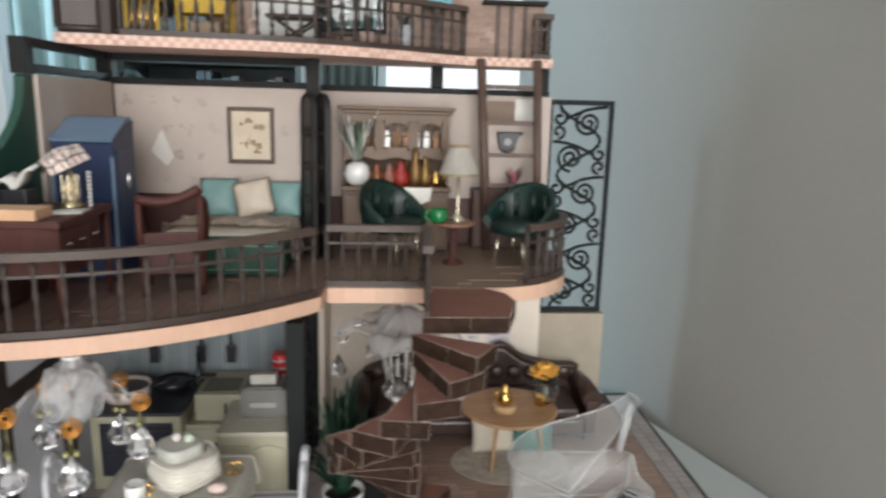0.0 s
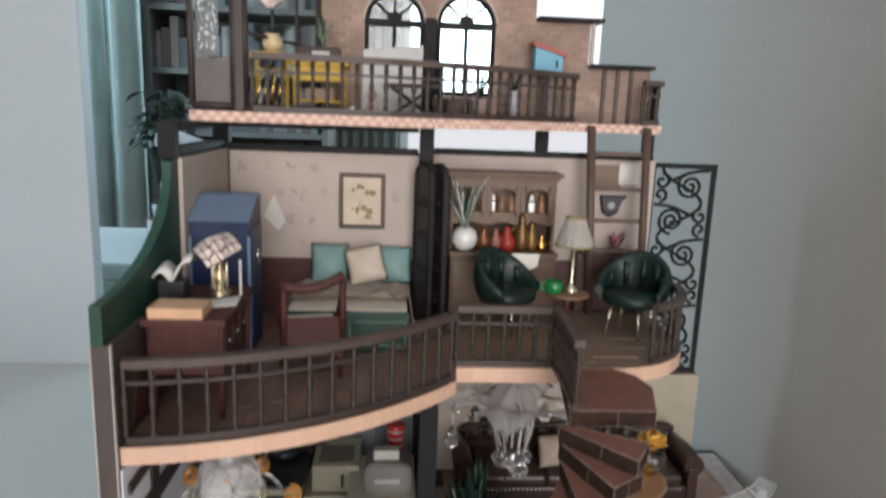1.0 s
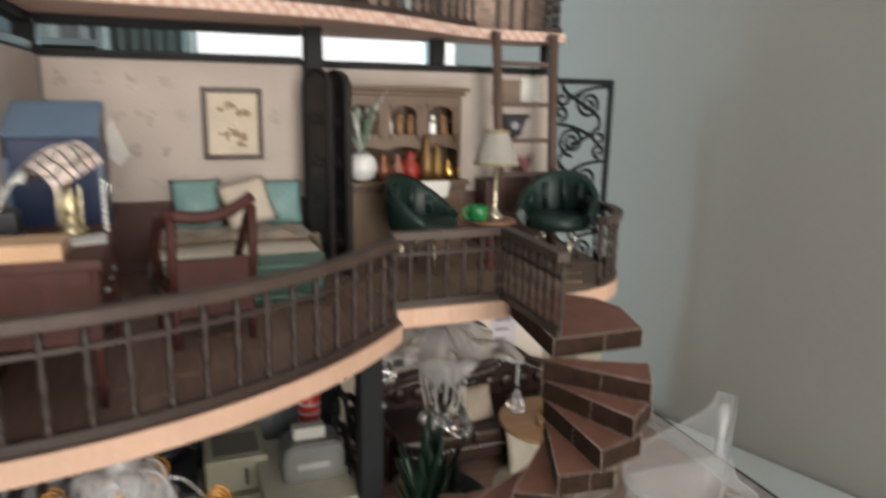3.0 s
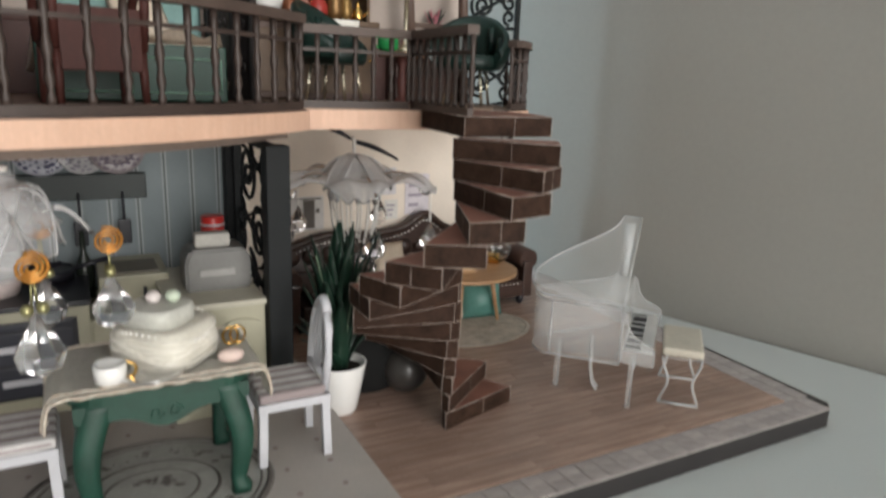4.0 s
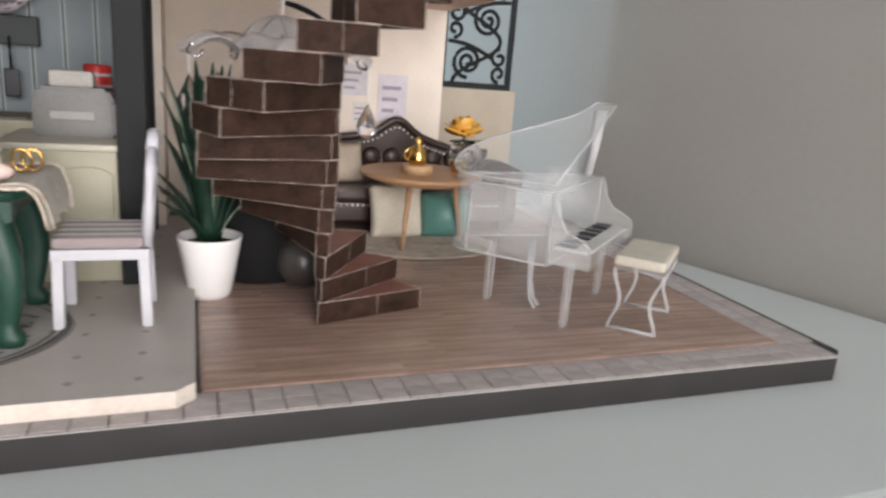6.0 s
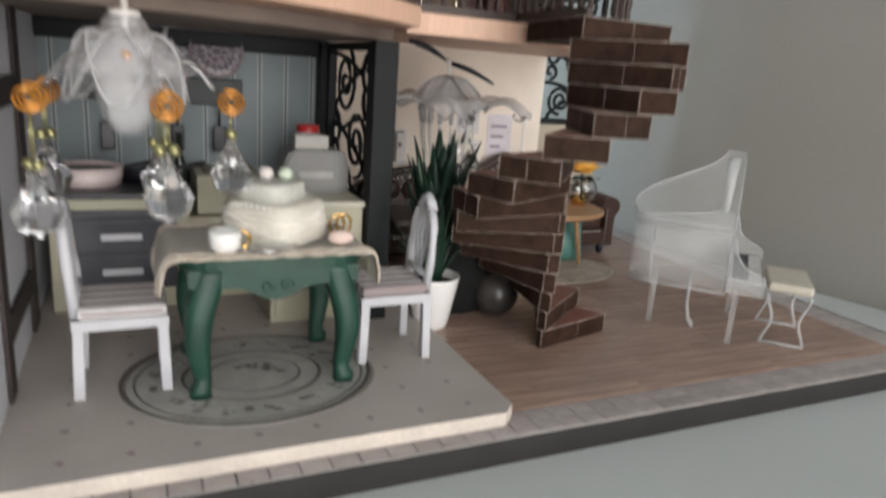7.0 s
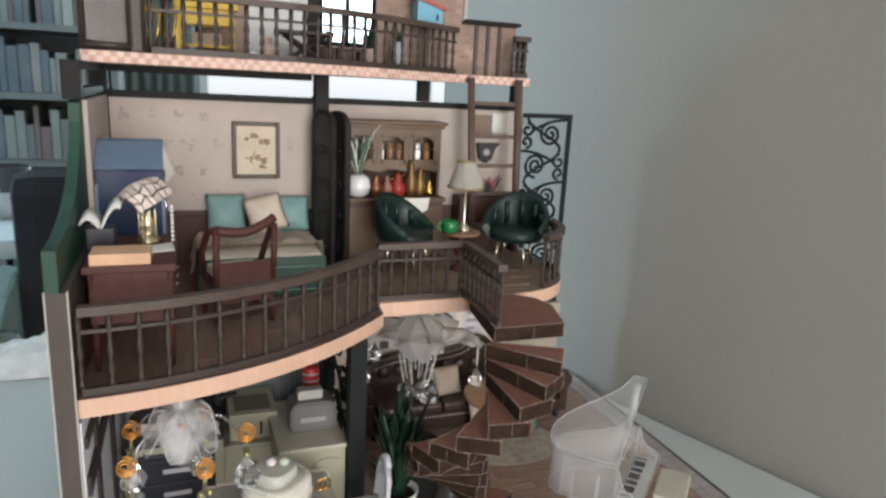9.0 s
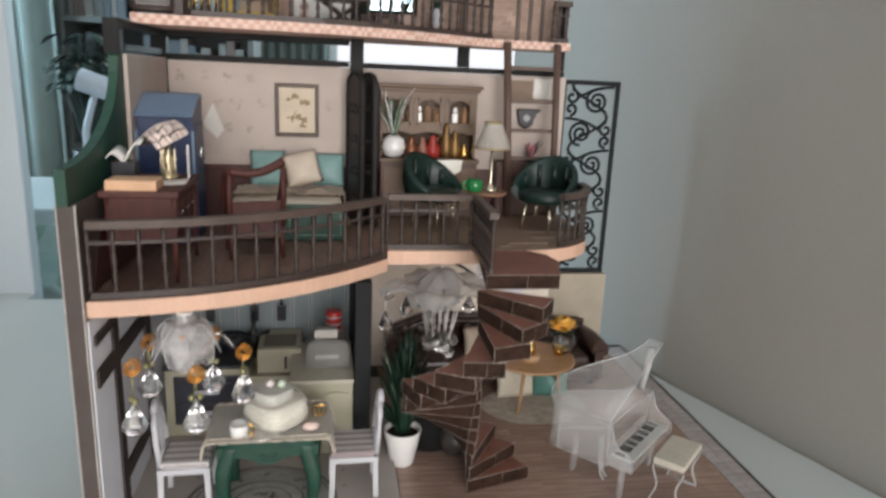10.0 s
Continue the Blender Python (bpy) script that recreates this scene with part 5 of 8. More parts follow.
# ---- ground floor: lounge ----
def staircase():
    cx, cy, n = 0.0265, 0.2498, 16
    rise = (UP - BASE_Z) / n
    s = empty("spiral_staircase", (cx, cy, BASE_Z), "brown brick-printed spiral staircase with pale worn edges", "staircase")
    for i in range(n):
        # wedge treads fan out from one upright line of corners
        z0, z1 = i * rise + 0.0001, (i + 1) * rise - 0.0001
        a0 = radians(15 + 21 * i)
        a1 = a0 + radians(30)
        u, v = Vector((math.cos(a0), math.sin(a0))), Vector((math.cos(a1), math.sin(a1)))
        rr = 0.0328 + 0.0028 * math.sin(math.pi * min(1.0, i / 14))
        p = [-(u + v) * 0.0013, u * rr, v * rr * 0.98, (v - u) * 0.006]
        if i == n - 1:
            p = [Vector((0.0020, 0.0015)), Vector((0.0368, 0.0012)), Vector((0.0440, 0.0250)), Vector((0.0415, 0.0380)), Vector((0.0330, 0.0466)), Vector((0.0090, 0.0466))]
        bm = B()
        prism(bm, [(q.x, q.y) for q in p], z0, z1, 0, 1)
        t = part("tread", bm, [STEP_SIDE, STEP_TOP], s)
        # pale worn edges and the joint between two bricks
        bm = B()
        k = len(p)
        for j in range(k):
            a, b = p[j], p[(j + 1) % k]
            for z in (z0, z1):
                tube(bm, [(a.x, a.y, z), (b.x, b.y, z)], 0.00011 if z == z1 else 0.00007, 4)
            tube(bm, [(a.x, a.y, z0), (a.x, a.y, z1)], 0.00010, 4)
        for a, b, q in ((p[0], p[1], 0.56), (p[1], p[2], 0.46 + 0.05 * (i % 3)))[:1 + i % 2]:
            m = a.lerp(b, q)
            tube(bm, [(m.x, m.y, z0), (m.x, m.y, z1)], 0.00007, 4)
        part("worn_edge", bm, PALE_LINE, t)


staircase()


def pot_plant():
    p = empty("potted_plant", (-0.0042, 0.2790, BASE_Z), "spiky dark green plant in a white pot", "plant")
    bm = B()
    lathe(bm, [(0.0058, 0), (0.0066, 0.002), (0.0096, 0.0186), (0.0098, 0.0196), (0.0090, 0.0196), (0.0084, 0.0160)], seg=26)
    part("pot", bm, CHINA, p)
    bm = B()
    lathe(bm, [(0.0084, 0.0158), (0.0084, 0.0168), (0.002, 0.0176)], seg=18)
    part("soil", bm, SOIL, p)
    rnd = random.Random(11)
    for k in range(64):
        a = rnd.uniform(0, 2 * math.pi)
        lean, L = rnd.uniform(0.002, 0.013), rnd.uniform(0.034, 0.061) if k > 8 else rnd.uniform(0.014, 0.024)
        if k <= 8:
            lean = rnd.uniform(0.010, 0.016)
        d, t = Vector((math.cos(a), math.sin(a), 0)), Vector((-math.sin(a), math.cos(a), 0))
        left, right = [], []
        for i in range(7):
            q = i / 6
            c = d * (0.002 + lean * q ** 1.7) + Vector((0, 0, 0.0168 + L * q * (1 - 0.10 * q)))
            w = 0.0026 * (1 - q ** 2.6) * (0.6 + q) + 0.0001
            fold = d * 0.0006 * (1 - q)
            left.append(c + t * w + fold)
            right.append(c - t * w)
        bm = B()
        ribbon(bm, left, right, thick=0.00025)
        lf = part("leaf", bm, LEAF, p)
        if k % 4 == 0:
            bm = B()
            tube(bm, [(a + b) / 2 + d * 0.0005 for a, b in zip(left[:6], right[:6])], 0.00028, 4)
            part("midrib", bm, LEAF_PALE, lf)


pot_plant()


def under_stairs():
    # near-black rounded body, added to paint in the deep shade below the treads
    bm = B()
    lathe(bm, [(0.0135, 0), (0.0160, 0.002), (0.0172, 0.015), (0.0155, 0.0275), (0.0110, 0.0312), (0.001, 0.0320)], at=(0.0130, 0.3010, BASE_Z), seg=26)
    tagged(part("basket", bm, mat("matt_black_weave", (0.005, 0.005, 0.005), 0.95, bump=0.6)), "black rounded filler for the shade under the stairs", "basket")
    bm = B()
    ball(bm, (0.0255, 0.2850, BASE_Z + 0.0092), 0.0092, 20)
    tagged(part("ball", bm, mat("smoky_grey", (0.055, 0.050, 0.046), 0.35, coat=0.2)), "smoky grey ball under the stairs", "ball")


under_stairs()


def coffee_table():
    t = empty("coffee_table", (0.0832, 0.3400, BASE_Z), "round oak coffee table on three slim legs", "table")
    bm = B()
    lathe(bm, [(0.0245, 0.0288), (0.0262, 0.0296), (0.0262, 0.0308), (0.0255, 0.0312)], seg=40)
    part("tabletop", bm, OAK, t)
    bm = B()
    lathe(bm, [(0.018, 0.0268), (0.018, 0.0288)], seg=30)
    part("collar", bm, OAK, t)
    for a in (235, 355, 115):
        d = Vector((math.cos(radians(a)), math.sin(radians(a)), 0))
        bm = B()
        tube(bm, [d * 0.0150 + Vector((0, 0, 0.0275)), d * 0.0205], 0.0014, 8, taper=0.6)
        part("leg", bm, OAK, t)
    z = BASE_Z + 0.0312
    # bell under a glass dome on a wooden foot
    b = empty("domed_bell", (0.0795, 0.3350, z), "gold figure on a pale wooden foot", "ornament")
    bm = B()
    lathe(bm, [(0.0066, 0), (0.0066, 0.0034), (0.0060, 0.0038)], seg=22)
    part("foot", bm, mat("pale_wood", (0.55, 0.36, 0.20), 0.5), b)
    bm = B()
    lathe(bm, [(0.0034, 0.0038), (0.0042, 0.0060), (0.0030, 0.0105), (0.0012, 0.0120), (0.0016, 0.0138), (0.0004, 0.0152)], seg=16)
    part("bell", bm, GOLD, b)
    bm = B()
    tube(bm, [(-0.0035 - 0.0022 * math.sin(a * math.pi / 8), 0, 0.0078 + 0.0024 * math.cos(a * math.pi / 8)) for a in range(9)], 0.0005, 6)
    part("handle", bm, GOLD, b)
    # glass globe vase with an amber rose
    v = empty("vase", (0.1040, 0.3440, z), "glass globe vase with an amber rose", "vase")
    bm = B()
    lathe(bm, [(0.0032, 0), (0.0034, 0.0045), (0.0030, 0.0048)], at=(-0.003, -0.002, 0), seg=16)
    part("gold_foot", bm, GOLD, v, "gold foot")
    bm = B()
    lathe(bm, [(0.0034, 0), (0.0066, 0.0026), (0.0078, 0.0070), (0.0064, 0.0114), (0.0040, 0.0134), (0.0034, 0.0131), (0.0057, 0.0108), (0.0070, 0.0070), (0.0058, 0.0032), (0.0030, 0.0010)], seg=22)
    part("globe", bm, GLASS, v)
    for k in range(13):
        a, q = k * 2.4, k / 12
        bm = B()
        r = 0.0018 + 0.0086 * q
        d = Vector((math.cos(a), math.sin(a), 0))
        t2 = Vector((-math.sin(a), math.cos(a), 0))
        c = Vector((-0.001, 0, 0.0170))
        left = [c + d * r * s + t2 * 0.0054 * math.sin(math.pi * (0.25 + s * 0.6)) + Vector((0, 0, 0.0070 * s * (1 - 0.45 * q) - 0.002 * q)) for s in (0.1, 0.5, 0.8, 1.05)]
        right = [c + d * r * s - t2 * 0.0054 * math.sin(math.pi * (0.25 + s * 0.6)) + Vector((0, 0, 0.0070 * s * (1 - 0.45 * q) - 0.002 * q)) for s in (0.1, 0.5, 0.8, 1.05)]
        ribbon(bm, left, right, thick=0.0003)
        part("petal", bm, ROSE_YELLOW, v)
    bm = B()
    tube(bm, [(0, 0, 0.002), (-0.0005, 0, 0.010), (-0.001, 0, 0.0165)], 0.0006, 6)
    part("stalk", bm, LEAF, v)
    for a in (20, 200, 300):
        d = Vector((math.cos(radians(a)), math.sin(radians(a)), 0))
        bm = B()
        n = Vector((-d.y, d.x, 0))
        ribbon(bm, [Vector((0, 0, 0.013)) + d * 0.009 * i / 4 + n * 0.0022 * math.sin(math.pi * i / 4) for i in range(5)], [Vector((0, 0, 0.013)) + d * 0.009 * i / 4 - n * 0.0022 * math.sin(math.pi * i / 4) + Vector((0, 0, 0.0005)) for i in range(5)], thick=0.0002)
        part("leaf", bm, LEAF, v)


coffee_table()


def sofa():
    s = empty("sofa", (0.0690, 0.3800, BASE_Z), "dark brown leather sofa with a carved crest", "sofa")
    W = 0.0670
    bm = B()
    box(bm, -W + 0.004, -0.0230, 0.0050, W - 0.004, 0.0200, 0.0140, 0.0012)
    part("base", bm, LEATHER_BROWN, s)
    for k in (-1, 0, 1):
        bm = B()
        box(bm, k * 0.0400 - 0.0197, -0.0235, 0.0140, k * 0.0400 + 0.0197, 0.0130, 0.0212, 0.0022)
        part("seat_cushion", bm, LEATHER_BROWN, s)

    def crest(x):
        u = x / W
        return 0.0415 - 0.0080 * u * u + 0.0062 * math.exp(-((u - 0.27) / 0.12) ** 2) + 0.0018 * math.cos((u - 0.27) * 7)

    bm = B()
    n = 56
    top = [(-W + 2 * W * i / n, crest(-W + 2 * W * i / n)) for i in range(n + 1)]
    slab_xz(bm, [(-W, 0.012)] + top + [(W, 0.012)], 0.0130, 0.0200)
    bmesh.ops.bevel(bm, geom=[e for e in bm.edges if e.is_manifold and abs(e.verts[0].co.y - e.verts[1].co.y) < 1e-6 and e.verts[0].co.z > 0.02 and e.verts[1].co.z > 0.02], offset=0.0016, segments=2, affect="EDGES")
    part("backrest", bm, LEATHER_BROWN, s)
    bm = B()
    tube(bm, [(x, 0.0128, z - 0.0006) for x, z in top], 0.0020, 8)
    part("crest_rail", bm, mat("dark_carved_wood", (0.040, 0.022, 0.016), 0.35), s)
    for k in range(12):
        bm = B()
        x = -W * 0.88 + 2 * W * 0.88 * k / 11
        lathe(bm, [(0.0052, 0), (0.0040, 0.0016), (0.0005, 0.0018)], seg=12)
        moved(bm.verts, Matrix.Translation((x, 0.0130, 0.0295)) @ Matrix.Rotation(radians(90), 4, "X"))
        part("back_tuft", bm, LEATHER_BROWN, s)
    bm = B()
    for i in range(58):
        x = -W * 0.94 + 2 * W * 0.94 * i / 57
        ball(bm, (x, 0.0118, crest(x) - 0.0042), 0.00058, 6)
    part("stud_row", bm, PEARL, s, "pale studs")
    bm = B()
    for i in range(48):
        ball(bm, (-W * 0.88 + 2 * W * 0.88 * i / 47, -0.0234, 0.0128), 0.00050, 6)
    part("stud_row", bm, PEARL, s)
    for k in (-1, 1):
        bm = B()
        tube(bm, [(k * W, 0.018, 0.0240), (k * (W + 0.0008), -0.0005, 0.0260), (k * (W + 0.0010), -0.0200, 0.0250)], 0.0058, 14)
        box(bm, k * W - 0.0030, -0.0215, 0.0040, k * W + 0.0030, 0.0180, 0.0245, 0.0008)
        part("armrest", bm, LEATHER_BROWN, s)
        for y in (-0.020, 0.016):
            bm = B()
            lathe(bm, [(0.0014, 0), (0.0022, 0.003), (0.0018, 0.0052)], at=(k * (W - 0.004), y, 0), seg=10)
            part("foot", bm, BLACK, s)
    # cushions leaning on the sofa
    def cushion(name, at, w, h, m2, lab, tilt, rz, fat=0.0042):
        bm = B()
        n2 = 10
        for s2 in (-1, 1):
            rows = []
            for i in range(n2 + 1):
                rows.append([bm.verts.new(((i / n2 - .5) * w * (1 - 0.06 * math.sin(math.pi * j / n2)), s2 * fat * (math.sin(math.pi * i / n2) * math.sin(math.pi * j / n2)) ** 0.6, (j / n2) * h)) for j in range(n2 + 1)])
            for i in range(n2):
                for j in range(n2):
                    bm.faces.new((rows[i][j], rows[i + 1][j], rows[i + 1][j + 1], rows[i][j + 1]))
        bmesh.ops.remove_doubles(bm, verts=bm.verts[:], dist=1e-6)
        ob = tagged(part(name, bm, m2, None, smooth=True), lab, "cushion", "cushions")
        ob.matrix_basis = pose(*at, tilt, 0, rz)
        return ob

    cushion("cushion", (0.0765, 0.3460, BASE_Z + 0.0004), 0.0260, 0.0240, mat("cream_cushion_cloth", (0.72, 0.66, 0.54), 0.85, bump=0.4), "cream cushion standing against the sofa", -16, 4)
    cushion("cushion", (0.0985, 0.3460, BASE_Z + 0.0004), 0.0240, 0.0205, mat("green_cushion_satin", (0.12, 0.30, 0.26), 0.38), "plump sea-green satin cushion standing against the sofa", -14, -6, 0.0070)
    cushion("cushion", (0.0560, 0.3670, BASE_Z + 0.0215), 0.0200, 0.0180, mat("beige_cushion_cloth", (0.50, 0.42, 0.33), 0.85), "beige cushion on the sofa seat", -22, 8)
    return cushion


cushion = sofa()


def lounge_rug():
    bm = B()
    lathe(bm, [(0.030, 0), (0.030, 0.0003)], at=(0.0840, 0.3340, BASE_Z), seg=48, squash=(1.1, 0.80))
    for q in bm.verts:
        q.co.z += 0.0007
    r = tagged(part("rug", bm, mat("tan_rug", (0.52, 0.46, 0.39), 0.9, scale=200, vary=0.2)), "tan rug under the coffee table", "rug")
    for rr in (0.0285, 0.010, 0.006):
        bm = B()
        tube(bm, [(0.0840 + rr * 1.1 * math.cos(a * math.pi / 24), 0.3340 + rr * 0.80 * math.sin(a * math.pi / 24), BASE_Z + 0.0011) for a in range(48)], 0.0006, 4, closed=True, flat=0.2)
        part("printed_ring", bm, mat("rug_ring", (0.44, 0.38, 0.32), 0.9), r)
    # paper notices on the lounge wall
    for x, z, w, h, colr in ((0.0660, 0.8340, 0.0135, 0.0150, (0.62, 0.60, 0.62)), (0.0860, 0.8260, 0.0150, 0.0230, (0.66, 0.62, 0.66)), (0.0700, 0.8180, 0.0080, 0.0110, (0.70, 0.68, 0.64))):
        n = empty("wall_notice", (x, 0.4018, z), "pale paper notice on the lounge wall", "paper", "papers on the wall")
        bm = B()
        box(bm, -w / 2, -0.0004, -h / 2, w / 2, 0, h / 2)
        part("sheet", bm, mat("pale_paper", colr, 0.8), n)
        for k in range(3):
            bm = B()
            box(bm, -w * 0.36, -0.0007, -h * 0.3 + k * h * 0.24, w * (0.05 + 0.12 * k), -0.0003, -h * 0.3 + k * h * 0.24 + h * 0.08)
            part("printed_bar", bm, mat("grey_print", (0.34, 0.30, 0.36), 0.8), n)
    n = empty("wall_print", (0.0215, 0.4018, 0.8185), "white paper print with a dark brown motif", "paper")
    bm = B()
    box(bm, -0.0092, -0.0004, -0.0090, 0.0092, 0, 0.0090)
    part("sheet", bm, PALE_SHEET, n)
    for x0, z0, x1, z1 in ((-0.0020, -0.0080, 0.0042, 0.0070), (-0.0048, 0.0000, -0.0028, 0.0026), (0.0050, 0.0000, 0.0068, 0.0024), (-0.0060, 0.0074, 0.0078, 0.0082)):
        bm = B()
        box(bm, x0, -0.0007, z0, x1, -0.0003, z1)
        part("printed_shape", bm, RUG_DARK, n)


lounge_rug()


def piano():
    """Clear grand piano: straight side towards the viewer, keys at the near end, lid raised along the straight side."""
    p = empty("toy_grand_piano", (0.0868, 0.2314, BASE_Z), "clear acrylic toy grand piano with its lid raised", "piano", rz=42)
    edge = mat("polished_acrylic_edge", (0.90, 0.91, 0.91), 0.22, glass=0.62)

    def plan(w, tail):
        # straight side at x = 0, straight cheek, then the curved side sweeping round to the tail
        pts = [(0.0, 0.0), (w, 0.0), (w, 0.0075)]
        n = 16
        for i in range(1, n + 1):
            k = i / n
            pts.append((w - (w - 0.0115) * (k ** 0.92), 0.0075 + (tail - 0.0115) * (0.5 - 0.5 * math.cos(math.pi * k)) ** 0.9))
        pts += [(0.0115 - 0.0115 * math.sin(radians(a)), tail - 0.0040 - 0.0085 * (1 - math.cos(radians(a)))) for a in range(18, 91, 12)]
        return pts

    z0, z1 = 0.0215, 0.0427
    out = plan(0.0495, 0.0385)
    bm = B()
    prism(bm, out, z0, z0 + 0.0016)
    part("bottom_board", bm, ACRYLIC, p)
    wall = out[1:] + out[:1]
    bm = B()
    ribbon(bm, [(x, y, z0 + 0.0018) for x, y in wall], [(x, y, z1) for x, y in wall], thick=0.0012)
    part("side_wall", bm, ACRYLIC, p)
    bm = B()
    box(bm, 0.0016, 0.0, z0 + 0.0018, 0.0478, 0.0012, z0 + 0.0080)
    part("front_wall", bm, ACRYLIC, p)
    for zz in (z0, z1):
        bm = B()
        tube(bm, [(x, y, zz) for x, y in out], 0.00030, 4, closed=True)
        part("body_edge", bm, edge, p, "polished bright edge")
    for x, y in (out[0], out[1], out[-1]):
        bm = B()
        tube(bm, [(x, y, z0), (x, y, z1)], 0.00034, 4)
        part("body_edge", bm, edge, p)
    hinge = Matrix.Translation((0.0, 0, z1 + 0.0010)) @ Matrix.Rotation(radians(-21), 4, "Y")
    lid = plan(0.0615, 0.0395)
    bm = B()
    prism(bm, lid, 0, 0.0012)
    moved(bm.verts, hinge)
    part("lid", bm, ACRYLIC, p)
    bm = B()
    tube(bm, [hinge @ Vector((x, y, 0.0012)) for x, y in lid], 0.00036, 4, closed=True)
    part("lid_edge", bm, edge, p, "polished bright edge")
    # broad prop under the raised corner
    bm = B()
    lo, hi = Vector((0.0470, 0.0030, z1)), hinge @ Vector((0.0575, 0.0020, 0))
    ribbon(bm, [lo, lo.lerp(hi, 0.5) + Vector((0.001, 0, 0)), hi], [lo + Vector((0, 0.0030, 0)), lo.lerp(hi, 0.5) + Vector((0.001, 0.0038, 0)), hi + Vector((0, 0.0048, 0))], thick=0.0010)
    part("lid_prop", bm, edge, p)
    bm = B()
    box(bm, 0.0, -0.0122, z0 + 0.0006, 0.0508, -0.0006, z0 + 0.0046, 0.0005)
    k = part("key_shelf", bm, ACRYLIC, p)
    bm = B()
    box(bm, 0.0030, -0.0114, z0 + 0.0046, 0.0478, -0.0010, z0 + 0.0055)
    part("white_keys", bm, mat("white_keys", (0.70, 0.70, 0.68), 0.4, glass=0.3), k)
    for i in range(22):
        if i % 7 in (2, 6):
            continue
        bm = B()
        box(bm, 0.0042 + i * 0.0019, -0.0070, z0 + 0.0055, 0.0048 + i * 0.0019, -0.0016, z0 + 0.0060)
        part("black_key", bm, BLACK, k)
    for u in (0.0, 0.0496):
        bm = B()
        prof = [(-0.0122, z0 + 0.0008), (0.0, z0 + 0.0008), (0.0, z1), (-0.0012, z1 - 0.0020), (-0.0024, z1 - 0.0070), (-0.0050, z0 + 0.0108), (-0.0105, z0 + 0.0085), (-0.0120, z0 + 0.0070)]
        slab_yz(bm, prof, u, u + 0.0012)
        ch = part("key_cheek", bm, ACRYLIC, p)
        bm = B()
        tube(bm, [(u + 0.0006, y, z) for y, z in [prof[0]] + prof[:1:-1]], 0.00036, 4)
        part("cheek_edge", bm, edge, ch)
    bm = B()
    box(bm, 0.0090, 0.0060, z1 - 0.006, 0.0400, 0.0070, z1 + 0.0050, 0.0003)
    part("music_stand", bm, ACRYLIC, p)
    # flat tapered legs with small castors
    for x, y in ((0.0100, -0.0040), (0.0185, 0.0255), (0.0500, -0.0030)):
        bm = B()
        box(bm, x - 0.0022, y - 0.0008, 0.0012, x + 0.0022, y + 0.0008, z0, 0.0003)
        for v in bm.verts:
            if v.co.z < 0.008:
                v.co.x = x + (v.co.x - x) * 0.62
        lathe(bm, [(0.0012, 0), (0.0016, 0.0008), (0.0010, 0.0016)], at=(x, y, 0), seg=10)
        lg = part("leg", bm, ACRYLIC, p)
        bm = B()
        for s in (-1, 1):
            tube(bm, [(x + s * 0.0022, y - 0.0008, z0), (x + s * 0.0014, y - 0.0008, 0.0012)], 0.00022, 4)
        part("leg_edge", bm, edge, lg)
    for s in (-1, 1):
        bm = B()
        tube(bm, [(0.0226 + s * 0.0016, 0.0128, z0 + 0.001), (0.0226 + s * 0.0018, 0.0126, 0.016), (0.0226 + s * 0.0009, 0.0124, 0.009), (0.0226 + s * 0.0016, 0.0110, 0.003), (0.0226 + s * 0.0018, 0.0090, 0.0006)], 0.0006, 8)
        part("pedal_lyre", bm, edge, p)
    # stool
    s = empty("piano_stool", (0.1268, 0.2378, BASE_Z), "clear toy stool with a cream padded seat", "stool", rz=-46)
    w, d, h = 0.0076, 0.0143, 0.0205
    bm = B()
    box(bm, -w, -d, h, w, d, h + 0.0034, 0.0011)
    part("seat", bm, mat("cream_pad", (0.58, 0.53, 0.44), 0.6), s, "cream pad")
    bm = B()
    box(bm, -w, -d, h - 0.0012, w, d, h - 0.0001, 0.0003)
    part("seat_board", bm, ACRYLIC, s)
    for y in (-d + 0.0010, d - 0.0010):
        for k in (-1, 1):
            bm = B()
            n2 = 14
            tube(bm, [(k * (w * 0.95 - 0.0026 * math.sin(math.pi * i / n2) ** 2), y, (h - 0.001) * i / n2) for i in range(n2 + 1)], 0.00055, 6)
            part("leg", bm, edge, s)
        bm = B()
        tube(bm, [(-w * 0.92, y, 0.0007), (w * 0.92, y, 0.0007)], 0.0006, 6)
        part("foot_rail", bm, edge, s)


piano()

# ---- upper floor ----


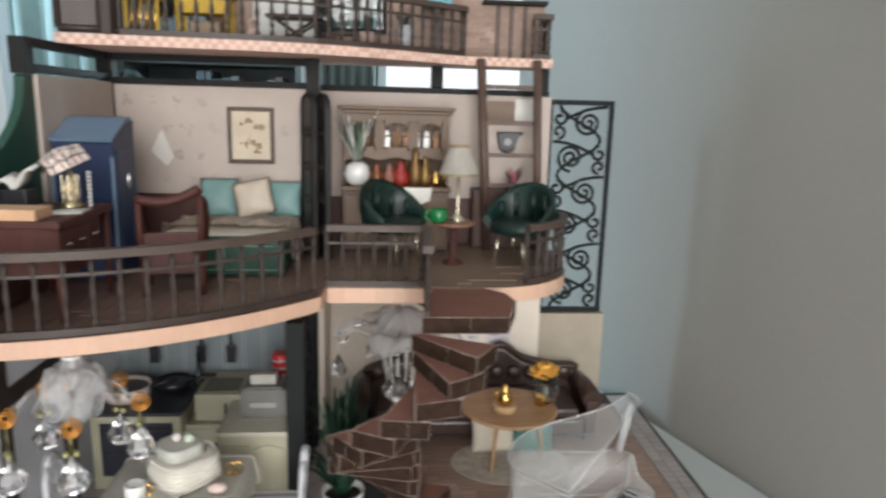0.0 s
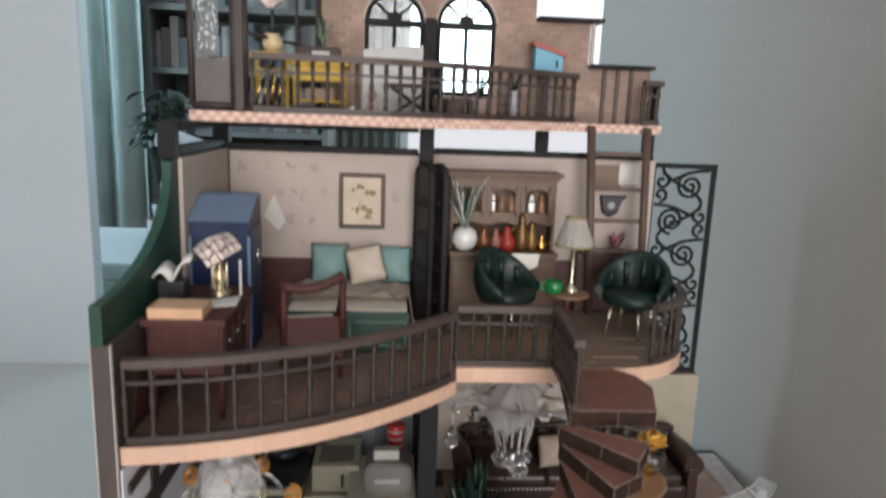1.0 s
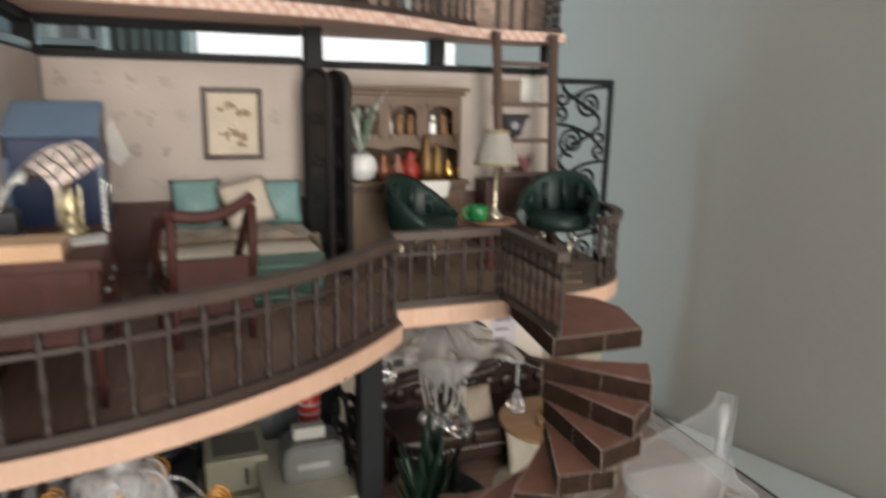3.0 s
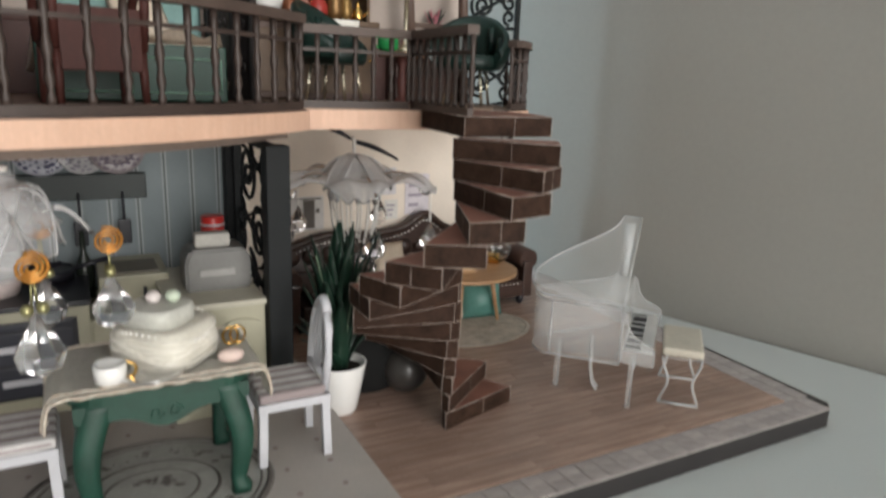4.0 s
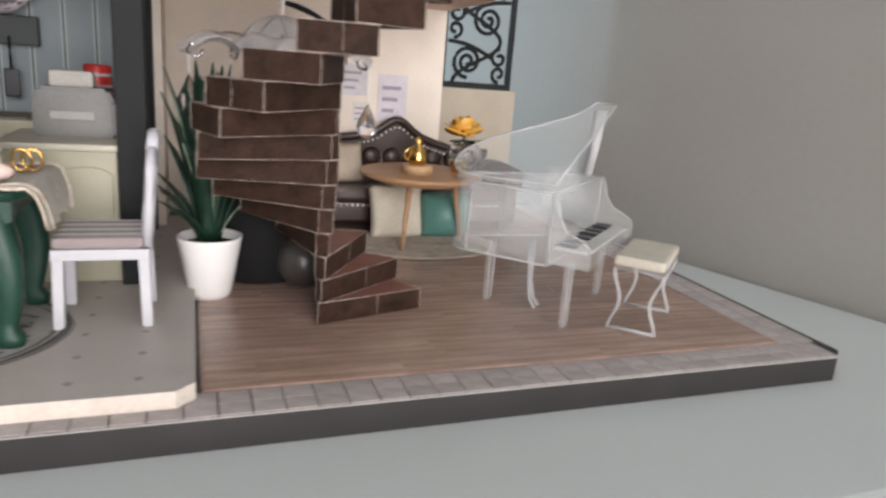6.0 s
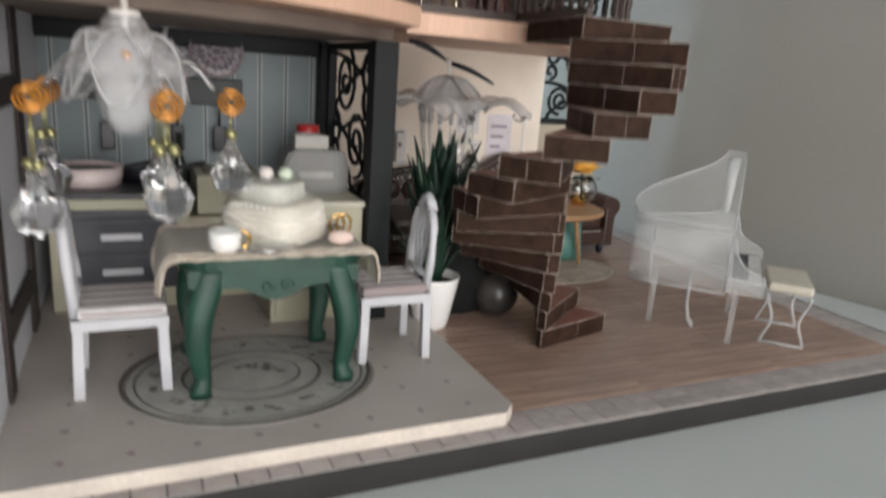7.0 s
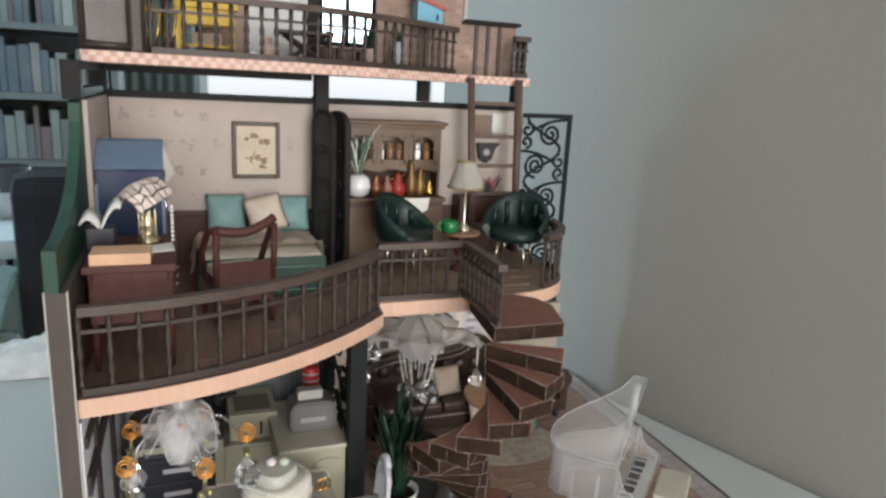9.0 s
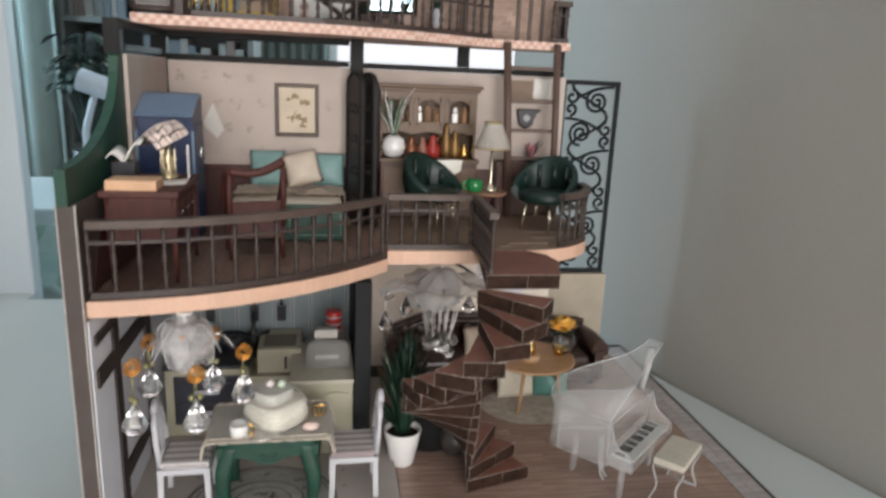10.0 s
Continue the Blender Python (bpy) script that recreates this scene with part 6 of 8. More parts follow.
def railing(name, pts, z0, h, gap, label, top_w=0.0021, ends=True, base=0.0026):
    """Rails and turned balusters along a line in plan."""
    r = empty(name, (0, 0, 0), label, "railing")
    P = [Vector(p) for p in pts]
    run = [0.0]
    for a, b in zip(P, P[1:]):
        run.append(run[-1] + (b - a).length)

    def on(s):
        for i in range(len(P) - 1):
            if s <= run[i + 1] or i == len(P) - 2:
                k = (s - run[i]) / (run[i + 1] - run[i])
                return P[i].lerp(P[i + 1], k)

    def strip(zl, zh, w, nm):
        bm = B()
        left, right = [], []
        for i, p in enumerate(P):
            d = (P[min(i + 1, len(P) - 1)] - P[max(i - 1, 0)]).normalized()
            n = Vector((-d.y, d.x)) * w
            left.append(p + n)
            right.append(p - n)
        k = len(P)
        vs = [[bm.verts.new((*q, z)) for q in line] for line, z in ((left, zl), (right, zl), (right, zh), (left, zh))]
        for i in range(k - 1):
            for j in range(4):
                a, b = vs[j], vs[(j + 1) % 4]
                bm.faces.new((a[i], a[i + 1], b[i + 1], b[i]))
        for i in (0, k - 1):
            bm.faces.new([vs[j][i] for j in range(4)])
        part(nm, bm, RAIL if nm == "handrail" else RAIL_DARK, r)

    strip(z0 + h - 0.0030, z0 + h, top_w, "handrail")
    strip(z0 + h - 0.0090, z0 + h - 0.0078, 0.0007, "middle_rail")
    strip(z0, z0 + base, 0.0010, "bottom_rail")
    n = max(2, round(run[-1] / gap))
    bm = B()
    hh = h - 0.003
    lathe(bm, [(0.0011, base), (0.0011, base + 0.0015), (0.0006, base + 0.0030), (0.0012, hh * 0.30), (0.0007, hh * 0.42), (0.0013, hh * 0.54), (0.0007, hh * 0.68), (0.0011, hh - 0.0045), (0.0010, hh)], seg=6)
    me = None
    for i in range(n + 1):
        q = on(run[-1] * i / n)
        if me is None:
            o = part("baluster", bm, RAIL_DARK, r)
            me = o.data
            o.matrix_basis = Matrix.Translation((q.x, q.y, z0))
        else:
            piece("baluster", me, r, Matrix.Translation((q.x, q.y, z0)))
    return r


railing("railing", bay(0.1495, 270.5, 320.0, 30), UP, 0.0300, 0.0086, "curved brown balcony railing round the bedroom")
railing("railing", [(-0.0125, 0.2990), (0.0305, 0.2990)], UP, 0.0285, 0.0072, "short brown railing above the lounge")
railing("railing", [(0.0325, 0.2990), (0.0322, 0.2850), (0.0305, 0.2515)], UP, 0.0285, 0.0056, "brown railing beside the stair landing")
railing("railing", arc(0.0625, 0.345, 0.0445, -66, 4, 12), UP, 0.0285, 0.0072, "rounded brown railing of the sitting room bay")
# roof terrace
TF = [(-0.1080, 0.3315), (-0.080, 0.3330), (-0.045, 0.3365), (-0.020, 0.3430), (0.005, 0.3540), (0.028, 0.3685), (0.045, 0.3805), (0.0570, 0.3885), (0.0575, 0.3930)]
railing("railing", TF, TOP, 0.0265, 0.0068, "long curved brown terrace railing")
railing("railing", [(0.0965, 0.3905), (0.1062, 0.3905), (0.1062, 0.4050)], TOP, 0.0245, 0.0042, "small brown railing at the terrace corner")

BLUE = mat("navy_blue_paint", (0.014, 0.029, 0.088), 0.4, vary=0.12)
BLUE_PALE = mat("slate_blue_lid", (0.16, 0.23, 0.33), 0.4, vary=0.08)
MAHOG = print_over(mat("mahogany", (0.085, 0.024, 0.018), 0.6, vary=0.2), "grain", (0.058, 0.016, 0.012), 500, 0.8, 2)
TAUPE_CLOTH = mat("taupe_coverlet", (0.78, 0.69, 0.60), 0.85, bump=0.5, scale=140, vary=0.15)
LINEN = mat("cream_linen", (0.66, 0.59, 0.50), 0.8, bump=0.4)
HUTCH = print_over(mat("walnut_hutch", (0.150, 0.092, 0.055), 0.45, vary=0.15), "grain", (0.12, 0.07, 0.038), 500, 0.8, 2)
GREEN_LEATHER = mat("green_leather", (0.007, 0.026, 0.021), 0.45, coat=0.12, vary=0.25)
BED_GREEN = mat("dark_green_bed_paint", (0.010, 0.050, 0.034), 0.45, vary=0.2)
LADDER = mat("warm_brown_ladder", (0.110, 0.068, 0.052), 0.5, vary=0.2)
CHAMPAGNE = mat("pale_gold_metal", (0.82, 0.74, 0.58), 0.25, metal=0.9)
PAPER = mat("paper_sheet", (0.72, 0.70, 0.66), 0.8)


def bedroom():
    # blue bureau with a sloping lid
    w = empty("blue_cabinet", (-0.1180, 0.3240, UP), "navy blue cabinet with a sloping slate lid", "cabinet")
    X, Y0, Y1 = 0.0126, -0.0188, 0.0090
    bm = B()
    slab_yz(bm, [(Y0, 0.0010), (Y1, 0.0010), (Y1, 0.0690), (0.0040, 0.0710), (-0.0005, 0.0705), (Y0, 0.0620)], -X, X)
    bmesh.ops.bevel(bm, geom=bm.edges[:], offset=0.0005, segments=2, affect="EDGES")
    part("body", bm, BLUE, w)
    bm = B()
    slab_yz(bm, [(Y0 - 0.0008, 0.0624), (-0.0006, 0.0709), (0.0040, 0.0714), (Y1, 0.0694), (Y1, 0.0708), (0.0042, 0.0730), (-0.0010, 0.0724), (Y0 - 0.0014, 0.0636)], -X - 0.0004, X + 0.0004)
    part("lid", bm, BLUE_PALE, w, "slate blue sloping lid")
    for x in (-X, X):
        bm = B()
        box(bm, x - 0.0006, Y0 - 0.0005, 0.0015, x + 0.0006, Y0 + 0.0003, 0.0560)
        part("edge_line", bm, BLUE_PALE, w)
    bm = B()
    box(bm, X - 0.0001, -0.0150, 0.0100, X + 0.0006, 0.0070, 0.0590, 0.0002)
    d = part("door", bm, BLUE, w)
    bm = B()
    ball(bm, (X + 0.0008, -0.0030, 0.0440), 0.0017, 10, stretch=(0.4, 0.8, 2.4))
    part("handle_plate", bm, SILVER, d, "oval silver plate")
    # paper pinned beside it
    bm = B()
    prism(bm, [(-0.1130, 0.9320), (-0.1050, 0.9240), (-0.1010, 0.9290), (-0.1070, 0.9440)], 0.3790, 0.3795)
    for v in bm.verts:
        v.co = Vector((v.co.x, v.co.z, v.co.y))
    tagged(part("note_paper", bm, PAPER), "white paper hanging on the bedroom wall", "paper")
    # picture
    f = empty("picture_frame", (-0.0595, 0.3800, 0.9415), "brown framed botanical picture on the wall", "picture")
    W, H = 0.0125, 0.0152
    for x0, z0, x1, z1 in ((-W, -H, -W + 0.0022, H), (W - 0.0022, -H, W, H), (-W + 0.0022, -H, W - 0.0022, -H + 0.0022), (-W + 0.0022, H - 0.0022, W - 0.0022, H)):
        bm = B()
        box(bm, x0, -0.0020, z0, x1, 0, z1, 0.0005)
        part("frame", bm, mat("brown_frame_wood", (0.060, 0.032, 0.018), 0.4), f)
    bm = B()
    box(bm, -W + 0.002, -0.0010, -H + 0.002, W - 0.002, 0, H - 0.002)
    sh = part("print", bm, mat("aged_print_paper", (0.66, 0.56, 0.44), 0.8), f)
    rnd = random.Random(21)
    bm = B()
    for k in range(34):
        gx, gz = rnd.choice(((-0.003, 0.006), (0.004, 0.005), (-0.004, -0.006), (0.0035, -0.0065), (0.0, -0.003)))
        ball(bm, (gx + rnd.gauss(0, .0016), -0.0011, gz + rnd.gauss(0, .0016)), rnd.uniform(.0006, .0017), 6, stretch=(1, 0.08, 0.7))
    part("printed_leaves", bm, mat("olive_print", (0.36, 0.26, 0.16), 0.8), sh)

    # bed
    b = empty("bed", (-0.0620, 0.3480, UP), "green panelled bed with an unmade taupe cover", "bed")
    bm = B()
    box(bm, -0.0305, -0.0310, 0.0012, 0.0285, 0.0295, 0.0130, 0.0006)
    part("base", bm, BED_GREEN, b)
    bm = B()
    box(bm, -0.0305, -0.0335, 0.0006, 0.0285, -0.0312, 0.0195, 0.0006)
    fb = part("footboard", bm, BED_GREEN, b)
    for x0, x1 in ((-0.0285, -0.0025), (0.0005, 0.0265)):
        bm = B()
        for a, c in (((x0, 0.0035), (x1, 0.0035)), ((x1, 0.0035), (x1, 0.0150)), ((x1, 0.0150), (x0, 0.0150)), ((x0, 0.0150), (x0, 0.0035))):
            tube(bm, [(a[0], -0.0337, a[1]), (c[0], -0.0337, c[1])], 0.00035, 4)
        part("panel_line", bm, mat("pale_green_line", (0.20, 0.34, 0.26), 0.5), fb)
    bm = B()
    box(bm, -0.0295, -0.0308, 0.0130, 0.0275, 0.0292, 0.0200, 0.0022)
    part("mattress", bm, LINEN, b)
    # draped cover: a sheet that falls over both sides
    bm = B()
    n, m2 = 34, 24
    rows = []
    for i in range(n + 1):
        row = []
        for j in range(m2 + 1):
            u, v = -0.0395 + 0.0800 * i / n, -0.0185 + 0.0370 * j / m2 - 0.0050 * (i / n - 0.5) ** 2 * 4 * (1 - j / m2)
            edge = max(0.0, abs(u + 0.001) - 0.0295)
            z = 0.0212 - min(0.0125 if u < 0 else 0.0172, edge * 1.6) + 0.0019 * noise.noise(Vector((u * 130, v * 150, 3))) + 0.0009 * noise.noise(Vector((u * 400, v * 400, 9)))
            x = (u if edge == 0 else (0.0295 + edge * 0.28) * (1 if u > 0 else -1) - 0.001) + 0.0014 * noise.noise(Vector((v * 200, u * 60, 1))) * (edge > 0)
            if j < 4:
                z += 0.0012 * math.sin(i * 0.9) * (4 - j) / 4 + 0.0008 * (4 - j)
            row.append(bm.verts.new((x, v, max(z, 0.0016))))
        rows.append(row)
    fs = [bm.faces.new((rows[i][j], rows[i + 1][j], rows[i + 1][j + 1], rows[i][j + 1])) for i in range(n) for j in range(m2)]
    bmesh.ops.solidify(bm, geom=fs, thickness=0.0010)
    part("cover", bm, TAUPE_CLOTH, b, "crumpled taupe cover", smooth=True)
    cushion("pillow", (-0.0760, 0.3680, UP + 0.0200), 0.0205, 0.0215, TEAL, "teal satin pillow against the bedroom wall", -20, 3)
    cushion("pillow", (-0.0420, 0.3700, UP + 0.0200), 0.0200, 0.0200, TEAL, "teal satin pillow against the bedroom wall", -18, -3)
    tilted = cushion("pillow", (-0.0540, 0.3605, UP + 0.0225), 0.0205, 0.0200, CREAM_SATIN, "cream satin pillow in front of the teal ones", -26, 0)
    tilted.matrix_basis = tilted.matrix_basis @ Matrix.Rotation(radians(-14), 4, "Y")

    # writing desk with drawers
    d = empty("writing_desk", (-0.1155, 0.2660, UP), "mahogany writing desk with small drawers", "desk", rz=0)
    bm = B()
    box(bm, -0.0145, -0.0255, 0.0352, 0.0150, 0.0240, 0.0380, 0.0006)
    part("desktop", bm, MAHOG, d)
    bm = B()
    box(bm, -0.0128, -0.0240, 0.0170, 0.0138, 0.0130, 0.0352, 0.0006)
    part("body", bm, MAHOG, d)
    for k in range(3):
        bm = B()
        box(bm, 0.0134, -0.0225 + k * 0.0112, 0.0215, 0.0142, -0.0122 + k * 0.0112, 0.0335, 0.0003)
        dr = part("drawer", bm, MAHOG, d)
        bm = B()
        tube(bm, [(0.0146, -0.0200 + k * 0.0112, 0.0285), (0.0153, -0.0175 + k * 0.0112, 0.0290), (0.0146, -0.0150 + k * 0.0112, 0.0285)], 0.0004, 6)
        part("pull", bm, SILVER, dr)
    for x, y in ((-0.0115, -0.0225), (0.0125, -0.0225), (-0.0115, 0.0215), (0.0125, 0.0215)):
        bm = B()
        tube(bm, [(x, y, 0.0352), (x, y, 0.0)], 0.0017, 8, taper=0.55)
        part("leg", bm, MAHOG, d)
    zt = UP + 0.0380
    bm = B()
    box(bm, -0.1275, 0.2412, zt, -0.1085, 0.2545, zt + 0.0040, 0.0004)
    tagged(part("wood_box", bm, mat("peach_box", (0.66, 0.40, 0.24), 0.5)), "flat peach wooden box on the desk", "box")
    bm = B()
    prism(bm, [(-0.1120, 0.2560), (-0.1010, 0.2600), (-0.1020, 0.2720), (-0.1125, 0.2660)], zt, zt + 0.0005)
    tagged(part("paper", bm, PAPER), "loose paper sheet on the desk", "paper")
    bm = B()
    box(bm, -0.0050, -0.0042, 0, 0.0050, 0.0042, 0.0016, 0.0003)
    ob = tagged(part("notebook", bm, mat("dark_notebook", (0.06, 0.05, 0.05), 0.5)), "dark closed notebook on the desk", "book")
    ob.matrix_basis = pose(-0.1185, 0.2600, zt + 0.0001, 0, 0, 20)
    # open book standing on edge
    bk = empty("open_book", (-0.1255, 0.2660, zt), "open white-paged book on the desk", "book")
    for s in (-1, 1):
        bm = B()
        n = 8
        L = [(s * 0.0070 * i / n, -0.004, 0.0085 + 0.0050 * math.sin(math.pi * 0.75 * i / n) + (0.004 * i / n if s > 0 else -0.002 * i / n)) for i in range(n + 1)]
        ribbon(bm, L, [(x, 0.0065, z + 0.002) for x, y, z in L], thick=0.0007)
        part("page", bm, PAPER, bk)
    bm = B()
    box(bm, -0.0050, -0.0045, 0, 0.0045, 0.0045, 0.0085, 0.0006)
    part("book_stand", bm, BLACK, bk, "dark block stand")
    # mosaic lamp
    lp = empty("desk_lamp", (-0.1105, 0.2745, zt), "gold desk lamp with a mosaic glass shade", "lamp")
    bm = B()
    lathe(bm, [(0.0042, 0), (0.0044, 0.0012), (0.0018, 0.0028), (0.0025, 0.0060), (0.0027, 0.0082), (0.0014, 0.0110), (0.0010, 0.0160)], seg=18, wave=0.10, waves=8)
    part("base", bm, mat("pale_brass", (0.72, 0.60, 0.38), 0.25, metal=0.9), lp)
    sm = Matrix.Translation((-0.0012, -0.001, 0.0185)) @ Matrix.Rotation(radians(36), 4, "Z") @ Matrix.Rotation(radians(-24), 4, "Y")
    bm = B()
    n = 16
    ribs = []
    for i in range(9):
        x = -0.0078 + 0.0156 * i / 8
        ribs.append([bm.verts.new(sm @ Vector((x, 0.0076 * (1 - 0.10 * (i / 4 - 1) ** 2) * math.cos(math.pi * j / n), 0.0070 * (1 - 0.22 * (i / 4 - 1) ** 2) * math.sin(math.pi * j / n) - 0.0022))) for j in range(n + 1)])
    fs = [bm.faces.new((ribs[i][j], ribs[i + 1][j], ribs[i + 1][j + 1], ribs[i][j + 1])) for i in range(8) for j in range(n)]
    bmesh.ops.solidify(bm, geom=fs, thickness=0.0005)
    sh = part("shade", bm, mat("shade_grout", (0.16, 0.14, 0.13), 0.6), lp)
    glass_piece = mat("mosaic_glass", (0.58, 0.52, 0.49), 0.3, rand=0.26, vary=0.25, scale=500, stain=(0.50, 0.35, 0.30))
    rnd3 = random.Random(12)
    node = [[(-0.0078 + 0.0156 * (i + (rnd3.uniform(-.3, .3) if 0 < i < 6 else 0)) / 6, math.pi * (j + (rnd3.uniform(-.3, .3) if 0 < j < 6 else 0)) / 6) for j in range(7)] for i in range(7)]
    for i in range(6):
        for j in range(6):
            cs = [node[i][j], node[i + 1][j], node[i + 1][j + 1], node[i][j + 1]]
            mx, ma = sum(c[0] for c in cs) / 4, sum(c[1] for c in cs) / 4
            bm = B()
            lo, hi = [], []
            for x, a in cs:
                x, a = mx + (x - mx) * 0.80, ma + (a - ma) * 0.80
                for lst, e in ((lo, 0.0002), (hi, 0.0007)):
                    lst.append(bm.verts.new(sm @ Vector((x, (0.0076 + e) * (1 - 0.10 * (x / 0.0078) ** 2) * math.cos(a), (0.0070 + e) * (1 - 0.22 * (x / 0.0078) ** 2) * math.sin(a) - 0.0022))))
            bm.faces.new(hi)
            bm.faces.new(lo[::-1])
            for q in range(4):
                bm.faces.new((lo[q], lo[(q + 1) % 4], hi[(q + 1) % 4], hi[q]))
            bmesh.ops.recalc_face_normals(bm, faces=bm.faces[:])
            part("mosaic_piece", bm, glass_piece, sh)
    bm = B()
    for k in range(9):
        ball(bm, (0.0088, -0.0035, 0.0145 - 0.0016 * k), 0.0007, 6)
    part("bead_chain", bm, PEARL, lp)
    for k in range(7):
        a = radians(-20 + 51 * k)
        bm = B()
        lathe(bm, [(0.00018 if i % 2 else 0.00056, 0.0026 + 0.0006 * i) for i in range(19)], at=(0.0030 * math.cos(a), 0.0030 * math.sin(a), 0), seg=6)
        part("bead_string", bm, CHAMPAGNE, lp, "string of pale gold beads")
    # chair with a solid back, turned from the viewer
    c = empty("wooden_chair", (-0.0765, 0.2900, UP), "mahogany chair with a curved top rail and cream pad", "chair", rz=12)
    bm = B()
    box(bm, -0.0125, -0.0095, 0.0160, 0.0125, 0.0125, 0.0185, 0.0008)
    part("seat", bm, MAHOG, c)
    for x, y in ((-0.0112, -0.0085), (0.0112, -0.0085), (-0.0112, 0.0112), (0.0112, 0.0112)):
        bm = B()
        tube(bm, [(x, y, 0.0165), (x * 1.03, y * 1.1, 0)], 0.0014, 8, taper=0.8)
        part("leg", bm, MAHOG, c)
    bm = B()
    box(bm, -0.0108, -0.0080, 0.0185, 0.0108, 0.0115, 0.0228, 0.0015)
    part("seat_pad", bm, LINEN, c, "cream padded seat")
    bm = B()
    box(bm, -0.0108, -0.0108, 0.0100, 0.0108, -0.0090, 0.0275, 0.0004)
    part("back_panel", bm, MAHOG, c)
    bm = B()
    for s in (-1, 1):
        tube(bm, [(s * 0.0116, -0.0090, 0.0160), (s * 0.0120, -0.0108, 0.0280), (s * 0.0118, -0.0118, 0.0430)], 0.0014, 8)
    part("back_post", bm, MAHOG, c)
    bm = B()
    n = 14
    tube(bm, [(-0.0118 + 0.0236 * i / n, -0.0118 - 0.0020 * math.sin(math.pi * i / n), 0.0415 + 0.0042 * (i / n) - 0.0026 * math.sin(math.pi * i / n)) for i in range(n + 1)], 0.0020, 8)
    part("top_rail", bm, MAHOG, c)
    for s in (-1, 1):
        bm = B()
        tube(bm, [(s * 0.0118, -0.0112, 0.0420), (s * 0.0132, -0.003, 0.0390), (s * 0.0135, 0.006, 0.0290), (s * 0.0122, 0.0110, 0.0180)], 0.0014, 8)
        part("armrest", bm, MAHOG, c)


bedroom()


def arched_door(at, rz, w, h, lab):
    d = empty("arched_door", at, lab, "door", "pair of arched doors", rz)
    n = 14
    bm = B()
    slab_xz(bm, [(0, 0), (w, 0)] + [(w / 2 + w / 2 * math.cos(math.pi * i / n), h - w * 0.40 + w * 0.40 * math.sin(math.pi * i / n)) for i in range(n + 1)], -0.0010, 0.0010)
    part("leaf", bm, mat("black_door_card", (0.028, 0.024, 0.024), 0.4, vary=0.3, scale=120), d)
    for s in (-1, 1):
        bm = B()
        tube(bm, [(0.0010, s * 0.0011, 0.001)] + [(w / 2 - (w / 2 - 0.001) * math.cos(math.pi * i / n), s * 0.0011, h - w * 0.40 + (w * 0.40 - 0.001) * math.sin(math.pi * i / n)) for i in range(n + 1)] + [(w - 0.001, s * 0.0011, 0.001)], 0.0009, 6)
        part("moulding", bm, FRAME, d)
        for k in range(4):
            for hand in (-1, 1):
                bm = B()
                tube(bm, [(u, s * 0.0013, v) for u, v in spiral(w / 2 + hand * w * 0.17, h * (0.16 + 0.2 * k), w * 0.15, 1.3, math.pi / 2, 18, 0.2, hand)], 0.0005, 5)
                part("relief_scroll", bm, bpy.data.materials["black_door_card"], d)
    return d


arched_door((-0.0300, 0.3690, UP), -66, 0.0185, 0.0870, "black arched door with raised scrolls, standing open")
arched_door((-0.0225, 0.3710, UP), -72, 0.0225, 0.0870, "black arched door with raised scrolls, standing open")


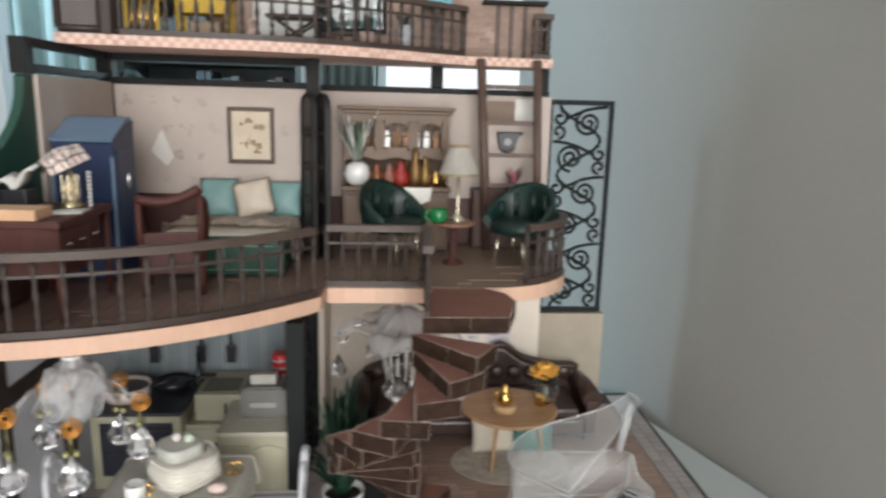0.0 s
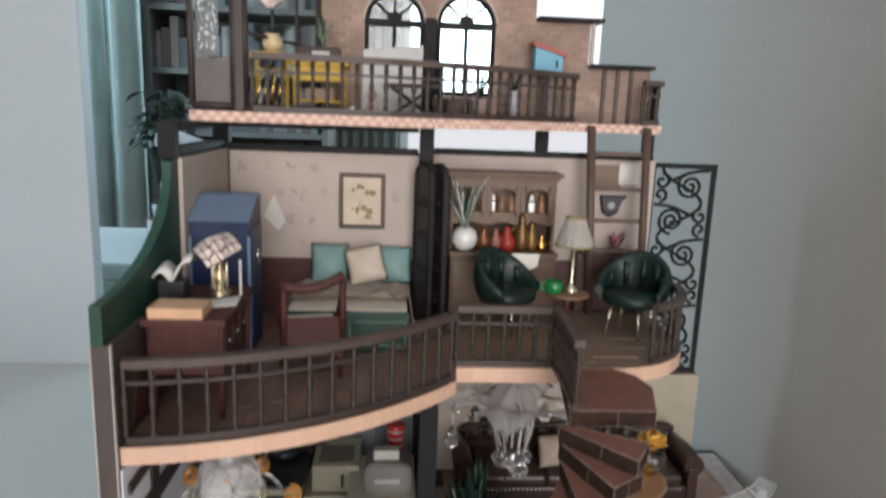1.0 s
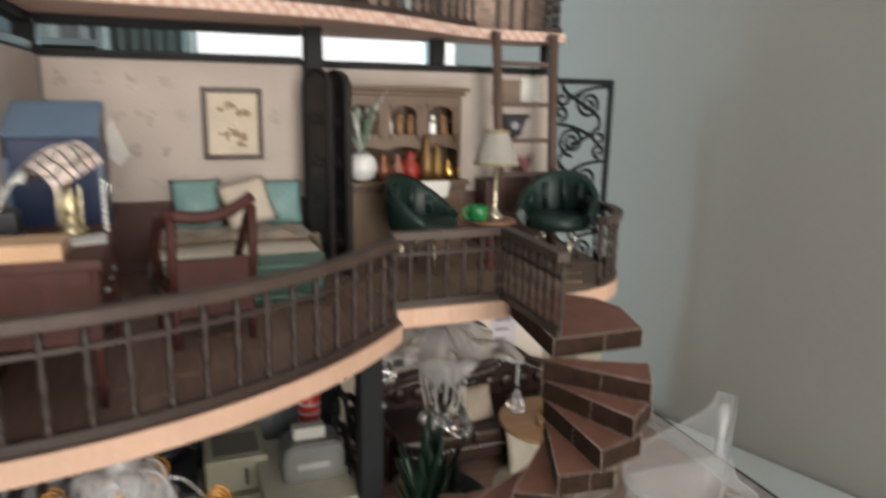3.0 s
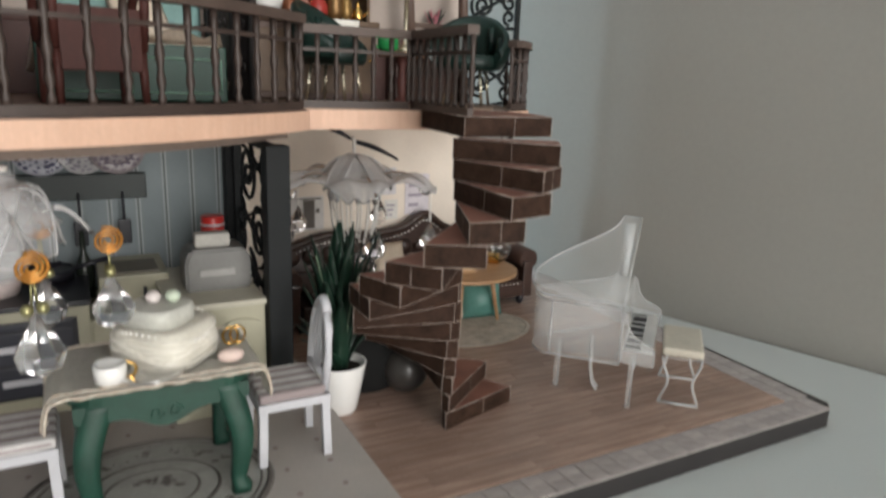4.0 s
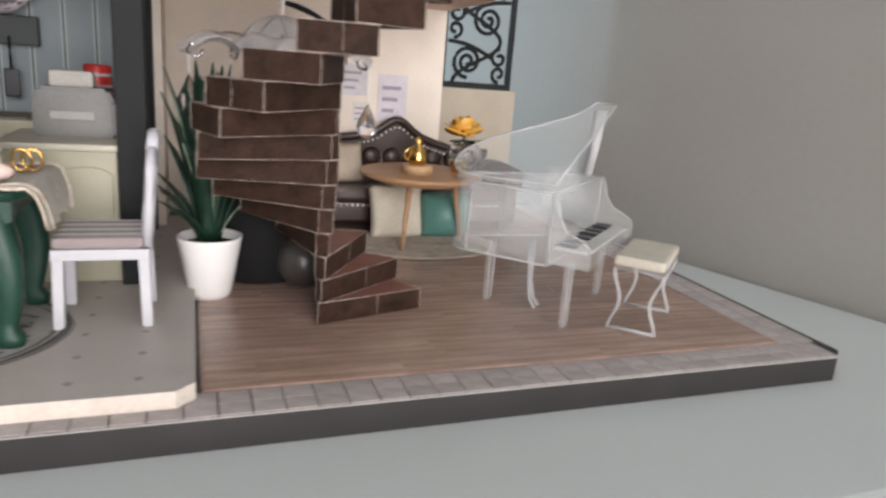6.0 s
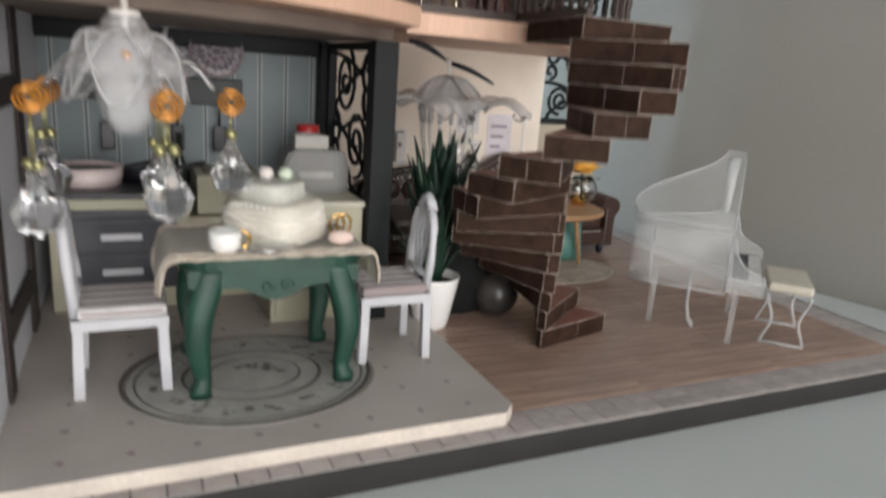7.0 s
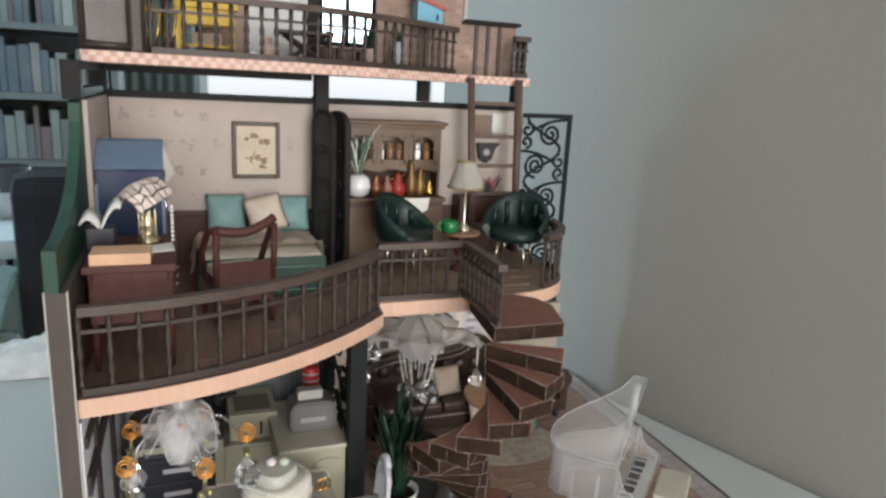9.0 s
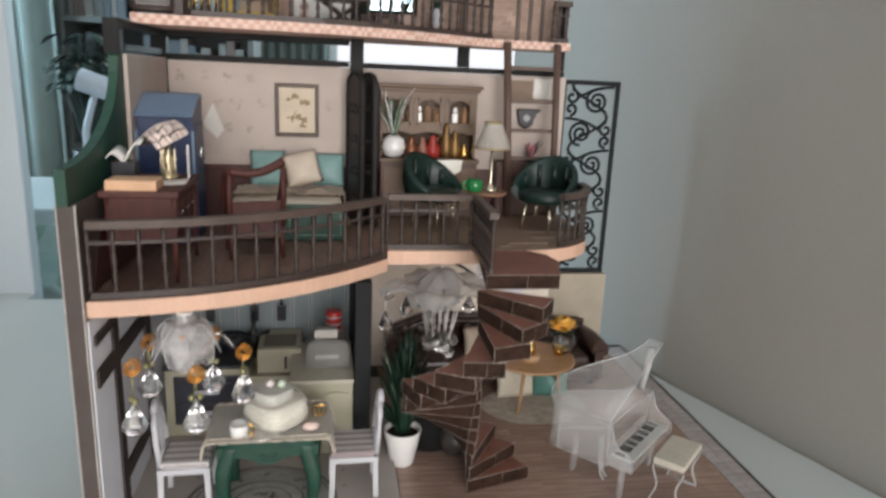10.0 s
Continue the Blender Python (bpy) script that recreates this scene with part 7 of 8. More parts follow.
def sitting_room():
    # hutch
    h = empty("hutch", (0.0200, 0.3920, UP), "walnut hutch with arched glazed doors and a counter", "cabinet")
    X = 0.0300
    bm = B()
    box(bm, -X, -0.0145, 0.0005, X, 0.0095, 0.0345, 0.0006)
    part("base_unit", bm, mat("red_brown_base", (0.105, 0.058, 0.042), 0.45, vary=0.2), h)
    for k in (-1, 0, 1):
        bm = B()
        box(bm, k * 0.0195 - 0.0088, -0.0152, 0.0035, k * 0.0195 + 0.0088, -0.0143, 0.0315, 0.0004)
        d = part("door", bm, HUTCH, h)
        bm = B()
        ball(bm, (k * 0.0195 + 0.0068, -0.0158, 0.0190), 0.0007, 8)
        part("knob", bm, GOLD, d)
    bm = B()
    box(bm, -X - 0.0008, -0.0168, 0.0345, X + 0.0008, 0.0095, 0.0370, 0.0006)
    part("counter", bm, HUTCH, h)
    bm = B()
    box(bm, -X, 0.0075, 0.0370, X, 0.0095, 0.0770)
    part("back_panel", bm, mat("hutch_back", (0.10, 0.06, 0.035), 0.6), h)
    for x in (-X, X - 0.0016):
        bm = B()
        box(bm, x, -0.0060, 0.0370, x + 0.0016, 0.0075, 0.0770, 0.0003)
        part("side_panel", bm, HUTCH, h)
    bm = B()
    box(bm, -X + 0.0016, -0.0058, 0.0545, X - 0.0016, 0.0075, 0.0562)
    part("shelf", bm, HUTCH, h)
    bm = B()
    box(bm, -X + 0.0016, -0.0062, 0.0735, X - 0.0016, -0.0045, 0.0770)
    part("head_rail", bm, HUTCH, h)
    bm = B()
    n = 10
    box(bm, -X - 0.0014, -0.0080, 0.0770, X + 0.0014, 0.0095, 0.0790, 0.0005)
    box(bm, -X - 0.0030, -0.0096, 0.0790, X + 0.0030, 0.0095, 0.0812, 0.0007)
    part("cornice", bm, HUTCH, h)
    bm = B()
    n = 20
    slab_xz(bm, [(-X + 0.0016, 0.0522)] + [(-X + 0.0016 + (2 * X - 0.0032) * i / n, 0.0520 - 0.0008 * math.cos(i * 6 * math.pi / n)) for i in range(n + 1)] + [(X - 0.0016, 0.0545), (-X + 0.0016, 0.0545)], -0.0060, -0.0046)
    part("valance", bm, HUTCH, h)
    for k in (-1, 0, 1):
        cx, w, z0, zs = k * 0.0190, 0.0076, 0.0585, 0.0680
        bm = B()
        n = 12
        for a, b2 in (((cx - 0.0094, 0.0562), (cx - w + 0.001, 0.0735)), ((cx + w - 0.001, 0.0562), (cx + 0.0094, 0.0735)), ((cx - w, 0.0562), (cx + w, z0))):
            box(bm, a[0], -0.0060, a[1], b2[0], -0.0046, b2[1])
        arch = [(cx + (w - 0.001) * math.cos(math.pi * i / n), zs + 0.0042 * math.sin(math.pi * i / n)) for i in range(n + 1)]
        slab_xz(bm, [(cx - w, 0.0735), (cx + w, 0.0735)] + arch, -0.0060, -0.0046)
        d = part("glazed_door", bm, HUTCH, h)
        bm = B()
        tube(bm, [(cx, -0.0053, z0), (cx, -0.0053, 0.0722)], 0.0004, 4)
        tube(bm, [(cx - w, -0.0053, 0.0648), (cx + w, -0.0053, 0.0648)], 0.0004, 4)
        part("glazing_bar", bm, HUTCH, d)
        bm = B()
        box(bm, cx - w, -0.0052, z0, cx + w, -0.0049, 0.0722)
        pn = part("pane", bm, FILM, d)
        pn.visible_shadow = False
    # crockery behind the glass and pots on the counter
    rnd = random.Random(17)
    for k in range(9):
        x = 0.0200 + (-0.0230 + 0.0058 * k)
        bm = B()
        lathe(bm, [(0.0012, 0), (0.0020, 0.001), (0.0020, rnd.uniform(0.006, 0.011)), (0.0010, 0.0115)], at=(x, 0.3935, UP + 0.0562), seg=12)
        tagged(part("crockery", bm, CHINA if k in (3, 6, 7) else mat("amber_glass", (0.26, 0.13, 0.06), 0.3)), "small pale jar inside the hutch", "crockery", "jars in the hutch")
    zc = UP + 0.0370
    for x, r, hh, m2, lab, nm in (
            (0.0090, 0.0042, 0.0130, mat("copper_pot", (0.26, 0.10, 0.05), 0.3, metal=0.5), "round copper jar on the hutch counter", "jar"),
            (0.0160, 0.0032, 0.0125, mat("pink_jar", (0.34, 0.15, 0.11), 0.4), "pink-brown jar on the hutch counter", "jar"),
            (0.0225, 0.0048, 0.0140, mat("dull_red_enamel", (0.34, 0.035, 0.028), 0.35), "red enamel coffee pot on the hutch counter", "coffee_pot"),
            (0.0308, 0.0040, 0.0215, mat("bronze_urn", (0.22, 0.125, 0.05), 0.4, metal=0.6), "tall bronze urn on the hutch counter", "urn"),
            (0.0365, 0.0030, 0.0170, mat("dark_brass", (0.28, 0.17, 0.06), 0.4, metal=0.6), "brass bottle on the hutch counter", "bottle"),
            (0.0425, 0.0026, 0.0095, GOLD, "small gold pitcher on the hutch counter", "pitcher")):
        o = empty(nm, (x, 0.3835, zc), lab, nm.replace("_", " "), "vessels on the counter")
        bm = B()
        lathe(bm, [(r * 0.7, 0), (r, hh * 0.2), (r * 0.95, hh * 0.5), (r * 0.4, hh * 0.72), (r * 0.5, hh * 0.85), (r * 0.2, hh)], seg=16)
        part("body", bm, m2, o)
        if nm in ("coffee_pot", "pitcher", "urn"):
            bm = B()
            tube(bm, [(r * 0.8, 0, hh * 0.25), (r * 1.9, 0, hh * 0.5), (r * 2.1, 0, hh * 0.68)], r * 0.17, 6)
            part("spout", bm, m2, o)
            bm = B()
            tube(bm, [(-r * 0.8 - r * 0.7 * math.sin(a * math.pi / 6), 0, hh * (0.25 + 0.07 * a)) for a in range(7)], r * 0.12, 6)
            part("handle", bm, m2, o)
    for k in range(9):
        hh, r = rnd.uniform(0.0055, 0.0105), rnd.uniform(0.0016, 0.0026)
        o = empty("jar", (0.0095 + 0.0038 * k, 0.3895, zc), "small brown and red jar at the back of the counter", "jar", "jars at the back of the counter")
        bm = B()
        lathe(bm, [(r * 0.8, 0), (r, hh * 0.15), (r, hh * 0.65), (r * 0.6, hh * 0.8)], seg=12)
        part("body", bm, mat("brown_red_glaze", ((0.22, 0.07, 0.04), (0.30, 0.17, 0.08), (0.34, 0.05, 0.035))[k % 3], 0.3), o)
        bm = B()
        lathe(bm, [(r * 0.7, hh * 0.8), (r * 0.7, hh * 0.95), (r * 0.2, hh)], seg=12)
        part("lid", bm, GOLD if k % 2 else bpy.data.materials["walnut_hutch"], o)
    bm = B()
    prism(bm, [(0.0240, 0.0), (0.0400, 0.0), (0.0390, -0.0070), (0.0330, -0.0100), (0.0270, -0.0085)], 0.3745, 0.3750)
    for v in bm.verts:
        v.co = Vector((v.co.x, v.co.z, UP + 0.0370 + v.co.y))
    tagged(part("doily", bm, LACE), "white doily hanging over the counter edge", "doily")
    # round white vase with tulips
    v = empty("tulip_vase", (-0.0020, 0.3815, zc), "ribbed white vase with long pale striped leaves", "vase")
    bm = B()
    lathe(bm, [(0.0028, 0), (0.0060, 0.0020), (0.0074, 0.0065), (0.0062, 0.0110), (0.0032, 0.0135), (0.0026, 0.0132), (0.0050, 0.0105)], seg=32, wave=0.025, waves=14)
    part("vase", bm, CHINA, v)
    rnd = random.Random(31)
    for k in range(12):
        a, lean, L = k * 0.55, rnd.uniform(0.007, 0.018), rnd.uniform(0.022, 0.030)
        d, t = Vector((math.cos(a), 0.5 * math.sin(a), 0)), Vector((-math.sin(a), math.cos(a), 0))
        mid = [d * (0.001 + lean * (i / 6) ** 1.4) + Vector((0, 0, 0.0125 + L * i / 6)) for i in range(7)]
        wid = [0.0013 * math.sin(math.pi * (0.2 + 0.8 * i / 6)) for i in range(7)]
        bm = B()
        ribbon(bm, [c + t * w for c, w in zip(mid, wid)], [c - t * w for c, w in zip(mid, wid)], thick=0.0002)
        s = part("leaf", bm, LEAF_PALE if k % 3 == 0 else PEARL, v, "" if k % 3 == 0 else "creamy white leaf")
        bm = B()
        tube(bm, [c - Vector((0, 0.0004, 0)) for c in mid[:6]], 0.0003, 4)
        part("leaf_rib", bm, LEAF, s)
    for k in range(9):
        a, lean, L = k * 0.72 + 0.3, rnd.uniform(0.004, 0.012), rnd.uniform(0.014, 0.026)
        d, t = Vector((math.cos(a), 0.5 * math.sin(a), 0)), Vector((-math.sin(a), math.cos(a), 0))
        bm = B()
        ribbon(bm, [d * (0.001 + lean * (i / 5) ** 1.6) + t * 0.0013 * math.sin(math.pi * (0.15 + 0.85 * i / 5)) + Vector((0, 0, 0.0125 + L * i / 5)) for i in range(6)], [d * (0.001 + lean * (i / 5) ** 1.6) - t * 0.0013 * math.sin(math.pi * (0.15 + 0.85 * i / 5)) + Vector((0, 0, 0.0125 + L * i / 5)) for i in range(6)], thick=0.0002)
        part("leaf", bm, LEAF_PALE if k % 2 else LEAF, v)

    # two tub chairs
    def tub_chair(at, rz, lab):
        c = empty("tub_chair", at, lab, "armchair", "green tub chairs", rz)
        bm = B()
        lathe(bm, [(0.0120, 0.0125), (0.0135, 0.0140), (0.0138, 0.0180), (0.0120, 0.0195), (0.001, 0.0198)], seg=28, squash=(1.05, 0.95))
        part("seat", bm, GREEN_LEATHER, c)
        bm = B()
        n = 26
        ring = []
        for i in range(n + 1):
            a = radians(-28 + 236 * i / n)
            k = max(0.0, math.sin(math.pi * i / n))
            top = 0.0215 + 0.0175 * k ** 1.2
            c0, s0 = math.cos(a), math.sin(a)
            flute = 0.0005 * math.cos(i * math.pi)
            prof = []
            for r, z in ((0.0138, 0.0130), (0.0160, 0.0165), (0.0172 + flute, (0.0165 + top) / 2), (0.0170, top - 0.001), (0.0155, top + 0.0006), (0.0140, top - 0.0012), (0.0136 + flute, (0.0195 + top) / 2), (0.0130, 0.0185)):
                prof.append(bm.verts.new((r * c0 * 1.05, r * s0 * 0.98, z)))
            ring.append(prof)
        for p, q in zip(ring, ring[1:]):
            for j in range(8):
                bm.faces.new((p[j], p[(j + 1) % 8], q[(j + 1) % 8], q[j])).smooth = True
        bm.faces.new(ring[0])
        bm.faces.new(ring[-1][::-1])
        part("backrest", bm, GREEN_LEATHER, c)
        for k in range(5):
            a = radians(20 + 35 * k)
            bm = B()
            tube(bm, [(0.0133 * math.cos(a) * 1.05, 0.0133 * math.sin(a) * 0.98, 0.0200), (0.0135 * math.cos(a) * 1.05, 0.0135 * math.sin(a) * 0.98, 0.0200 + 0.0150 * math.sin(math.pi * (a / math.pi * 0.8 + 0.1)))], 0.0016, 6)
            part("channel_pad", bm, GREEN_LEATHER, c)
        for a in (45, 135, 225, 315):
            d = Vector((math.cos(radians(a)), math.sin(radians(a)), 0))
            bm = B()
            tube(bm, [d * 0.0095 + Vector((0, 0, 0.0130)), d * 0.0120 + Vector((0, 0, -0.0041))], 0.0007, 8)
            part("leg", bm, CHAMPAGNE, c, "pale gold leg")
        for o in c.children:
            o.scale = (1.08, 1.08, 0.98)
        return c

    tub_chair((0.0195, 0.3520, UP + 0.0040), 46, "dark green leather tub chair on pale gold legs")
    tub_chair((0.0850, 0.3485, UP + 0.0040), -42, "dark green leather tub chair on pale gold legs")
    # small table, lamp and cup
    t = empty("side_table", (0.0500, 0.3475, UP), "small round walnut side table", "table")
    bm = B()
    lathe(bm, [(0.0100, 0.0206), (0.0112, 0.0212), (0.0112, 0.0222), (0.0106, 0.0226)], seg=30)
    part("tabletop", bm, mat("red_brown_tabletop", (0.25, 0.13, 0.08), 0.4), t)
    bm = B()
    lathe(bm, [(0.0058, 0), (0.0050, 0.0012), (0.0016, 0.0030), (0.0024, 0.0100), (0.0014, 0.0150), (0.0034, 0.0206)], seg=18)
    part("pedestal", bm, MAHOG, t)
    zt = UP + 0.0226
    lp = empty("table_lamp", (0.0520, 0.3485, zt), "gold table lamp with a pleated cream shade", "lamp")
    bm = B()
    lathe(bm, [(0.0044, 0), (0.0046, 0.0010), (0.0026, 0.0026), (0.0014, 0.0040), (0.0009, 0.0060), (0.0009, 0.0280)], seg=18, wave=0.06, waves=9)
    part("stem", bm, CHAMPAGNE, lp)
    bm = B()
    seg, rings = 48, []
    for r, z in ((0.0098, 0.0248), (0.0090, 0.0285), (0.0063, 0.0350), (0.0049, 0.0392)):
        rings.append([bm.verts.new((r * (1 + 0.028 * (i % 2)) * math.cos(2 * math.pi * i / seg), r * (1 + 0.028 * (i % 2)) * math.sin(2 * math.pi * i / seg), z)) for i in range(seg)])
    fs = []
    for p, q in zip(rings, rings[1:]):
        fs += [bm.faces.new((p[i], p[(i + 1) % seg], q[(i + 1) % seg], q[i])) for i in range(seg)]
    bmesh.ops.solidify(bm, geom=fs, thickness=0.0004)
    part("shade", bm, mat("cream_pleats", (0.72, 0.68, 0.62), 0.8), lp, "pleated cream shade")
    for z, r in ((0.0248, 0.0100), (0.0392, 0.0051)):
        bm = B()
        tube(bm, [(r * math.cos(a * math.pi / 18), r * math.sin(a * math.pi / 18), z + 0.0003 * (a % 2)) for a in range(36)], 0.0006, 5, closed=True)
        part("shade_trim", bm, mat("gold_braid", (0.46, 0.36, 0.20), 0.5, metal=0.3), lp)
    cp = empty("cup", (0.0415, 0.3440, zt), "bright green cup on the side table", "cup")
    bm = B()
    lathe(bm, [(0.0030, 0), (0.0046, 0.0012), (0.0048, 0.0068), (0.0043, 0.0070), (0.0040, 0.0018), (0.0003, 0.0014)], seg=18)
    part("bowl", bm, mat("bright_green_glaze", (0.015, 0.20, 0.055), 0.2, coat=0.4), cp)
    bm = B()
    tube(bm, [(-0.0044 - 0.0024 * math.sin(a * math.pi / 8), 0, 0.0038 + 0.0022 * math.cos(a * math.pi / 8)) for a in range(9)], 0.00055, 6)
    part("handle", bm, mat("green_handle", (0.03, 0.36, 0.10), 0.2, coat=0.4), cp)

    # ladder to the terrace
    l = empty("ladder", (0.0870, 0.3840, UP), "dark brown wooden ladder to the roof terrace", "ladder")
    for x0, x1 in ((-0.0135, -0.0205), (0.0165, 0.0115)):
        bm = B()
        tube(bm, [(x0, 0.0, 0.0), (x1, 0.0, 0.1085)], 0.0031, 4)
        part("rail", bm, LADDER, l)
    for z in (0.018, 0.038, 0.0555, 0.0735, 0.0935):
        k = z / 0.1085
        bm = B()
        box(bm, -0.0135 - 0.007 * k, -0.0012, z - 0.0012, 0.0165 - 0.005 * k, 0.0012, z + 0.0012, 0.0003)
        part("rung", bm, LADDER, l)
    # low dark cabinet behind, with plant; notices and hat above
    c = empty("low_cabinet", (0.0850, 0.3950, UP), "low dark cabinet behind the ladder", "cabinet")
    bm = B()
    box(bm, -0.0200, -0.0080, 0.0004, 0.0220, 0.0056, 0.0350, 0.0006)
    part("body", bm, mat("dark_cabinet_wood", (0.07, 0.032, 0.024), 0.5), c)
    for x0, x1 in ((-0.0190, 0.0005), (0.0015, 0.0210)):
        bm = B()
        box(bm, x0, -0.0086, 0.0030, x1, -0.0078, 0.0325, 0.0003)
        part("door", bm, mat("dark_cabinet_door", (0.085, 0.038, 0.028), 0.5), c)
    s = empty("succulent", (0.0890, 0.3935, UP + 0.0350), "pink and purple leaved plant in a dark bowl", "plant")
    bm = B()
    lathe(bm, [(0.0030, 0), (0.0050, 0.0028), (0.0046, 0.0030)], seg=16)
    part("bowl", bm, BLACK, s)
    rnd = random.Random(12)
    for k in range(16):
        a, L = rnd.uniform(0, 6.28), rnd.uniform(0.006, 0.012)
        d, t2 = Vector((math.cos(a), 0.6 * math.sin(a), 0)), Vector((-math.sin(a), math.cos(a), 0))
        lean = rnd.uniform(0.001, 0.008)
        bm = B()
        ribbon(bm, [d * lean * i / 4 + t2 * 0.0011 * math.sin(math.pi * (0.2 + 0.8 * i / 4)) + Vector((0, 0, 0.002 + L * i / 4)) for i in range(5)], [d * lean * i / 4 - t2 * 0.0011 * math.sin(math.pi * (0.2 + 0.8 * i / 4)) + Vector((0, 0, 0.002 + L * i / 4)) for i in range(5)], thick=0.0002)
        part("leaf", bm, mat("pink_leaf", (0.50, 0.16, 0.20), 0.5) if k == 0 else bpy.data.materials["pink_leaf" if k % 3 else "dark_green_leaf"], s)
    bm = B()
    box(bm, 0.0740, 0.4012, 0.9505, 0.0915, 0.4020, 0.9640)
    tagged(part("wall_board", bm, mat("brown_board", (0.22, 0.16, 0.12), 0.7)), "brown paper board on the sitting room wall", "board")
    bm = B()
    box(bm, 0.0900, 0.4006, 0.9530, 0.1020, 0.4011, 0.9655)
    tagged(part("wall_notice", bm, PAPER), "white paper sheet on the sitting room wall", "paper")
    hat = empty("wall_clock", (0.0860, 0.4020, 0.9400), "small black wall ornament with a pale face", "ornament")
    bm = B()
    slab_xz(bm, [(-0.0062, 0.004), (-0.0045, -0.004), (0, -0.0066), (0.0045, -0.004), (0.0062, 0.004), (0.0095, 0.0052), (0.0095, 0.0062), (-0.0062, 0.0062)], -0.0040, 0)
    bmesh.ops.bevel(bm, geom=bm.edges[:], offset=0.0006, segments=1, affect="EDGES")
    part("body", bm, BLACK, hat)
    bm = B()
    lathe(bm, [(0.0022, 0), (0.0022, 0.0004)], seg=16)
    moved(bm.verts, Matrix.Translation((0, -0.0040, 0.0005)) @ Matrix.Rotation(radians(90), 4, "X"))
    part("face", bm, mat("grey_face", (0.30, 0.30, 0.30), 0.4), hat)


sitting_room()

# ---- roof terrace things ----
BLUSH = mat("blush_petal", (0.70, 0.58, 0.55), 0.5, vary=0.12, scale=300)
YELLOW = mat("yellow_paint", (0.66, 0.42, 0.035), 0.45, vary=0.12, scale=120)


def terrace():
    # yellow desk with a planter
    d = empty("yellow_table", (-0.0830, 0.3870, TOP), "yellow painted side table with a shelf", "table")
    bm = B()
    box(bm, -0.0155, -0.0090, 0.0245, 0.0155, 0.0090, 0.0275, 0.0004)
    part("tabletop", bm, YELLOW, d)
    bm = B()
    box(bm, -0.0130, -0.0075, 0.0165, 0.0130, 0.0075, 0.0245, 0.0004)
    part("drawer_box", bm, YELLOW, d)
    bm = B()
    box(bm, -0.0120, -0.0070, 0.0055, 0.0120, 0.0070, 0.0070, 0.0003)
    part("shelf", bm, YELLOW, d)
    for x in (-0.0125, 0.0125):
        for yy in (-0.0068, 0.0068):
            bm = B()
            box(bm, x - 0.0011, yy - 0.0011, 0, x + 0.0011, yy + 0.0011, 0.0245, 0.0002)
            part("leg", bm, YELLOW, d)
    bm = B()
    box(bm, -0.0905, 0.3830, TOP + 0.0070, -0.0755, 0.3910, TOP + 0.0130, 0.0006)
    tagged(part("storage_box", bm, mat("pale_brown_box", (0.40, 0.30, 0.22), 0.7)), "pale brown box on the table shelf", "box")
    p = empty("planter", (-0.0840, 0.3880, TOP + 0.0275), "dark brown planter box with a leafy plant", "plant")
    bm = B()
    box(bm, -0.0115, -0.0050, 0, 0.0115, 0.0050, 0.0068, 0.0006)
    part("planter_box", bm, mat("dark_planter", (0.07, 0.045, 0.035), 0.6), p)
    bm = B()
    box(bm, -0.0030, -0.0057, 0.0018, 0.0062, -0.0049, 0.0046, 0.0002)
    part("label", bm, WHITE_PAINT, p, "white label")
    rnd = random.Random(9)
    for k in range(26):
        a, L, lean = rnd.uniform(0, 6.28), rnd.uniform(0.008, 0.019), rnd.uniform(0.001, 0.006)
        e, t = Vector((math.cos(a), math.sin(a), 0)), Vector((-math.sin(a), math.cos(a), 0))
        bm = B()
        w = rnd.uniform(0.0007, 0.0014)
        ribbon(bm, [e * lean * (i / 4) ** 1.5 + t * w * math.sin(math.pi * (0.15 + 0.85 * i / 4)) + Vector((0.002, 0, 0.0066 + L * i / 4)) for i in range(5)], [e * lean * (i / 4) ** 1.5 - t * w * math.sin(math.pi * (0.15 + 0.85 * i / 4)) + Vector((0.002, 0, 0.0066 + L * i / 4)) for i in range(5)], thick=0.0002)
        part("leaf", bm, LEAF_PALE if k % 2 else LEAF, p)
    # gold lattice crate with a vase and white rose
    c = empty("crate", (-0.1045, 0.3570, TOP), "gold and yellow lattice crate", "crate")
    for x in (-0.0075, 0.0075):
        for yy in (-0.006, 0.006):
            bm = B()
            box(bm, x - 0.0008, yy - 0.0008, 0, x + 0.0008, yy + 0.0008, 0.0280, 0.0002)
            part("post", bm, YELLOW, c)
    for z in (0.0006, 0.0200, 0.0274):
        bm = B()
        for a, b in (((-0.0075, -0.006), (0.0075, -0.006)), ((0.0075, -0.006), (0.0075, 0.006)), ((0.0075, 0.006), (-0.0075, 0.006)), ((-0.0075, 0.006), (-0.0075, -0.006))):
            tube(bm, [(*a, z), (*b, z)], 0.0007, 4)
        part("rail", bm, YELLOW, c)
    for k in range(4):
        bm = B()
        x = -0.0060 + 0.0035 * k
        tube(bm, [(x, -0.0062, 0.001), (x + 0.0030, -0.0062, 0.0200)], 0.0010, 4)
        part("lattice", bm, GOLD, c)
    bm = B()
    tube(bm, [(0.0010, -0.0062, 0.0205), (0.0068, -0.0062, 0.0272)], 0.0010, 4)
    part("brace", bm, BLACK, c, "dark diagonal brace")
    bm = B()
    box(bm, -0.0075, -0.006, 0.0274, 0.0075, 0.006, 0.0284)
    part("top_board", bm, YELLOW, c)
    v = empty("rose_vase", (-0.1030, 0.3570, TOP + 0.0284), "pale yellow vase with a white rose", "vase")
    bm = B()
    lathe(bm, [(0.0026, 0), (0.0048, 0.0025), (0.0050, 0.0050), (0.0030, 0.0080), (0.0034, 0.0088)], seg=20)
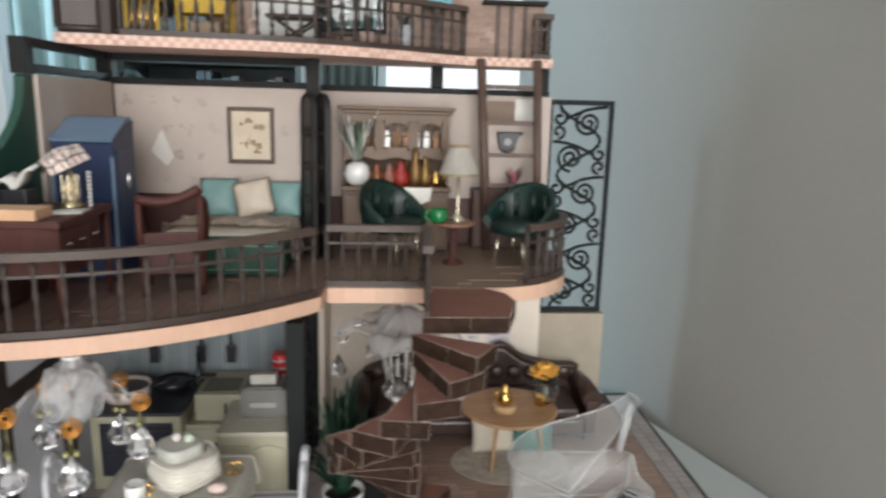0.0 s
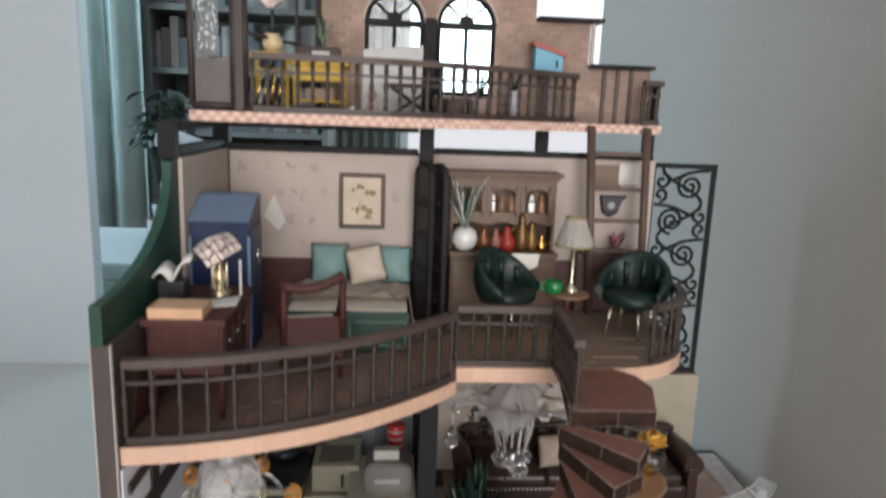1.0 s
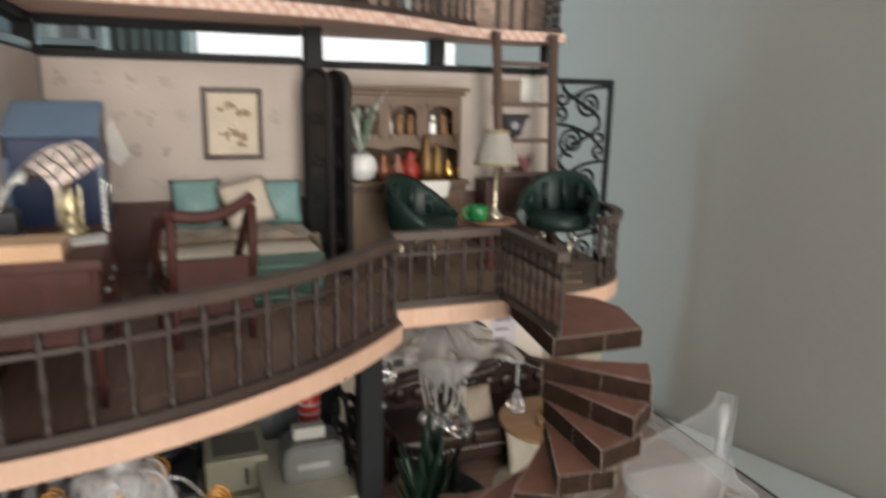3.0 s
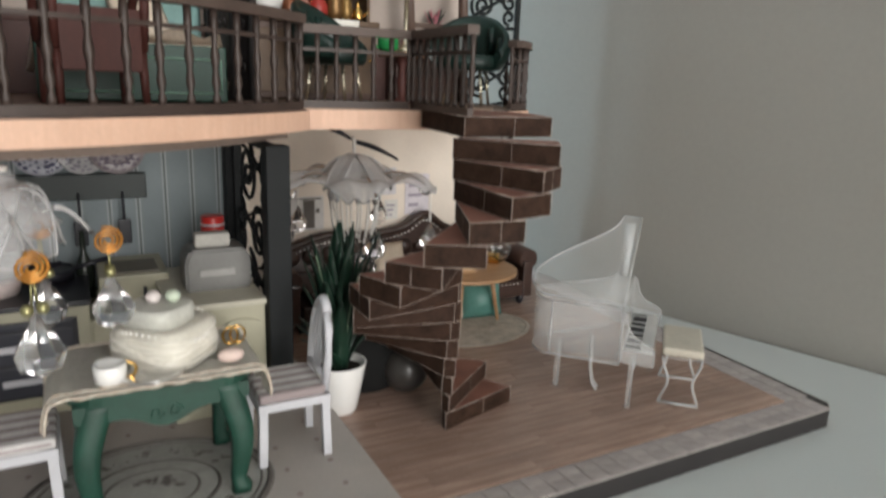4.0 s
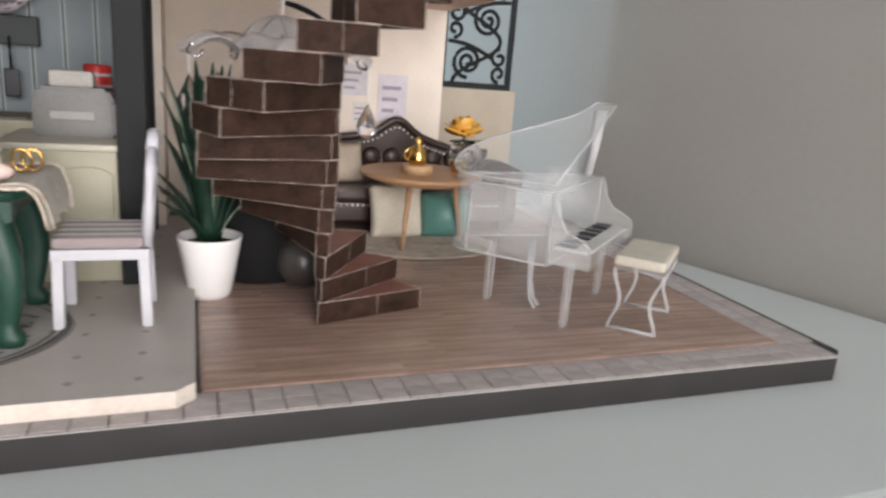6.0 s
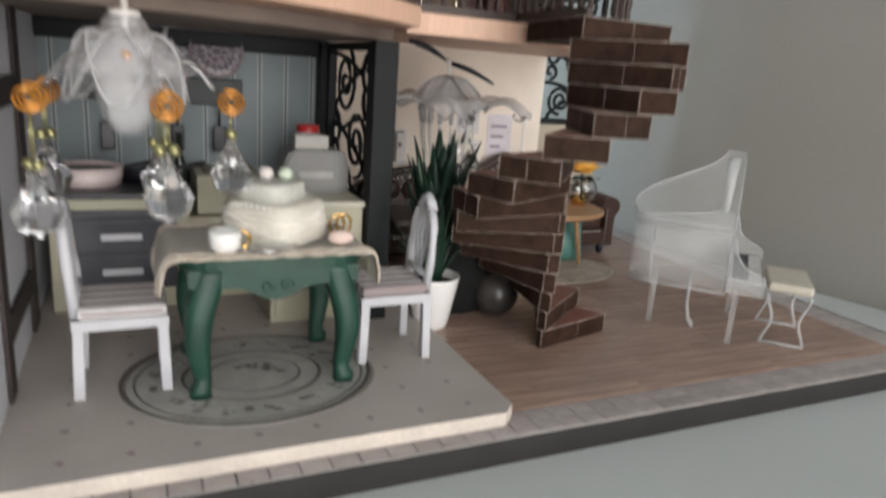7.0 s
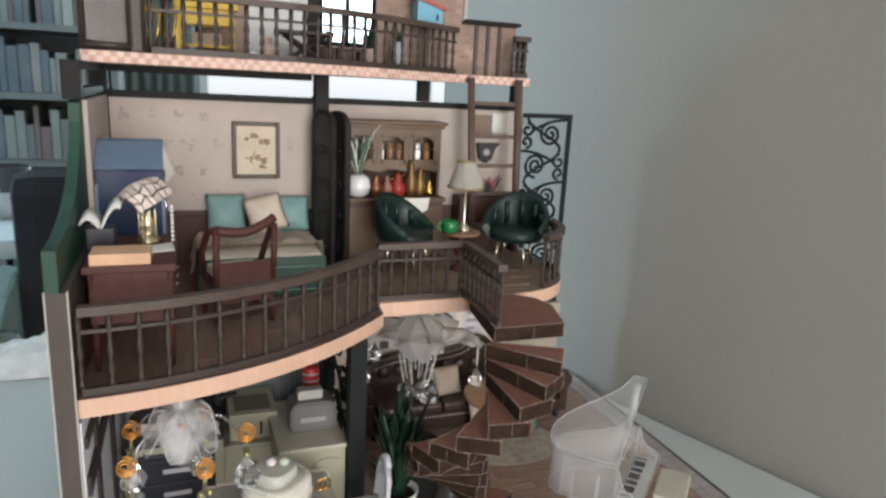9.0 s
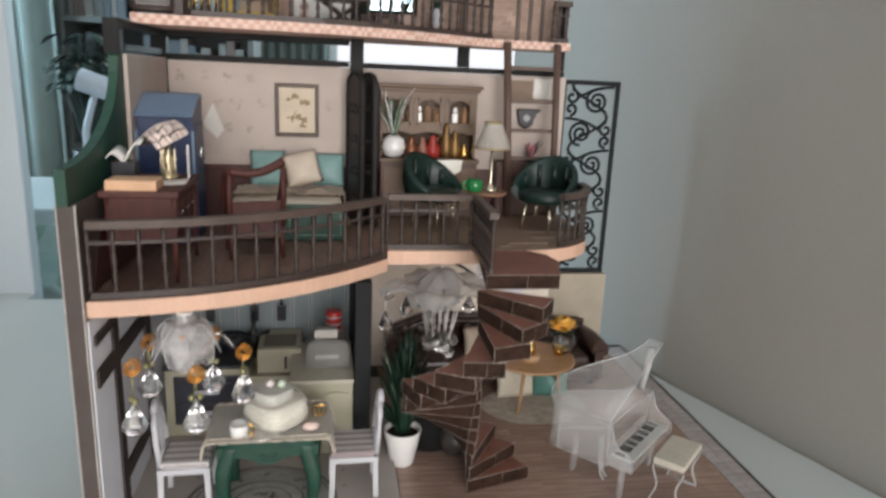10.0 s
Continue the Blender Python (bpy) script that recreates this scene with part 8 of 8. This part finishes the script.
    part("vase", bm, mat("pale_yellow_glaze", (0.66, 0.52, 0.30), 0.3), v)
    bm = B()
    tube(bm, [(0, 0, 0.007), (0.0005, 0, 0.014), (-0.001, 0, 0.0215)], 0.0006, 6)
    part("stalk", bm, LEAF, v)
    bm = B()
    ball(bm, (-0.001, 0, 0.0240), 0.0040, 14, stretch=(1, 1, 0.95))
    part("bloom", bm, BLUSH, v, "blush white rose bloom")
    for k in range(14):
        q, a = k / 13, k * 2.4
        r = 0.0009 + 0.0055 * q
        e, t = Vector((math.cos(a), math.sin(a), 0)), Vector((-math.sin(a), math.cos(a), 0))
        cc = Vector((-0.001, 0, 0.0205))
        bm = B()
        ribbon(bm, [cc + e * r * s + t * 0.0026 * math.sin(math.pi * (0.25 + s * 0.55)) + Vector((0, 0, 0.0055 * s * (1 - 0.25 * q))) for s in (0.1, 0.5, 0.8, 1.05)], [cc + e * r * s - t * 0.0026 * math.sin(math.pi * (0.25 + s * 0.55)) + Vector((0, 0, 0.0055 * s * (1 - 0.25 * q))) for s in (0.1, 0.5, 0.8, 1.05)], thick=0.0003)
        part("petal", bm, BLUSH, v)
    for a in (-20, 70, 160, 250, 10):
        e, t = Vector((math.cos(radians(a)), math.sin(radians(a)), 0.25)), Vector((-math.sin(radians(a)), math.cos(radians(a)), 0))
        bm = B()
        ribbon(bm, [Vector((0, 0, 0.0095)) + e * 0.0095 * i / 4 + t * 0.0018 * math.sin(math.pi * i / 4) for i in range(5)], [Vector((0, 0, 0.0095)) + e * 0.0095 * i / 4 - t * 0.0018 * math.sin(math.pi * i / 4) + Vector((0, 0, 0.0004)) for i in range(5)], thick=0.0002)
        part("leaf", bm, LEAF, v)
    # translucent white sheet standing before the window
    bm = B()
    prism(bm, [(-0.0620, TOP + 0.0003), (-0.0280, TOP + 0.0003), (-0.0275, TOP + 0.0395), (-0.0610, TOP + 0.0360)], 0.4055, 0.4062)
    for q in bm.verts:
        q.co = Vector((q.co.x, q.co.z, q.co.y))
    tagged(part("white_sheet", bm, mat("grey_white_sheet", (0.62, 0.62, 0.61), 0.6)), "pale sheet leaning before the arched window", "sheet")
    # small plain figurine
    bm = B()
    lathe(bm, [(0.0036, 0), (0.0040, 0.002), (0.0028, 0.006), (0.0016, 0.0075), (0.0026, 0.0095), (0.0024, 0.0118), (0.0004, 0.0132)], at=(-0.0545, 0.3640, TOP), seg=16)
    tagged(part("figurine", bm, mat("cream_pink_glaze", (0.66, 0.46, 0.40), 0.5, vary=0.3, scale=300)), "small cream and pink figurine on the terrace", "figurine")
    bm = B()
    ball(bm, (-0.0630, 0.3560, TOP + 0.0022), 0.0024, 12, stretch=(1.2, 1, 0.9))
    tagged(part("ball", bm, CHINA), "small white ball on the terrace", "ball")
    # dark folding table with crossed legs, and a bench
    t = empty("folding_table", (-0.0340, 0.3780, TOP), "dark red-brown folding table with crossed legs", "table")
    bm = B()
    box(bm, -0.0150, -0.0080, 0.0150, 0.0150, 0.0080, 0.0168, 0.0004)
    part("tabletop", bm, mat("dark_table_top", (0.060, 0.030, 0.026), 0.45), t)
    for yy in (-0.0065, 0.0065):
        for s in (-1, 1):
            bm = B()
            tube(bm, [(-0.0110 * s, yy, 0.0004), (0.0110 * s, yy + 0.0009 * s, 0.0150)], 0.0009, 4)
            part("leg", bm, RAIL_DARK, t)
    b = empty("bench", (-0.0080, 0.3850, TOP), "low dark terrace bench", "bench")
    bm = B()
    box(bm, -0.0070, -0.0050, 0.0085, 0.0070, 0.0050, 0.0100, 0.0003)
    part("seat", bm, mat("dark_bench", (0.07, 0.035, 0.03), 0.5), b)
    for x in (-0.006, 0.006):
        bm = B()
        box(bm, x - 0.0008, -0.0045, 0, x + 0.0008, 0.0045, 0.0085, 0.0002)
        part("leg", bm, mat("dark_bench_leg", (0.07, 0.035, 0.03), 0.5), b)
    # spiky plants in pots
    for x, yy, col, L0, lab in ((0.0030, 0.3840, mat("pink_clay", (0.52, 0.38, 0.33), 0.7), 0.020, "spiky plant in a pale pink pot"), (0.0240, 0.3960, WHITE_PAINT, 0.012, "small plant in a tall white pot"), (-0.0180, 0.3960, mat("dark_clay", (0.12, 0.08, 0.07), 0.7), 0.016, "spiky plant in a dark pot")):
        p = empty("potted_plant", (x, yy, TOP), lab, "plant", "terrace plants")
        hh = 0.0105 if col is not WHITE_PAINT else 0.0160
        bm = B()
        lathe(bm, [(0.0030, 0), (0.0042, hh), (0.0037, hh), (0.0034, hh - 0.0012), (0.0005, hh - 0.0012)], seg=18)
        part("pot", bm, col, p)
        for k in range(14):
            a, L, lean = rnd.uniform(0, 6.28), L0 * rnd.uniform(0.6, 1.0), rnd.uniform(0.001, 0.009)
            e, tt = Vector((math.cos(a), math.sin(a), 0)), Vector((-math.sin(a), math.cos(a), 0))
            bm = B()
            ribbon(bm, [e * lean * (i / 4) + tt * 0.0009 * (1 - i / 4.2) + Vector((0, 0, hh - 0.0012 + L * i / 4)) for i in range(5)], [e * lean * (i / 4) - tt * 0.0009 * (1 - i / 4.2) + Vector((0, 0, hh - 0.0012 + L * i / 4)) for i in range(5)], thick=0.0002)
            part("leaf", bm, LEAF, p)
    # blue box with a red roof on a post
    h = empty("bird_house", (0.0425, 0.3995, TOP), "light blue bird house with a red roof on a post", "bird house")
    bm = B()
    box(bm, -0.0014, -0.0014, 0, 0.0014, 0.0014, 0.0265, 0.0002)
    part("post", bm, RAIL, h)
    bm = B()
    slab_xz(bm, [(-0.0078, 0.0265), (0.0078, 0.0265), (0.0078, 0.0360), (-0.0078, 0.0405)], -0.0050, 0.0050)
    k = part("body", bm, mat("sky_blue_paint", (0.16, 0.42, 0.56), 0.5), h)
    bm = B()
    tube(bm, [(0.0045, -0.0052, 0.0300), (0.0045, -0.0052, 0.0335)], 0.0006, 6)
    part("hole", bm, BLACK, k)
    bm = B()
    slab_xz(bm, [(-0.0098, 0.0412), (0.0100, 0.0352), (0.0102, 0.0376), (-0.0096, 0.0436)], -0.0068, 0.0062)
    bmesh.ops.bevel(bm, geom=bm.edges[:], offset=0.0006, segments=2, affect="EDGES")
    part("roof", bm, mat("faded_red_paint", (0.44, 0.105, 0.075), 0.5), h)


terrace()

# ---- the far part of the room ----


def far_room():
    # second white desk with a lamp
    d = empty("far_desk", (-0.46, 1.20, 0), "white desk with pale wooden legs behind the bed", "desk")
    bm = B()
    box(bm, -0.50, -0.15, 0.720, 0.235, 0.16, 0.748, 0.004)
    part("desktop", bm, DESK, d)
    for x in (-0.46, 0.20):
        for y in (-0.12, 0.13):
            bm = B()
            tube(bm, [(x, y, 0.720), (x + (0.02 if x > 0 else -0.02), y, 0)], 0.022, 10, taper=0.7)
            part("leg", bm, mat("pale_beech", (0.50, 0.36, 0.22), 0.5, scale=12, fine=120), d)
    l = empty("desk_lamp", (-0.432, 1.19, 0.748), "white desk lamp with a tilted round head", "lamp")
    bm = B()
    lathe(bm, [(0.034, 0), (0.034, 0.006), (0.008, 0.010)], seg=28)
    part("base", bm, WHITE_PAINT, l)
    bm = B()
    tube(bm, [(0.002, 0, 0.012), (0, 0, 0.06), (0, 0, 0.105), (0.010, 0, 0.140), (0.019, 0, 0.168)], 0.0055, 10)
    part("arm", bm, WHITE_PAINT, l)
    bm = B()
    tube(bm, [(-0.004, 0, 0.188), (-0.001, 0, 0.187), (0.070, -0.01, 0.164), (0.073, -0.01, 0.163)], 0.0185, 18)
    part("head", bm, WHITE_PAINT, l)
    rnd = random.Random(40)
    # potted plant behind the lamp, and clutter
    p = empty("potted_plant", (-0.462, 1.30, 0.748), "dark bushy plant in a dark pot", "plant")
    bm = B()
    lathe(bm, [(0.022, 0), (0.030, 0.06), (0.027, 0.06), (0.024, 0.052)], seg=20)
    part("pot", bm, BLACK, p)
    for k in range(70):
        a, L, lean = rnd.uniform(0, 6.28), rnd.uniform(0.11, 0.21), rnd.uniform(0.004, 0.040)
        e, t = Vector((math.cos(a), math.sin(a), 0)), Vector((-math.sin(a), math.cos(a), 0))
        w = rnd.uniform(0.008, 0.016)
        bm = B()
        c0 = e * lean + Vector((0, 0, 0.06 + L))
        ribbon(bm, [c0 + e * 0.035 * (i / 4) + t * w * math.sin(math.pi * i / 4) - Vector((0, 0, 0.02 * (i / 4) ** 2)) for i in range(5)], [c0 + e * 0.035 * (i / 4) - t * w * math.sin(math.pi * i / 4) - Vector((0, 0, 0.02 * (i / 4) ** 2)) for i in range(5)], thick=0.0008)
        tube(bm, [e * lean * 0.2 + Vector((0, 0, 0.06)), c0], 0.0014, 4)
        part("leaf", bm, mat("far_leaf", (0.018, 0.035, 0.026), 0.6) if k == 0 else bpy.data.materials["far_leaf"], p)
    for x, y, r, h, colr, lab in ((-0.452, 1.26, 0.020, 0.050, (0.10, 0.09, 0.10), "dark pen pot on the far desk"), (-0.445, 1.20, 0.020, 0.045, (0.36, 0.24, 0.25), "pink jar on the far desk"), (-0.355, 1.22, 0.026, 0.042, (0.45, 0.46, 0.46), "white cup on the far desk"), (-0.36, 1.27, 0.032, 0.075, (0.06, 0.06, 0.07), "dark round box on the far desk")):
        bm = B()
        lathe(bm, [(r * 0.85, 0), (r, h * 0.2), (r, h), (r * 0.9, h), (r * 0.86, h * 0.3), (0.002, h * 0.28)], at=(x, y, 0.748), seg=20)
        tagged(part("pot", bm, mat("clutter_glaze", colr, 0.5, scale=30)), lab, "pot", "pots on the far desk")
    # bed with a rumpled green check cover
    b = empty("bed", (-0.83, 0.875, 0), "real bed with a rumpled green checked cover", "bed")
    bm = B()
    box(bm, -0.60, -0.18, 0.12, 0.52, 0.16, 0.630, 0.02)
    part("mattress", bm, ROOM_WHITE, b)
    bm = B()
    box(bm, -0.62, -0.19, 0.0, 0.53, 0.17, 0.12, 0.01)
    part("bed_base", bm, mat("grey_bed_base", (0.3, 0.3, 0.29), 0.8, scale=20), b)
    bm = B()
    n, m2 = 60, 26
    rows = []
    for i in range(n + 1):
        row = []
        for j in range(m2 + 1):
            u, v = -0.60 + 1.13 * i / n, -0.20 + 0.38 * j / m2
            z = 0.685 + 0.05 * noise.noise(Vector((u * 5, v * 7, 2))) + 0.03 * noise.noise(Vector((u * 14, v * 16, 5))) + 0.012 * noise.noise(Vector((u * 34, v * 34, 7)))
            z = max(0.640, z + 0.02) if -0.17 < v < 0.14 else 0.56 + 0.05 * noise.noise(Vector((u * 9, v, 1)))
            row.append(bm.verts.new((u, v, z)))
        rows.append(row)
    fs = [bm.faces.new((rows[i][j], rows[i + 1][j], rows[i + 1][j + 1], rows[i][j + 1])) for i in range(n) for j in range(m2)]
    bmesh.ops.solidify(bm, geom=fs, thickness=0.008)
    part("cover", bm, print_over(print_over(mat("green_check_cloth", (0.42, 0.50, 0.46), 0.9, scale=9, fine=160), "stripes", (0.26, 0.36, 0.31), 0.075, 0.5, 0), "stripes", (0.33, 0.41, 0.37), 0.10, 0.35, 1), b, "rumpled green and white checked cover", smooth=True)
    # black office chair
    c = empty("office_chair", (-0.215, 0.98, 0), "black padded office chair behind the desk", "chair")
    bm = B()
    box(bm, -0.085, -0.035, 0.50, 0.085, 0.03, 0.855, 0.03)
    part("backrest", bm, mat("black_fabric", (0.012, 0.012, 0.014), 0.9, scale=30), c)
    bm = B()
    box(bm, -0.11, -0.26, 0.40, 0.11, 0.02, 0.47, 0.03)
    part("seat", bm, mat("black_seat_fabric", (0.012, 0.012, 0.014), 0.9, scale=30), c)
    bm = B()
    lathe(bm, [(0.028, 0.05), (0.028, 0.40)], at=(0, -0.1, 0), seg=14)
    part("gas_column", bm, BLACK, c)
    bm = B()
    tube(bm, [(0, 0.0, 0.42), (0, 0.03, 0.50), (0, 0.025, 0.58)], 0.018, 8)
    part("back_support", bm, BLACK, c)
    for k in range(5):
        a = 2 * math.pi * k / 5
        bm = B()
        tube(bm, [(0, -0.1, 0.075), (0.2 * math.cos(a), -0.1 + 0.2 * math.sin(a), 0.055)], 0.016, 8)
        f = part("foot", bm, BLACK, c)
        bm = B()
        ball(bm, (0.2 * math.cos(a), -0.1 + 0.2 * math.sin(a), 0.027), 0.027, 12)
        part("castor", bm, BLACK, f)
    # bookshelf with rows of books
    s = empty("bookshelf", (-0.60, 2.62, 0), "tall dark bookshelf filled with books", "bookshelf")
    dark = mat("dark_shelf_wood", (0.13, 0.13, 0.12), 0.6, scale=9)
    for x0, x1 in ((-0.30, -0.28), (0.30, 0.32)):
        bm = B()
        box(bm, x0, -0.14, 0, x1, 0.14, 1.95, 0.002)
        part("side_panel", bm, dark, s)
    bm = B()
    box(bm, -0.28, 0.125, 0.0, 0.30, 0.14, 1.95)
    part("back_panel", bm, dark, s)
    tones = ((0.22, 0.20, 0.18), (0.14, 0.14, 0.13), (0.30, 0.28, 0.25), (0.16, 0.11, 0.10), (0.20, 0.20, 0.18), (0.11, 0.12, 0.13))
    mats = [mat("book_cloth", c2, 0.8, scale=12) for c2 in tones]
    for k in range(9):
        z = 0.06 + 0.21 * k
        bm = B()
        box(bm, -0.28, -0.14, z - 0.02, 0.30, 0.125, z)
        part("shelf", bm, dark, s)
        if k == 8:
            continue
        x = -0.275
        while x < 0.27:
            w, h = rnd.uniform(0.012, 0.034), rnd.uniform(0.10, 0.175)
            if rnd.random() < 0.85:
                bm = B()
                box(bm, x, -0.10, z, min(x + w, 0.295), 0.06, z + h, 0.002)
                ob = tagged(part("book", bm, rnd.choice(mats)), "cloth-bound book on the far shelf", "book", "books on the far shelf")
                ob.matrix_basis = Matrix.Translation((-0.60, 2.62, 0))
            x += w + 0.002
    # grey-green curtain along the far corner
    bm = B()
    n = 60
    L = [(-1.75 + 0.86 * i / n, 2.45 + 0.035 * math.sin(i * 0.9) + 0.012 * math.sin(i * 2.3), 0.05) for i in range(n + 1)]
    ribbon(bm, L, [(x, y, 2.45) for x, y, z in L], thick=0.003)
    tagged(part("curtain", bm, mat("grey_green_curtain", (0.40, 0.46, 0.43), 0.9, scale=8, fine=200)), "long grey-green folded curtain", "curtain")
    # crumpled white cloth and a film scrap on the desk
    bm = B()
    n = 26
    rows = []
    for i in range(n + 1):
        row = []
        for j in range(n + 1):
            u, v = i / n * 2 - 1, j / n * 2 - 1
            f = max(0, 1 - (u * u + v * v) ** 1.2)
            z = 0.019 * f ** 0.6 + 0.006 * f * noise.noise(Vector((u * 3, v * 3, 4))) + 0.003 * f * noise.noise(Vector((u * 9, v * 9, 8)))
            row.append(bm.verts.new((u * 0.042, v * 0.030, max(0.0006, z))))
        rows.append(row)
    fs = [bm.faces.new((rows[i][j], rows[i + 1][j], rows[i + 1][j + 1], rows[i][j + 1])) for i in range(n) for j in range(n)]
    ob = tagged(part("crumpled_cloth", bm, mat("white_cotton", (0.74, 0.76, 0.76), 0.9, scale=60, fine=600, bump=0.5), None, smooth=True), "crumpled white cloth heap on the desk", "cloth")
    ob.matrix_basis = Matrix.Translation((-0.205, 0.555, DESK_Z))
    rr = random.Random(77)
    f = empty("film_scrap", (-0.166, 0.452, DESK_Z), "crinkled clear film scrap on the desk", "film")
    for k in range(7):
        bm = B()
        x = -0.012 + 0.004 * k
        tube(bm, [(x + rr.uniform(-.004, .004) + 0.006 * i, -0.012 + 0.005 * i + rr.uniform(-.002, .002), 0.0006 + 0.0035 * abs(math.sin(i * 1.3 + k))) for i in range(5)], 0.0005, 5)
        part("crinkle", bm, WHITE_EDGE, f)


far_room()
